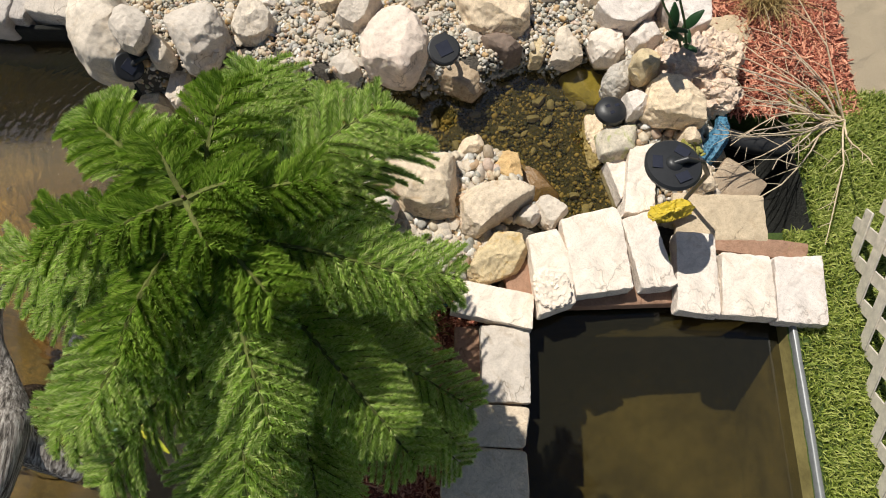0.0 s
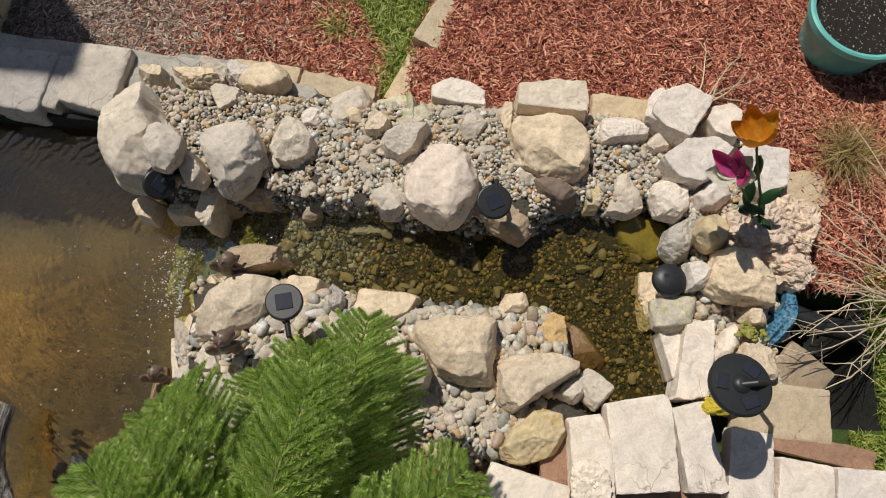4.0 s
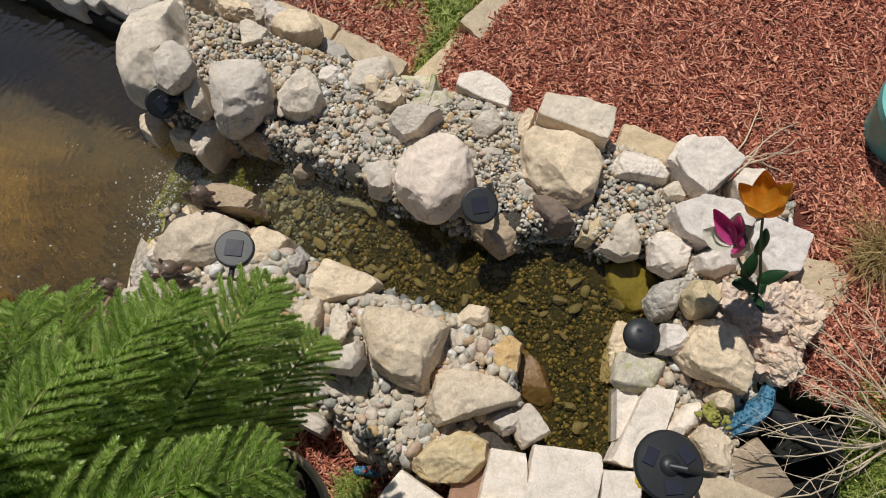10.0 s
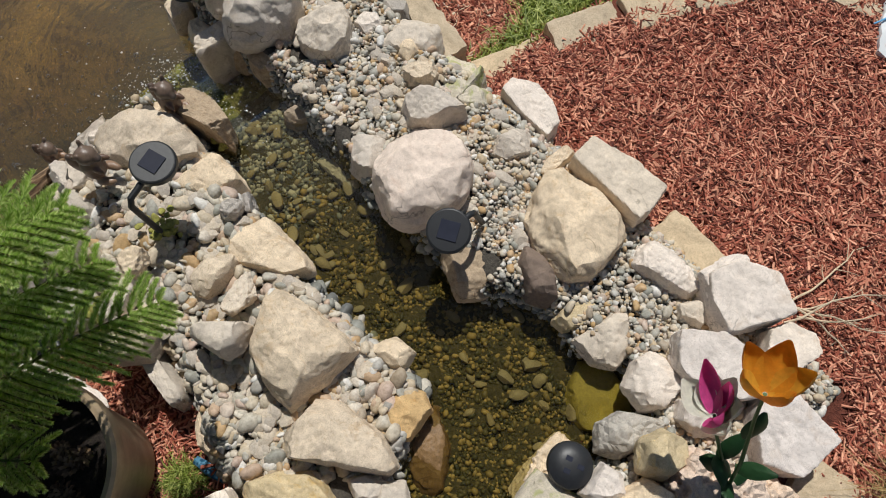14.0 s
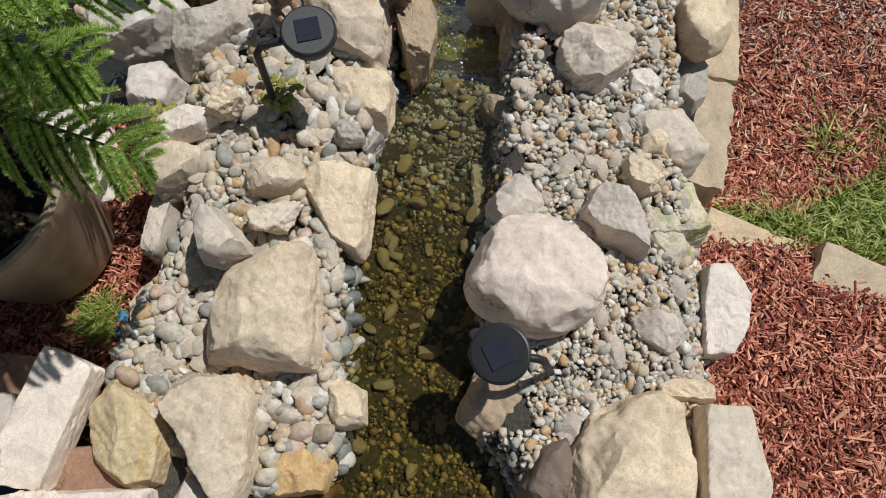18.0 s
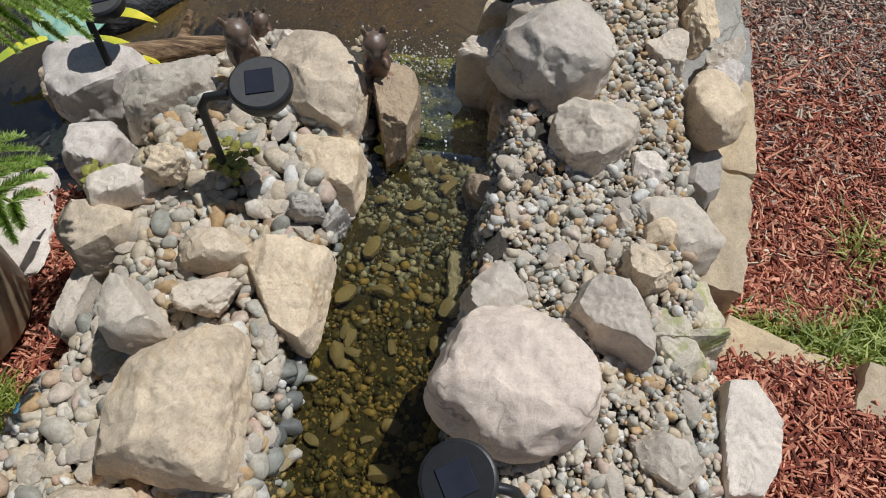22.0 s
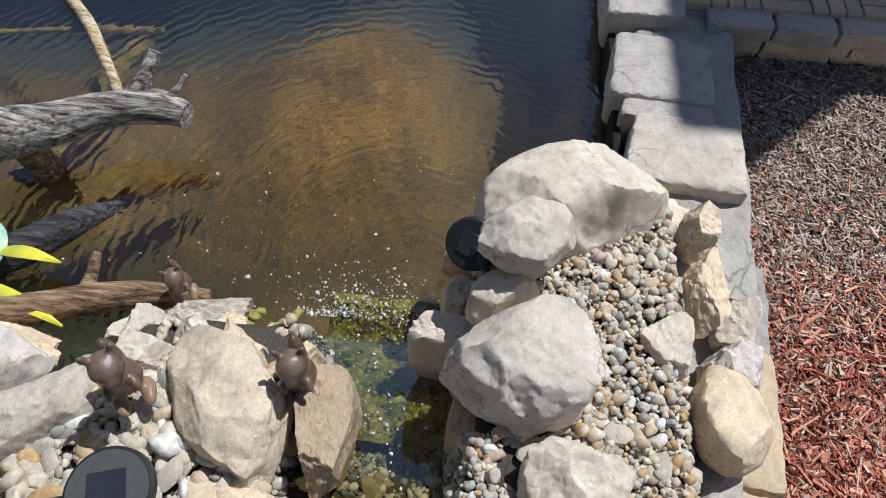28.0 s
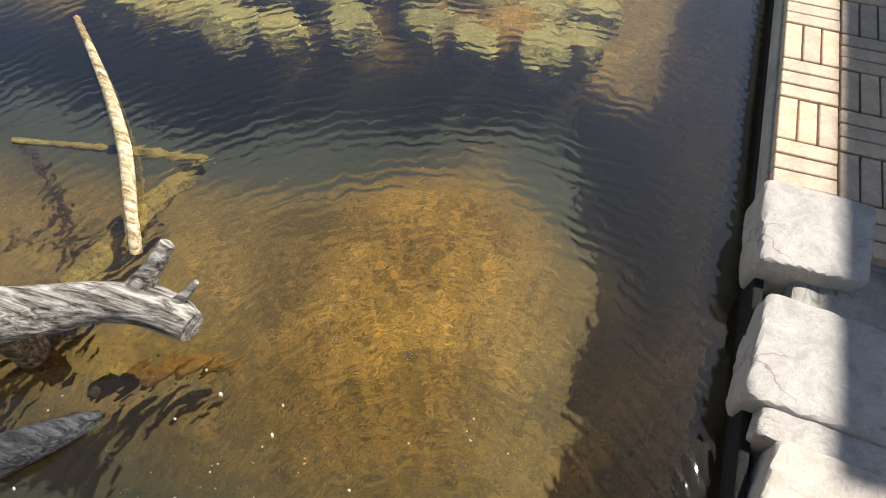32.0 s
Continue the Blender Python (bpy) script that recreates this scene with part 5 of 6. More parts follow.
mx, my = rng.uniform(-3.0, 2.2, 140000), rng.uniform(2.45, 4.25, 140000)
north = (lawn_line(mx, my) < 0.02) & (mx > -0.5) | (mx < -0.4) & ~lawn_mask(mx, my)
north &= (bank_mask(mx, my) < 0.3) & (my > 2.60 + 0.22 * (mx < -1.2)) & free_of_rocks(mx, my)
old = north & (mx < -1.75 + rng.normal(0, 0.38, len(mx)))
red = north & ~old
chips("mulch", mx[red], my[red], RED_MULCH, rng, "dyed red shredded bark mulch")
chips("mulch", mx[old], my[old], OLD_MULCH, rng, "grey weathered bark mulch over bare soil", 0.06)
mx, my = np.concatenate([rng.uniform(-0.82, 0.35, 14000), rng.uniform(1.45, 2.15, 9000)]), np.concatenate([rng.uniform(-0.3, 0.92, 14000), rng.uniform(1.72, 2.7, 9000)])
keep = (bank_mask(mx, my) < 0.4) & free_of_rocks(mx, my) & (pond_mask(mx, my)[0] < 0.2)
chips("mulch", mx[keep], my[keep], RED_MULCH, rng, "dyed red bark mulch round the pot and the shrub")

mx, my = rng.uniform(-2.3, -0.45, 2600), rng.uniform(2.72, 4.2, 2600)
keep = ~lawn_mask(mx, my) & (bank_mask(mx, my) < 0.3) & free_of_rocks(mx, my)
STRAW = chips_material("straw_bits", (0.34, 0.22, 0.13), (0.56, 0.42, 0.27), (0.74, 0.62, 0.44))
chips("mulch", mx[keep], my[keep], STRAW, rng, "pale straw and bleached bark scraps in the mulch", 0.08)

BLADE_F = np.array([(0, 1, 2), (1, 3, 2), (2, 3, 4)])


def blades(name, x, y, length, material, rng, label, lean=0.45, width=0.0035, z0=None, category="grass"):
    n = len(x)
    a, ln = rng.uniform(0, 6.283, n), length * rng.uniform(0.6, 1.25, n)
    d, w = rng.normal(0, lean, n) + lean, width * rng.uniform(0.7, 1.3, n)
    dx, dy = np.cos(a), np.sin(a)
    p = np.stack([x, y, land(x, y) if z0 is None else z0], 1)
    side = np.stack([-dy, dx, 0 * dx], 1) * w[:, None]
    mid_ = p + np.stack([dx * d * ln * 0.35, dy * d * ln * 0.35, ln * 0.55], 1)
    tip = p + np.stack([dx * d * ln, dy * d * ln, ln * (1 - 0.25 * np.abs(d))], 1)
    v = np.stack([p - side, p + side, mid_ - side * 0.8, mid_ + side * 0.8, tip], 1).reshape(-1, 3)
    f = BLADE_F[None] + (np.arange(n) * 5)[:, None, None]
    return tagged(mesh_object(name, v, f.reshape(-1, 3), material), label, category, kind="stuff")


lx, ly = rng.uniform(-1.3, 0.2, 34000), rng.uniform(2.7, 4.6, 34000)
keep = lawn_mask(lx + rng.normal(0, 0.02, len(lx)), ly + rng.normal(0, 0.04, len(ly)))
blades("lawn", lx[keep], ly[keep], 0.055, GRASS, rng, "patchy green lawn behind the edging stones", 0.6)
tx, ty = np.concatenate([rng.uniform(1.63, 2.35, 20000), rng.uniform(1.78, 2.3, 9000)]), np.concatenate([rng.uniform(-0.4, 1.2, 20000), rng.uniform(1.05, 1.85, 9000)])
keep = (tx > 1.79) | (ty < 1.07)
tx, ty = tx[keep], ty[keep]
blades("lawn", tx, ty, 0.035, GRASS, rng, "short dense green turf beside the square pond", 0.5)
ux, uy = rng.normal(1.77, 0.045, 600), rng.normal(2.44, 0.045, 600)
blades("dry_grass_clump", ux, uy, 0.15, DRY_GRASS, rng, "clump of dry straw-coloured ornamental grass", 0.8, 0.002)
ux, uy = rng.normal(-0.10, 0.035, 700), rng.normal(0.64, 0.035, 700)
blades("grass_tuft", ux, uy, 0.06, GRASS, rng, "small green grass tuft beside the pot", 0.6, 0.0022)
for gx_, gy_, gn in ((-0.60, 2.98, 200), (-1.0, 3.25, 120)):
    blades("grass_tuft", rng.normal(gx_, 0.05, gn), rng.normal(gy_, 0.04, gn), 0.07, GRASS, rng, "green grass tuft growing through the mulch", 0.7)

# ---- moss, algae and foam at the outlet ----
MOSS = chips_material("green_algae", (0.05, 0.06, 0.01), (0.16, 0.17, 0.03), (0.33, 0.32, 0.10), 0.6)
ax_, ay_ = rng.uniform(-1.64, -1.14, 1500), rng.uniform(1.46, 2.0, 1500)
keep = channel(ax_, ay_) > 0.2
scatter_stones("algae", ax_[keep], ay_[keep], stream_level(ax_[keep], ay_[keep]) - 0.020 + rng.uniform(-0.006, 0.006, keep.sum()), rng.gamma(4, 0.0045, keep.sum()), MOSS, rng, "yellow-green algae cushions under the water of the spillway", 1, 0.45)
ALGAE = Mat("algae_film", 0.35).geo()
ALGAE.color(ALGAE.mix(0.7, ALGAE.ramp(ALGAE.noise(9.0, 7, 0.7, 1.2), (0.32, (0.07, 0.075, 0.02)), (0.50, (0.27, 0.275, 0.055)), (0.68, (0.62, 0.58, 0.16))), ALGAE.ramp(ALGAE.noise(70.0, 6, 0.75), (0.35, (0.4, 0.4, 0.4)), (0.62, (1.5, 1.5, 1.4))), "MULTIPLY")).bump(ALGAE.noise(45.0, 7, 0.75), 1.0, 0.02)
mat_sheet = sheet("algae_mat", np.linspace(-1.66, -1.12, 60), np.linspace(1.42, 2.02, 60), lambda x, y: stream_level(x, y) - 0.016 + 0.010 * np.sin(x * 41 + 2 * np.sin(y * 29)) * np.sin(y * 37 + x * 11), ALGAE.m, lambda x, y: channel(x, y) > 0.05)
tagged(mat_sheet, "olive algae mat coating the sloping spillway", "algae", kind="stuff")
BRIGHT_MOSS = plain("bright_moss", (0.30, 0.285, 0.07), 0.9, grain=55.0, depth=0.45)
for mx_, my_, mz_, mr_ in ((-0.77, 1.22, 0.285, 0.05), (-1.38, 1.42, 0.06, 0.035), (-1.30, 1.45, 0.10, 0.03), (-1.42, 1.28, 0.02, 0.04), (-1.02, 1.62, 0.12, 0.035), (-0.70, 0.86, 0.26, 0.03), (1.20, 1.47, 0.27, 0.05)):
    n = 46
    scatter_stones("moss", rng.normal(mx_, mr_ * 0.55, n), rng.normal(my_, mr_ * 0.55, n), mz_ + rng.uniform(-0.012, 0.014, n), rng.uniform(0.022, 0.040, n), BRIGHT_MOSS, rng, "bright yellow-green moss cushion among the stones", 2, 0.45)
FOAM = Mat("foam", 0.25, 0.0, 0.6)
FOAM.color(FOAM.ramp(FOAM.random(), (0.0, (0.42, 0.42, 0.40)), (1.0, (0.78, 0.78, 0.76)))).bump(FOAM.noise(300.0), 0.3, 0.002)
fa, fr = rng.uniform(1.6, 4.7, 1700), rng.gamma(1.6, 0.07, 1700)
fx, fy = -1.56 + fr * np.cos(fa), 1.68 + 0.17 * np.sin(fa) + fr * 0.75 * np.sin(fa)
keep = (rng.uniform(0, 1, 1700) < np.exp(-fr * 3.0)) & (pond_mask(fx, fy)[0] > 0.5)
fx, fy, fr = fx[keep], fy[keep], fr[keep]
scatter_stones("foam", fx, fy, WATER1 - 0.003 + rng.uniform(0, 0.035, len(fx)) * np.exp(-fr * 14), rng.gamma(1.5, 0.0026, len(fx)) + 0.0016, FOAM.m, rng, "white splashing foam where the stream enters the pond")
rx_, ry_ = rng.uniform(-1.60, -0.75, 700), rng.normal(1.74, 0.11, 700)
keep = (channel(rx_, ry_) > 0.6) & (rng.uniform(0, 1, 700) < sm(-0.7, -1.5, rx_) * 0.9)
rx_, ry_ = rx_[keep], ry_[keep]
scatter_stones("foam", rx_, ry_, stream_level(rx_, ry_), rng.gamma(1.5, 0.0022, len(rx_)) + 0.0014, FOAM.m, rng, "white flecks of foam running down the stream", 1, 0.4)
BUBBLE = water_material("bubble", (0.98, 0.98, 0.97), 0.001, 4.0, 0.05)
fx, fy = -1.62 - rng.gamma(1.5, 0.18, 190), rng.normal(1.30, 0.38, 190)
keep = pond_mask(fx, fy)[0] > 0.9
fx, fy = fx[keep], fy[keep]
half = len(fx) // 2
scatter_stones("bubbles", fx[:half], fy[:half], np.full(half, WATER1 - 0.004), rng.gamma(2, 0.0024, half) + 0.0025, FOAM.m, rng, "small white bubbles floating on the pond", 1, 0.5)
dome_v, dome_f = ICO[3]
bub = rng.gamma(2.2, 0.0022, len(fx) - half) + 0.005
bv, bf = repeat(dome_v * (1, 1, 0.6), dome_f, np.eye(3)[None] * bub[:, None, None], np.stack([fx[half:], fy[half:], np.full(len(fx) - half, WATER1 + 0.001)], 1))
bubbles = tagged(mesh_object("bubbles", bv, bf, BUBBLE, True), "clear domed bubbles floating on the pond", "bubbles", kind="stuff")
bubbles.visible_shadow = False


# ---- potted tree ----
def pot(x, y, z, r_rim, r_foot, h, material, label, soil, wall=0.022):
    th = base("flower_pot", label, "pot", pose(x, y, z))
    bm = lathe(bmesh.new(), ((r_foot * 0.9, 0.0), (r_foot, 0.012), (r_foot + (r_rim - r_foot) * 0.35, h * 0.4), (r_rim - 0.022, h * 0.80), (r_rim - 0.016, h * 0.82), (r_rim, h * 0.86), (r_rim + 0.004, h * 0.98), (r_rim - 0.006, h), (r_rim - wall, h - 0.004), (r_rim - wall - 0.01, h * 0.72)), 72)
    part("body", bm, material, th)
    bm = lathe(bmesh.new(), ((r_rim - wall - 0.012, h * 0.70), (r_rim - wall - 0.008, h * 0.80), ((r_rim - wall) * 0.6, h * 0.82), (0.02, h * 0.83)), 40)
    for v in bm.verts:
        v.co.z += noise.noise(v.co * 25) * 0.012
    part("potting_soil", bm, soil, th, "dark crumbly potting soil")
    return th


POT_TAN = plain("tan_plastic", (0.36, 0.27, 0.17), 0.45, grain=14.0, depth=0.2)
TEAL = plain("teal_glaze", (0.16, 0.52, 0.47), 0.3, grain=9.0, depth=0.12)
POT_SOIL = soil_material("potting_soil", (0.012, 0.009, 0.007), (0.06, 0.045, 0.035), 120.0)
pot(-0.34, 0.437, -0.02, 0.29, 0.21, 0.51, POT_TAN, "large tan plastic pot holding the pine tree", POT_SOIL)
pot(1.80, 3.12, 0.06, 0.27, 0.19, 0.34, TEAL, "turquoise glazed pot filled with black soil", POT_SOIL)
PERLITE = plain("perlite", (0.75, 0.74, 0.70), 0.8)
n = 240
pa, pr_ = rng.uniform(0, 6.283, n), 0.22 * np.sqrt(rng.uniform(0, 1, n))
scatter_stones("perlite", 1.80 + pr_ * np.cos(pa), 3.12 + pr_ * np.sin(pa), np.full(n, 0.345), rng.uniform(0.003, 0.008, n), PERLITE, rng, "white perlite crumbs on the black potting soil")

CONE = chips_material("pine_cone", (0.06, 0.035, 0.02), (0.15, 0.09, 0.05), (0.27, 0.18, 0.10), 0.7)


def pine_cone(x, y, z, size, tilt, rot):
    vs, fs = [], []
    for k in range(60):
        a, u = k * 2.39996, (k + 0.5) / 60
        r = size * 0.42 * math.sin(math.pi * (0.12 + 0.83 * u))
        c = Vector((r * math.cos(a), r * math.sin(a), size * (u - 0.5)))
        out = Vector((math.cos(a), math.sin(a), 0.35)).normalized()
        side = Vector((-math.sin(a), math.cos(a), 0)) * size * 0.085
        i = len(vs)
        up = Vector((0, 0, size * 0.025))
        vs += [c * 0.25 + Vector((0, 0, c.z * 0.75)), c + side, c + out * size * 0.13, c - side, c + up + out * size * 0.05]
        fs += [(i, i + 1, i + 4), (i + 1, i + 2, i + 4), (i + 2, i + 3, i + 4), (i + 3, i, i + 4), (i, i + 3, i + 1), (i + 1, i + 3, i + 2)]
    ob = mesh_object("pine_cone", [tuple(v) for v in vs], fs, CONE)
    ob.matrix_basis = pose(x, y, z, tilt, 0, rot)
    return tagged(ob, "open brown pine cone lying on the potting soil", "pine cone", "pine cones in the pot")


crn = random.Random(4)
for k in range(15):
    a, r = crn.uniform(0, 6.28), crn.uniform(0.10, 0.22)
    pine_cone(-0.34 + r * math.cos(a), 0.437 + r * math.sin(a), 0.42 + crn.uniform(0, 0.02), crn.uniform(0.06, 0.085), crn.uniform(50, 130), crn.uniform(0, 360))
pine_cone(-1.17, 0.66, 0.06, 0.07, 80, 30)

BARK = rock_material("pine_bark", (0.20, 0.14, 0.09), (0.12, 0.08, 0.05))
TWIG = rock_material("green_twig", (0.13, 0.15, 0.04), (0.09, 0.12, 0.03))
tree = base("pine_tree", "young potted pine with tiers of feathery green branches", "tree", pose(-0.40, 0.42, 0.30))
apex = Vector((-0.05, 0.02, 1.84))
part("trunk", tube(bmesh.new(), [(0, 0, 0), (0.01, 0.0, 0.5), (-0.02, 0.01, 1.1), (-0.04, 0.02, 1.6), tuple(apex)], [0.028, 0.024, 0.018, 0.010, 0.003], 10), BARK, tree)
trng = np.random.default_rng(21)


def needles_along(p0, p1, droop, count, rng, length=0.013):
    """Needle triangles round one drooping twig."""
    u = rng.uniform(0, 1, count)
    p = p0 + (p1 - p0) * u[:, None]
    p[:, 2] -= droop * u * u
    d = (p1 - p0) / np.linalg.norm(p1 - p0)
    s = np.cross(d, (0, 0, 1.0))
    s /= np.linalg.norm(s) + 1e-9
    t = np.cross(d, s)
    a = rng.uniform(0, 6.283, count)
    out = np.cos(a)[:, None] * s + np.sin(a)[:, None] * t
    ln = length * rng.uniform(0.75, 1.25, count) * (1 - 0.45 * u ** 3)
    tip = p + (out * 0.8 + d * 0.75) * ln[:, None]
    w = np.cross(out, d) * 0.0021
    return np.stack([p - w, p + w, tip], 1)


WHORLS = ((0.58, 0.66, 9), (0.82, 0.68, 9), (1.06, 0.66, 9), (1.28, 0.62, 8), (1.46, 0.55, 8), (1.62, 0.44, 7), (1.75, 0.27, 6), (1.82, 0.13, 4))
for w, (wz, wr, count) in enumerate(WHORLS):
    tris, wood = [], bmesh.new()
    for b in range(count):
        a = 6.28319 * (b + 0.5 * (w % 2) + trng.uniform(-0.15, 0.15)) / count + 0.4 * w
        r = wr * trng.uniform(0.86, 1.02)
        az = math.degrees(a) % 360
        if w < 4 and (az < 72 or az > 350):
            r *= 0.55
        if w < 4 and 75 < az < 130:
            r *= 1.10
        e = np.array((math.cos(a), math.sin(a), 0.0))
        side = np.array((-e[1], e[0], 0.0))
        axis = np.array((apex.x * wz / 1.84, apex.y * wz / 1.84, wz))
        lift = 0.12 if w < 5 else 0.25 + 0.12 * (w - 5)

        def spine(u):
            return axis + e * r * u + np.array((0, 0, r * (lift * u + 0.22 * u * (1 - u) - 0.20 * u ** 3)))

        us = np.linspace(0, 1, 9)
        tube(wood, [tuple(spine(u)) for u in us], [0.0075 * (1 - 0.75 * u) + 0.001 for u in us], 5)
        m = max(8, int(r / 0.025))
        for k in range(m):
            u = 0.10 + 0.90 * (k + 0.5) / m
            ln = (0.055 + 0.135 * r * (1 - (1.35 * u - 0.55) ** 2)) * trng.uniform(0.85, 1.1) * min(1.0, 0.35 + 6 * (1 - u))
            for sg in (-1, 1):
                p0 = spine(u)
                fwd = 0.62 + 0.35 * u
                p1 = p0 + (side * sg * 0.85 + e * fwd * 0.8) * ln + np.array((0, 0, trng.uniform(-0.15, 0.60) * ln))
                tris.append(needles_along(p0, p1, 0.55 * ln, int(180 + 3600 * ln), trng, 0.018))
                tube(wood, [tuple(p0), tuple((p0 + p1) / 2 - np.array((0, 0, 0.06 * ln))), tuple(p1 - np.array((0, 0, 0.55 * ln)))], [0.0022, 0.0018, 0.0008], 4, False)
        tris.append(needles_along(spine(0.05), spine(1.0), -0.02, int(500 * r), trng, 0.012))
    tris = np.concatenate(tris).reshape(-1, 3)
    part("branch_tier", wood, TWIG, tree, smooth=True)
    fo = mesh_object("foliage", tris, np.arange(len(tris)).reshape(-1, 3), FRESH_NEEDLES if w >= 6 else NEEDLES)
    fo.parent = tree


# ---- solar lamps ----
def lamp_head(parent, c, r, face, thick=0.058, panel=True, rim=None):
    """A round black lamp head with a square solar panel; face is where it looks."""
    m = Matrix.Translation(c) @ Vector(face).to_track_quat("Z", "Y").to_matrix().to_4x4()
    head = part("head", lathe(bmesh.new(), ((r * 0.55, -thick), (r * 0.86, -thick * 0.85), (r, -thick * 0.35), (r * 0.99, -0.004), (r * 0.93, 0.0)), 48, m), BLACK, parent)
    if panel:
        part("rim", lathe(bmesh.new(), ((r * 0.92, -0.002), (r * 0.90, 0.0025), (r * 0.5, 0.003)), 48, m), rim, head, "grey plastic face of the lamp")
        bm = bmesh.new()
        bmesh.ops.create_cube(bm, size=1)
        bmesh.ops.scale(bm, verts=bm.verts, vec=(r * 0.86, r * 0.86, 0.004))
        bmesh.ops.bevel(bm, geom=list(bm.edges), offset=0.001, segments=1, affect="EDGES")
        bm.transform(m @ Matrix.Translation((0, 0, 0.005)))
        part("solar_panel", bm, PANEL, head, "dark square solar cell")
    return head


def solar_lamp(head_at, foot, elbow, face, label, r=0.078, rim=None):
    th = base("solar_lamp", label, "lamp", group="solar spot lamps")
    lamp_head(th, head_at, r, face, rim=rim or PANEL_RIM)
    f, e, h = Vector(foot), Vector(elbow), Vector(head_at) - Vector(face).normalized() * 0.025
    pts = [f, f.lerp(e, 0.5), f.lerp(e, 0.9), e.lerp(h, 0.12), e.lerp(h, 0.5), h]
    part("stake", tube(bmesh.new(), [tuple(p) for p in pts], 0.0115, 12), BLACK, th)
    part("collar", tube(bmesh.new(), [tuple(e.lerp(h, 0.55)), tuple(e.lerp(h, 0.85))], 0.016, 12), BLACK, th)
    return th


solar_lamp((-0.83, 1.35, 0.565), (-0.76, 1.20, 0.27), (-0.79, 1.20, 0.53), (0.10, 0.03, 0.99), "black solar spot lamp on a bent stake in the gravel")
solar_lamp((0.005, 1.915, 0.445), (0.02, 2.08, 0.24), (0.01, 2.03, 0.42), (0.10, -0.18, 0.96), "black solar lamp hanging over the stream edge", 0.080, BLACK)
solar_lamp((-1.60, 1.93, 0.27), (-1.44, 2.02, 0.20), (-1.50, 1.98, 0.30), (0.55, -0.25, 0.60), "black solar lamp wedged between rocks above the outlet", 0.075, BLACK)
solar_lamp((-1.29, 0.68, 0.34), (-1.12, 0.70, 0.0), (-1.25, 0.64, 0.30), (0.10, 0.05, 0.98), "black solar lamp on a leaning stake at the pond edge")

dome = base("round_solar_light", "black domed light sitting between pale stones", "lamp")
part("housing", lathe(bmesh.new(), ((0.070, 0.0), (0.078, 0.012), (0.074, 0.032), (0.056, 0.046), (0.03, 0.052)), 48, pose(0.83, 1.665, 0.27)), BLACK, dome)
for dx_, dy_ in ((-0.02, 0.01), (0.025, 0.015), (0.0, -0.025)):
    bm = bmesh.new()
    bmesh.ops.create_cube(bm, size=1)
    bm.transform(pose(0.83 + dx_, 1.665 + dy_, 0.3205, 0, 0, 20) @ Matrix.Diagonal((0.022, 0.016, 0.004, 1)))
    part("cell", bm, PANEL, dome)

fountain = base("solar_float", "black disc with three solar panels on a bent stem", "solar panel")
fm = pose(0.93, 1.15, 0.76, -4, 3, 25)
part("disc", lathe(bmesh.new(), ((0.095, -0.022), (0.113, -0.016), (0.117, 0.0), (0.108, 0.010), (0.035, 0.014), (0.026, 0.026), (0.012, 0.030)), 56, fm), BLACK, fountain)
for k in range(3):
    a = 2.094 * k + 2.6
    bm = bmesh.new()
    bmesh.ops.create_cube(bm, size=1)
    bmesh.ops.scale(bm, verts=bm.verts, vec=(0.058, 0.042, 0.005))
    bmesh.ops.bevel(bm, geom=list(bm.edges), offset=0.001, segments=1, affect="EDGES")
    bm.transform(fm @ pose(0.068 * math.cos(a), 0.068 * math.sin(a), 0.0145, 0, 0, math.degrees(a) + 90))
    part("solar_panel", bm, PANEL, fountain, "small rectangular solar cell")
part("stem", tube(bmesh.new(), [(0.93, 1.15, 0.78), (0.97, 1.155, 0.80), (1.06, 1.17, 0.74), (1.15, 1.20, 0.56), (1.17, 1.22, 0.24)], [0.014, 0.013, 0.011, 0.011, 0.011], 12), BLACK, fountain)
YELLOW = plain("yellow_paint", (0.62, 0.46, 0.04), 0.5)
rock("yellow_ornament", 1.07, 1.14, 0.32, 0.22, 0.09, 0.08, 14, "rough", "yellow", 610, "chipped yellow painted ornament under the solar disc", category="ornament").data.materials[0] = YELLOW


# ---- figures ----
def figure(name, m, blobs, material, label):
    """A small moulded figure: soft blobs welded into one mesh."""
    bm = bmesh.new()
    for (x, y, z), (a, b, c), (rx, ry, rz) in blobs:
        bmesh.ops.create_uvsphere(bm, u_segments=20, v_segments=12, radius=1, matrix=pose(x, y, z, rx, ry, rz) @ Matrix.Diagonal((a, b, c, 1)))
    for v in bm.verts:
        v.co += v.normal * noise.noise(v.co * 60) * 0.002
    ob = part(name, bm, material)
    weld = ob.modifiers.new("weld", "REMESH")
    weld.mode, weld.voxel_size, weld.use_smooth_shade = "VOXEL", 0.004, True
    ob.matrix_basis = m
    return tagged(ob, label, "figurine")


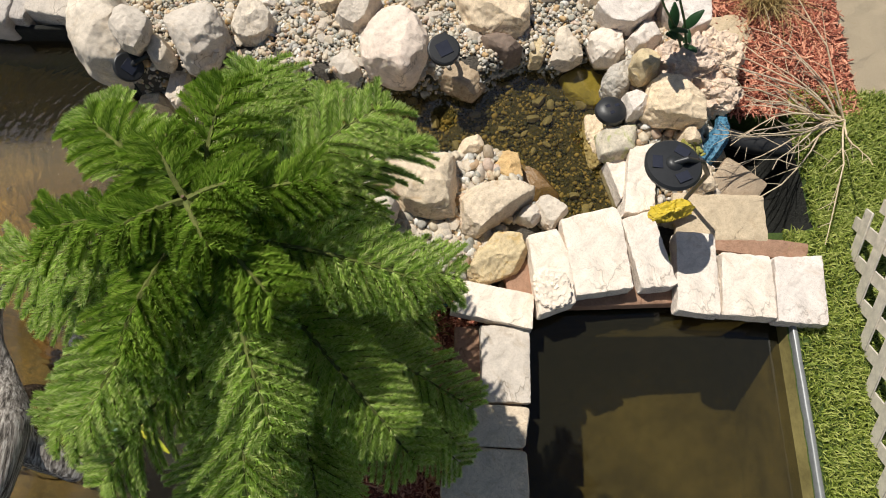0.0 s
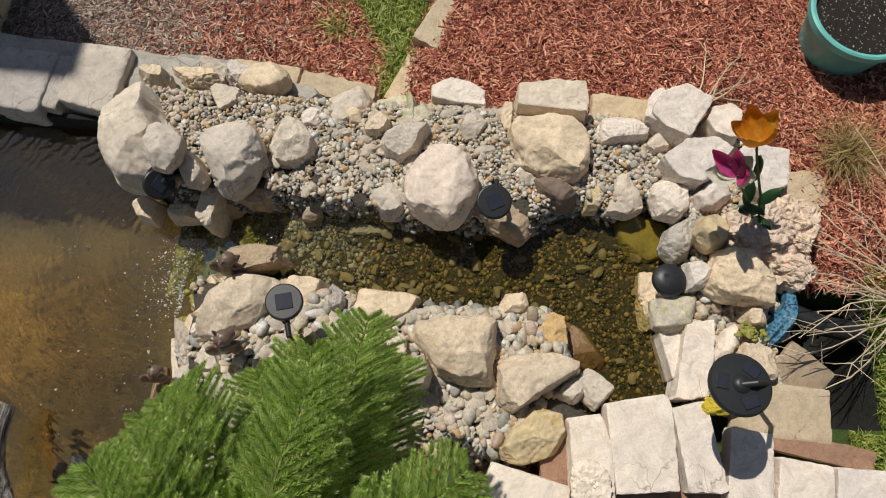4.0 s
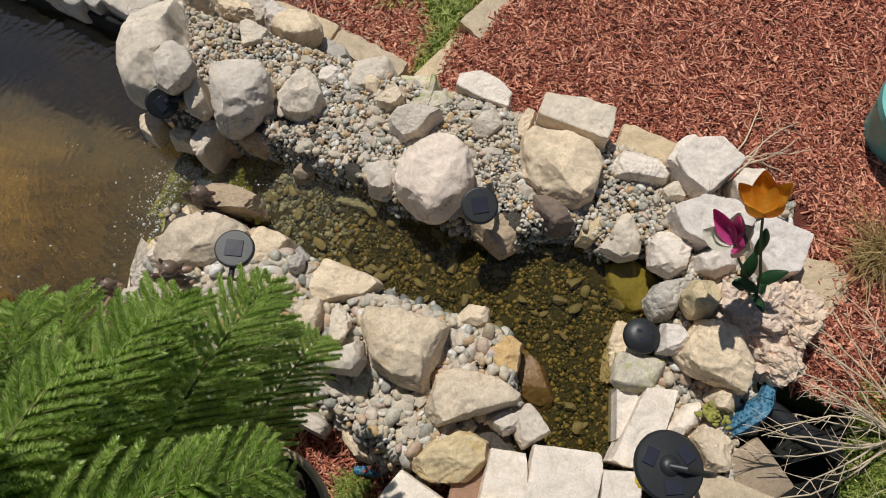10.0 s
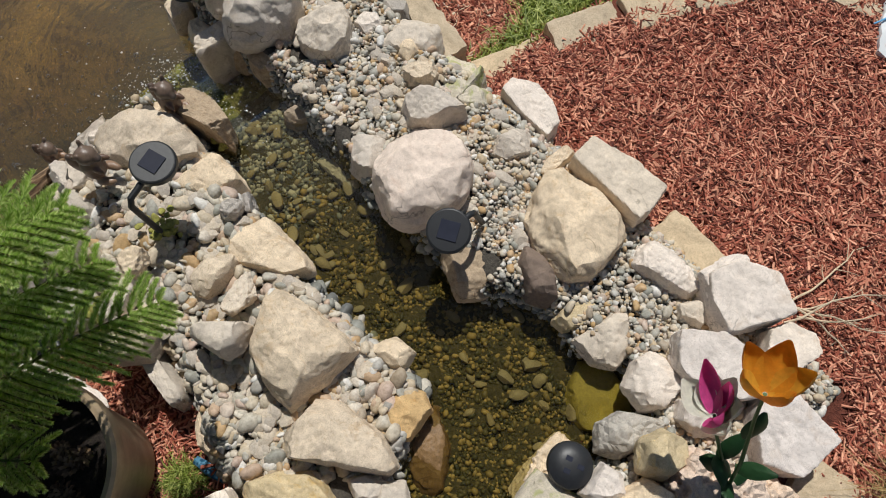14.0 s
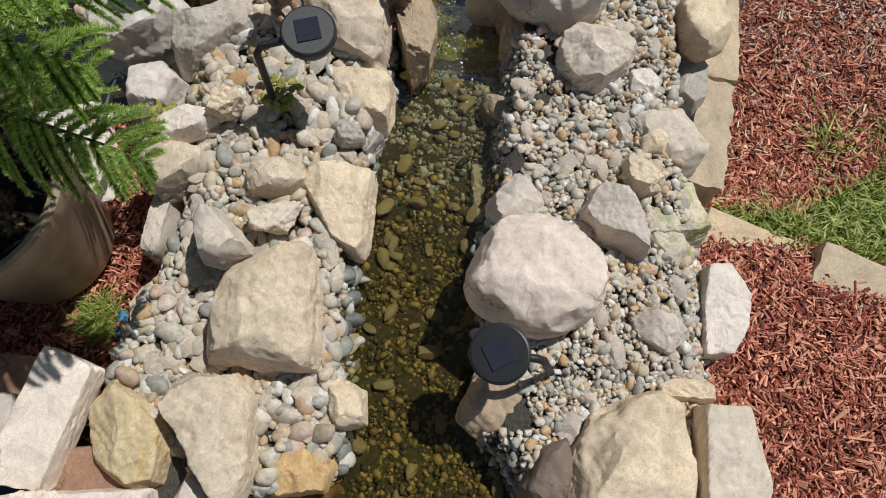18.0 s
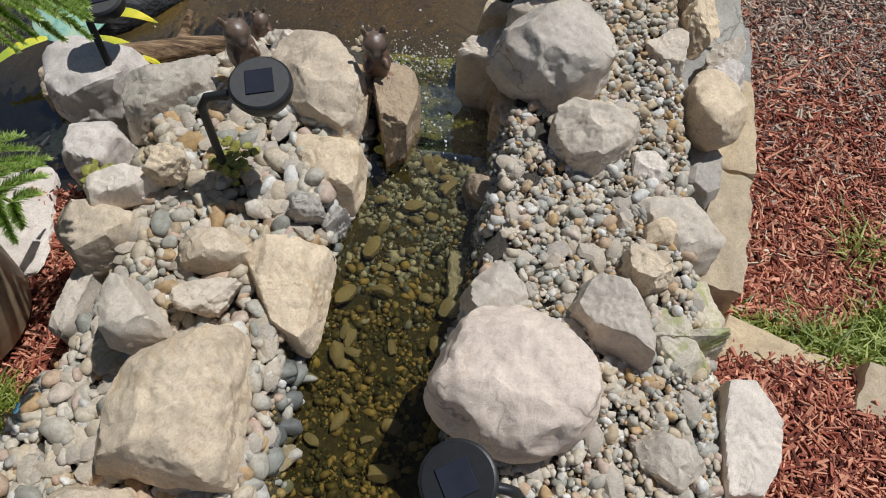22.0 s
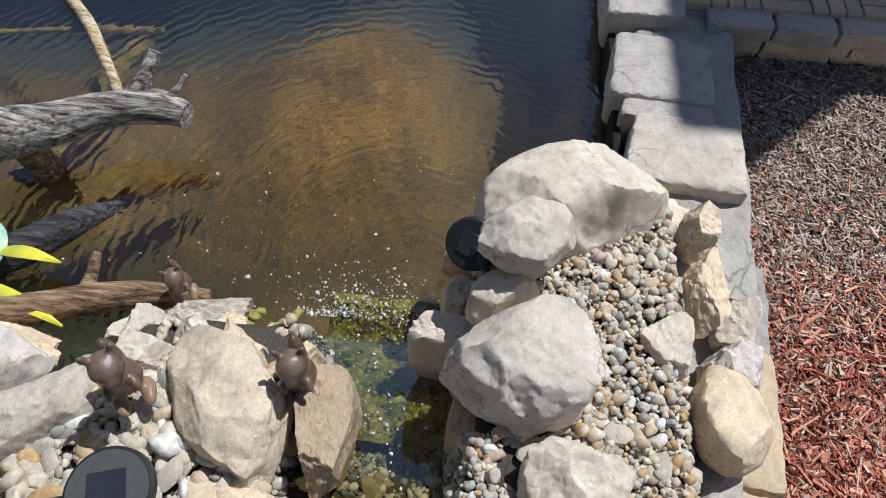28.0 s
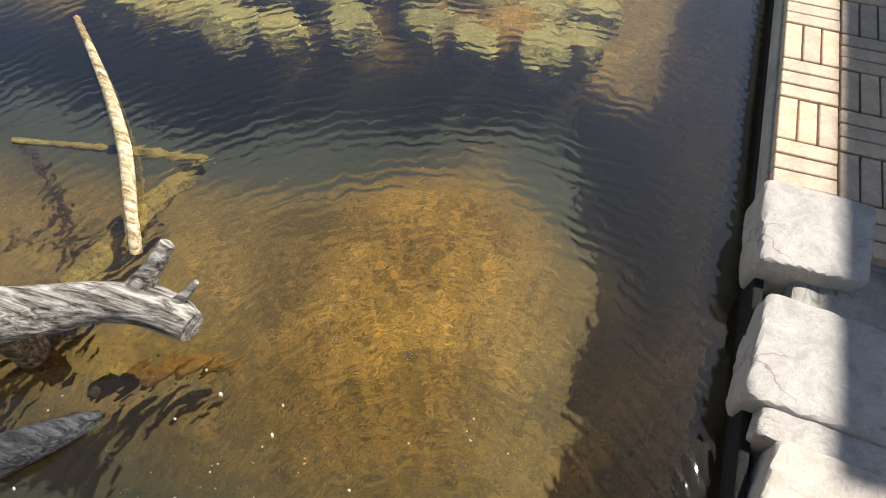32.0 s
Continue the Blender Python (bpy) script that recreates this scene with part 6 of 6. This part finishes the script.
FUR_M = Mat("painted_resin", 0.38, 0.0, 0.5)
fur_z = FUR_M.t.nodes.new("ShaderNodeSeparateXYZ")
FUR_M.link(FUR_M.co, fur_z.inputs[0])
fur_h = FUR_M.node("ShaderNodeMath")
fur_h.operation, fur_h.inputs[1].default_value = "MULTIPLY_ADD", 0.035
FUR_M.link(FUR_M.noise(30.0, 4, 0.6), fur_h.inputs[0])
FUR_M.link(fur_z.outputs["Z"], fur_h.inputs[2])
FUR_M.color(FUR_M.mix(0.5, FUR_M.ramp(fur_h.outputs[0], (0.0, (0.40, 0.28, 0.19)), (0.04, (0.30, 0.19, 0.12)), (0.06, (0.13, 0.075, 0.05)), (0.12, (0.15, 0.09, 0.06)), (0.14, (0.05, 0.04, 0.035)), (0.165, (0.16, 0.11, 0.08))), FUR_M.ramp(FUR_M.noise(60.0, 5, 0.7), (0.35, (0.5, 0.5, 0.5)), (0.6, (1.2, 1.2, 1.2))), "MULTIPLY")).bump(FUR_M.noise(120.0, 4, 0.6), 0.4, 0.003)
FUR = FUR_M.m
SQUIRREL = (((0, 0, 0.060), (0.036, 0.034, 0.060), (10, 0, 0)), ((0, -0.014, 0.132), (0.030, 0.032, 0.028), (0, 0, 0)), ((0, -0.042, 0.125), (0.013, 0.016, 0.011), (0, 0, 0)),
            ((-0.023, -0.002, 0.160), (0.008, 0.006, 0.016), (0, -14, 0)), ((0.023, -0.002, 0.160), (0.008, 0.006, 0.016), (0, 14, 0)),
            ((-0.022, -0.034, 0.082), (0.009, 0.018, 0.010), (30, 0, -16)), ((0.022, -0.034, 0.082), (0.009, 0.018, 0.010), (30, 0, 16)),
            ((-0.026, -0.026, 0.013), (0.014, 0.030, 0.013), (0, 0, 10)), ((0.026, -0.026, 0.013), (0.014, 0.030, 0.013), (0, 0, -10)), ((0, 0.042, 0.058), (0.018, 0.020, 0.058), (-12, 0, 0)))
figure("squirrel_figurine", pose(-1.105, 1.185, 0.285, 0, 0, 128) @ Matrix.Scale(1.25, 4), SQUIRREL, FUR, "brown glazed squirrel figure sitting on the gravel")
figure("squirrel_figurine", pose(-1.55, 1.05, -0.06, 10, 0, 120), SQUIRREL, FUR, "brown squirrel figure peeping over the pond lip")
figure("otter_figurine", pose(-1.185, 1.555, 0.21, 0, 0, 105) @ Matrix.Scale(1.22, 4), SQUIRREL, FUR, "dark brown otter figure sitting beside the stream")

SHELL = Mat("painted_shell", 0.35)
SHELL.color(SHELL.ramp(SHELL.noise(14.0, 4, 0.6, 1.0), (0.35, (0.16, 0.36, 0.26)), (0.5, (0.35, 0.58, 0.48)), (0.68, (0.60, 0.68, 0.42)))).bump(SHELL.voronoi(18.0), 0.3, 0.004)
YELLOW_LEAF = Mat("yellow_green_paint", 0.4)
YELLOW_LEAF.color(YELLOW_LEAF.ramp(YELLOW_LEAF.noise(10.0, 4), (0.35, (0.38, 0.50, 0.06)), (0.6, (0.78, 0.66, 0.05)))).bump(YELLOW_LEAF.noise(60.0), 0.2, 0.003)
pad = base("floating_ornament", "painted turquoise disc ornament with yellow leaf blades on the water", "ornament")
part("disc", lathe(bmesh.new(), ((0.10, -0.01), (0.145, 0.0), (0.148, 0.006), (0.10, 0.022), (0.02, 0.030)), 40, pose(-1.62, 0.26, -0.10, 0, 0, 0)), SHELL.m, pad)
for (ax, ay), (bx_, by_) in (((-1.52, 0.38), (-1.40, 0.70)), ((-1.64, 0.38), (-1.62, 0.60)), ((-1.50, 0.22), (-1.30, 0.05))):
    bm = bmesh.new()
    d = Vector((bx_ - ax, by_ - ay, 0))
    s = Vector((-d.y, d.x, 0)).normalized()
    rows_ = []
    for k in range(9):
        u = k / 8
        c = Vector((ax, ay, -0.10)) + d * u + Vector((0, 0, 0.03 * math.sin(3.14 * u)))
        wd = 0.022 * math.sin(math.pi * (0.15 + 0.83 * u)) + 0.002
        rows_.append([bm.verts.new(c - s * wd), bm.verts.new(c + Vector((0, 0, 0.006))), bm.verts.new(c + s * wd), bm.verts.new(c - Vector((0, 0, 0.004)))])
    for p, q in zip(rows_, rows_[1:]):
        for k in range(4):
            bm.faces.new((p[k], p[(k + 1) % 4], q[(k + 1) % 4], q[k]))
    bm.faces.new(rows_[0])
    bm.faces.new(rows_[-1][::-1])
    part("leaf_blade", bm, YELLOW_LEAF.m, pad, "yellow-green painted leaf blade")


# ---- driftwood ----
def wood_material(name, a, b, c):
    m = Mat(name, 0.85)
    g = m.noise(4.5, 8, 0.65, 0.45, (14.0, 1.1, 14.0))
    m.color(m.ramp(g, (0.36, a), (0.48, b), (0.64, c)))
    m.bump(g, 0.9, 0.012)
    return m.m


GREY_WOOD = wood_material("grey_driftwood", (0.03, 0.025, 0.02), (0.20, 0.175, 0.15), (0.58, 0.54, 0.48))
BROWN_WOOD = wood_material("brown_driftwood", (0.05, 0.03, 0.018), (0.18, 0.11, 0.06), (0.40, 0.28, 0.17))
PALE_WOOD = wood_material("pale_driftwood", (0.16, 0.10, 0.04), (0.52, 0.40, 0.22), (0.74, 0.66, 0.52))
RUST_WOOD = wood_material("rusty_sunken_wood", (0.05, 0.025, 0.006), (0.11, 0.06, 0.013), (0.17, 0.095, 0.024))
SUNK_WOOD = wood_material("sunken_wood", (0.06, 0.045, 0.012), (0.17, 0.14, 0.05), (0.26, 0.21, 0.08))


def limb(name, pts, radii, material, parent=None, label="", seed=0, sides=18, rough=0.16):
    """A gnarled limb: a spline-smoothed tube with grooves."""
    fine, rr = [], []
    n = len(pts)
    for i in range(n - 1):
        p0, p1, p2, p3 = (Vector(pts[max(0, min(n - 1, i + k))]) for k in (-1, 0, 1, 2))
        for k in range(8):
            u = k / 8
            fine.append(0.5 * (2 * p1 + (p2 - p0) * u + (2 * p0 - 5 * p1 + 4 * p2 - p3) * u * u + (3 * p1 - p0 - 3 * p2 + p3) * u ** 3))
            rr.append(radii[i] + (radii[i + 1] - radii[i]) * u)
    fine.append(Vector(pts[-1]))
    rr.append(radii[-1])
    bm = tube(bmesh.new(), [tuple(p) for p in fine], rr, sides)
    bm.verts.index_update()
    bm.normal_update()
    for v in bm.verts:
        i = min(v.index // sides, len(rr) - 1)
        a = (v.index % sides) / sides * 6.283
        v.co += v.normal * rr[i] * rough * (noise.noise(Vector((math.cos(a) * 2.5, math.sin(a) * 2.5, i * 0.12 + seed))) + 0.5 * noise.noise(Vector((math.cos(a) * 6, math.sin(a) * 6, i * 0.2 + seed))))
    return part(name, bm, material, parent, label, sharp=50)


log = base("driftwood_log", "weathered grey driftwood log with broken branches standing in the pond", "driftwood")
limb("trunk", ((-2.22, 0.86, -0.01), (-2.24, 0.74, 0.0), (-2.20, 0.55, 0.0), (-2.10, 0.34, -0.01), (-2.02, 0.15, 0.02), (-2.02, -0.08, 0.06), (-2.10, -0.34, 0.08)), (0.045, 0.064, 0.064, 0.082, 0.105, 0.095, 0.075), GREY_WOOD, log, seed=1)
limb("branch", ((-2.24, 0.66, 0.02), (-2.32, 0.70, 0.07), (-2.39, 0.735, 0.13)), (0.042, 0.030, 0.022), GREY_WOOD, log, seed=2)
limb("branch", ((-2.25, 0.78, 0.02), (-2.29, 0.83, 0.06), (-2.315, 0.86, 0.10)), (0.020, 0.014, 0.008), GREY_WOOD, log, seed=3, sides=10)
limb("root", ((-2.04, 0.14, 0.0), (-1.93, 0.06, -0.08), (-1.80, -0.02, -0.20), (-1.68, -0.08, -0.40)), (0.085, 0.075, 0.06, 0.045), GREY_WOOD, log, seed=4)
limb("root", ((-2.07, 0.28, -0.04), (-2.05, 0.32, -0.14), (-2.04, 0.34, -0.26), (-2.04, 0.35, -0.42)), (0.06, 0.055, 0.05, 0.04), BROWN_WOOD, log, seed=5)
limb("driftwood_branch", ((-2.47, 0.43, -0.21), (-2.53, 0.40, -0.165), (-2.64, 0.32, -0.15), (-2.83, 0.18, -0.15), (-3.04, -0.02, -0.16), (-3.25, -0.25, -0.18), (-3.48, -0.52, -0.26)), (0.021, 0.021, 0.024, 0.026, 0.024, 0.018, 0.014), PALE_WOOD, None, seed=6, sides=14)
tagged(bpy.data.objects["driftwood_branch"], "pale bare branch lying half out of the pond water", "driftwood")
lip = base("driftwood_piece", "brown split driftwood lying along the pond lip", "driftwood")
limb("trunk", ((-1.42, 0.46, -0.10), (-1.48, 0.66, -0.11), (-1.54, 0.86, -0.12), (-1.57, 1.10, -0.15)), (0.045, 0.050, 0.045, 0.03), BROWN_WOOD, lip, seed=7)
limb("branch", ((-1.53, 0.72, -0.10), (-1.58, 0.73, -0.08), (-1.63, 0.75, -0.03)), (0.026, 0.020, 0.013), BROWN_WOOD, lip, seed=8, sides=12)
limb("sunken_log", ((-2.05, 0.18, -0.30), (-2.34, 0.24, -0.34), (-2.64, 0.27, -0.37), (-2.96, 0.34, -0.44)), (0.055, 0.06, 0.05, 0.04), SUNK_WOOD, None, seed=9)
tagged(bpy.data.objects["sunken_log"], "olive algae-coated log lying under the pond water", "driftwood")
limb("sunken_branch", ((-2.76, -0.28, -0.185), (-2.84, 0.0, -0.23), (-2.90, 0.18, -0.28), (-2.98, 0.42, -0.36)), (0.014, 0.018, 0.026, 0.012), SUNK_WOOD, None, seed=10, sides=10)
tagged(bpy.data.objects["sunken_branch"], "thin branch lying under the pond water", "driftwood")
limb("sunken_log", ((-2.02, 0.46, -0.46), (-2.14, 0.58, -0.52), (-2.24, 0.70, -0.56), (-2.30, 0.84, -0.62)), (0.03, 0.045, 0.04, 0.02), RUST_WOOD, None, seed=11)
tagged(bpy.data.objects["sunken_log.001"], "brown waterlogged wood under the pond surface", "driftwood")


WET_WOOD = wood_material("wet_black_wood", (0.012, 0.012, 0.013), (0.04, 0.04, 0.042), (0.10, 0.10, 0.105))
limb("driftwood_stump", ((-1.60, 0.20, -0.21), (-1.70, 0.40, -0.175), (-1.82, 0.54, -0.165), (-1.94, 0.64, -0.21)), (0.075, 0.065, 0.05, 0.02), WET_WOOD, None, seed=12)
tagged(bpy.data.objects["driftwood_stump"], "wet black driftwood limb lying at the water surface", "driftwood")


# ---- tulip ornaments ----
def petal(bm, m, length, width, cup):
    rows_ = []
    for i in range(9):
        u = i / 8
        w = width * math.sin(math.pi * (0.10 + 0.86 * u ** 0.9)) + 0.002
        line = []
        for j in range(7):
            s = (j - 3) / 3
            line.append(bm.verts.new(m @ Vector((s * w * 0.5, cup * (s * s * 0.35 * w - math.sin(2.2 * u) * 0.30 * length), u * length))))
        rows_.append(line)
    for p, q in zip(rows_, rows_[1:]):
        for k in range(6):
            bm.faces.new((p[k], p[k + 1], q[k + 1], q[k]))


def leaf_mesh(m, length, width):
    bm = bmesh.new()
    petal(bm, m, length, width, 0.5)
    bmesh.ops.solidify(bm, geom=list(bm.faces), thickness=0.0016)
    return bm


def tulip(foot, head, colour, leaves, petals, label, size=0.085, spread=16, broad=0.72, tall=0, lean=None):
    th = base("tulip_ornament", label, "ornament", group="tulip ornaments")
    f, h = Vector(foot), Vector(head)
    part("stem", tube(bmesh.new(), [tuple(f), tuple(f.lerp(h, 0.4) + Vector((0.0, 0.0, 0.03))), tuple(f.lerp(h, 0.8)), tuple(h)], [0.006, 0.006, 0.005, 0.005], 10), STEM, th)
    d = Vector(lean).normalized() if lean else (h - f).normalized()
    up = Matrix.Translation(h) @ d.to_track_quat("Z", "Y").to_matrix().to_4x4()
    for k in range(petals):
        bm = bmesh.new()
        grown = 1.3 if k < tall else 1.0
        petal(bm, up @ pose(0, 0, 0, 0, 0, (150 + 62 * k if k < tall else 360 * k / petals + 15)) @ pose(0, -0.006, 0, spread * (0.55 if k < tall else 1.0), 0, 0), size * grown, size * broad * (0.75 if k < tall else 1.0), 1.0)
        bmesh.ops.solidify(bm, geom=list(bm.faces), thickness=0.0018)
        part("petal", bm, colour[k % len(colour)], th)
    for u, a, tilt, ln in leaves:
        part("leaf", leaf_mesh(Matrix.Translation(f.lerp(h, u)) @ pose(0, 0, 0, 0, 0, a) @ pose(0, 0, 0, -tilt, 0, 0), ln, ln * 0.42), LEAF, th)
    return th


STEM = plain("green_stem", (0.05, 0.11, 0.03), 0.5)
LEAF = plain("dark_green_leaf", (0.035, 0.10, 0.035), 0.4)
ORANGE = plain("orange_paint", (0.80, 0.36, 0.03), 0.4)
ORANGE2 = plain("yellow_orange_paint", (0.82, 0.45, 0.05), 0.4)
MAGENTA = plain("magenta_paint", (0.78, 0.10, 0.36), 0.4)
CREAM = plain("cream_paint", (0.82, 0.80, 0.70), 0.4)
tulip((1.24, 1.94, 0.30), (0.975, 2.06, 0.90), (ORANGE, ORANGE2), ((0.25, 100, 60, 0.13), (0.35, -60, 55, 0.12), (0.62, 40, 35, 0.14), (0.2, 200, 70, 0.10), (0.15, -10, 75, 0.09)), 5, "orange painted metal tulip on a green stem", 0.15, 18, 0.62)
tulip((1.22, 1.96, 0.30), (0.945, 1.965, 0.79), (MAGENTA, MAGENTA, MAGENTA, CREAM, CREAM, CREAM, CREAM, CREAM), ((0.35, 120, 55, 0.12), (0.45, 10, 50, 0.13), (0.5, 210, 60, 0.11)), 8, "magenta and cream painted tulip with dark green leaves", 0.115, 46, 0.80, 3, (-0.26, -0.06, 0.20))

# ---- bare twigs ----
DRY_TWIG = rock_material("dry_twig", (0.66, 0.55, 0.40), (0.46, 0.36, 0.24))


def shrub(name, foot, count, reach, rise, heading, spread, seed, label):
    r = random.Random(seed)
    th = base(name, label, "shrub")
    for k in range(count):
        a = radians(heading + r.uniform(-spread, spread))
        ln = reach * r.uniform(0.6, 1.1)
        p = Vector(foot) + Vector((r.uniform(-0.04, 0.04), r.uniform(-0.04, 0.04), 0))
        pts = [p.copy()]
        d = Vector((math.cos(a), math.sin(a), rise * r.uniform(0.5, 1.5))).normalized()
        for s in range(7):
            d = (d + Vector((r.uniform(-0.25, 0.25), r.uniform(-0.25, 0.25), r.uniform(-0.22, 0.12)))).normalized()
            p = p + d * ln / 7
            pts.append(p.copy())
        bm = tube(bmesh.new(), [tuple(q) for q in pts], [0.0045 * (1 - 0.8 * i / 7) + 0.0008 for i in range(8)], 6)
        for i in range(2, 7):
            for _ in range(r.choice((1, 1, 2))):
                q = pts[i]
                e = (d + Vector((r.uniform(-0.9, 0.9), r.uniform(-0.9, 0.9), r.uniform(-0.5, 0.5)))).normalized()
                l2 = ln * r.uniform(0.08, 0.26)
                tube(bm, [tuple(q), tuple(q + e * l2 * 0.5 + Vector((0, 0, r.uniform(-0.01, 0.01)))), tuple(q + e * l2)], [0.002, 0.0015, 0.0006], 5)
        part("twig", bm, DRY_TWIG, th)
    return th


shrub("bare_shrub", (2.02, 1.66, 0.18), 22, 0.85, 0.50, 170, 75, 31, "leafless pale shrub with thin spreading twigs")
shrub("bare_twigs", (1.06, 2.68, 0.12), 6, 0.42, 0.35, 70, 60, 32, "dry branching twigs sticking out of the mulch")

clip = base("black_clip", "small black plastic clip lying on the pale slab beside the pot", "clip")
part("body", tube(bmesh.new(), [(-0.74, 0.70, 0.305), (-0.68, 0.70, 0.31), (-0.63, 0.69, 0.31)], [0.012, 0.015, 0.009], 10), BLACK, clip)
part("tip", tube(bmesh.new(), [(-0.75, 0.70, 0.305), (-0.79, 0.705, 0.300)], [0.007, 0.004], 8), BLACK, clip)

# ---- tube, hose, fence and odds ----
BLUE = Mat("blue_net", 0.5)
BLUE.color(BLUE.ramp(BLUE.voronoi(70.0, "F1"), (0.25, (0.015, 0.07, 0.13)), (0.6, (0.08, 0.22, 0.33)))).bump(BLUE.voronoi(70.0, "F1"), 0.8, 0.006)
limb("blue_tube", ((1.30, 1.44, 0.17), (1.34, 1.50, 0.21), (1.39, 1.58, 0.22), (1.42, 1.68, 0.19)), (0.030, 0.048, 0.045, 0.030), BLUE.m, None, seed=14, rough=0.35)
tagged(bpy.data.objects["blue_tube"], "blue netted filter bag tucked behind the rocks", "filter bag")
limb("blue_tube", ((-0.12, 0.72, -0.02), (-0.06, 0.74, 0.0), (0.02, 0.76, -0.01)), (0.016, 0.022, 0.016), BLUE.m, None, seed=15, rough=0.2)
tagged(bpy.data.objects["blue_tube.001"], "crumpled blue netting at the foot of the coping", "filter bag")
limb("drain_pipe", ((1.44, 1.60, 0.14), (1.58, 1.55, 0.15), (1.75, 1.53, 0.15)), (0.05, 0.05, 0.05), BLACK, None, seed=16, rough=0.02)
tagged(bpy.data.objects["drain_pipe"], "black plastic pipe running into the turf", "pipe")

FENCE = plain("weathered_white_wood", (0.62, 0.56, 0.47), 0.75, grain=25.0, depth=0.22)
fence = base("lattice_fence", "weathered whitish wooden lattice panel on the turf", "fence")
f0, f1, ftop, fbot = Vector((1.80, -0.75, 0)), Vector((1.95, 1.10, 0)), 0.62, 0.20
along_f = (f1 - f0).normalized()
flen, fh = (f1 - f0).length, ftop - fbot
normal_f = Vector((along_f.y, -along_f.x, 0))
for lay, slope in ((0, 1), (1, -1)):
    s0 = -fh
    while s0 < flen:
        a0, a1 = max(0.0, s0), min(flen, s0 + fh)
        if a1 - a0 > 0.03:
            za, zb = (a0 - s0), (a1 - s0)
            if slope < 0:
                za, zb = fh - za, fh - zb
            p = f0 + along_f * a0 + Vector((0, 0, fbot + za)) + normal_f * (0.012 * lay)
            q = f0 + along_f * a1 + Vector((0, 0, fbot + zb)) + normal_f * (0.012 * lay)
            mid_p, d = (p + q) / 2, q - p
            bm = bmesh.new()
            bmesh.ops.create_cube(bm, size=1)
            bmesh.ops.scale(bm, verts=bm.verts, vec=(0.010, 0.062, d.length))
            bmesh.ops.bevel(bm, geom=list(bm.edges), offset=0.002, segments=1, affect="EDGES")
            u = d.normalized()
            side_f = u.cross(normal_f)
            bm.transform(Matrix((normal_f, side_f, u)).transposed().to_4x4())
            ob = part("slat", bm, FENCE, fence)
            ob.location = mid_p
        s0 += 0.21
WHITE_SHEET = plain("white_board", (0.72, 0.74, 0.74), 0.5, grain=8.0, depth=0.05)
board = slab_box("white_sack", 0.78, 4.20, 0.10, 0.50, 0.42, 0.10, 25, WHITE_SHEET, "folded white plastic sack lying on the edging", "sack", seed=95, jag=0.02)
line_bm = tube(bmesh.new(), [(0.55, 4.02, 0.104), (0.60, 4.16, 0.106), (0.70, 4.22, 0.106), (0.74, 4.12, 0.106)], 0.004, 6)
stripe = part("printed_line", line_bm, plain("blue_print", (0.15, 0.45, 0.75), 0.5))
stripe.parent = board
stripe.matrix_parent_inverse = board.matrix_basis.inverted()

# ---- unseen wall added beyond the pavers to keep the sun off the pond wall ----
slab_box("wall_north", -7.72, 5.27, 6.0, 6.0, 0.3, 6.3, 0, plain("shade_wall_render", (0.55, 0.50, 0.42), 0.9, grain=30.0), "plain wall added out of view to shade the pond wall", "wall", seed=99, jag=0.003, kind="structure")
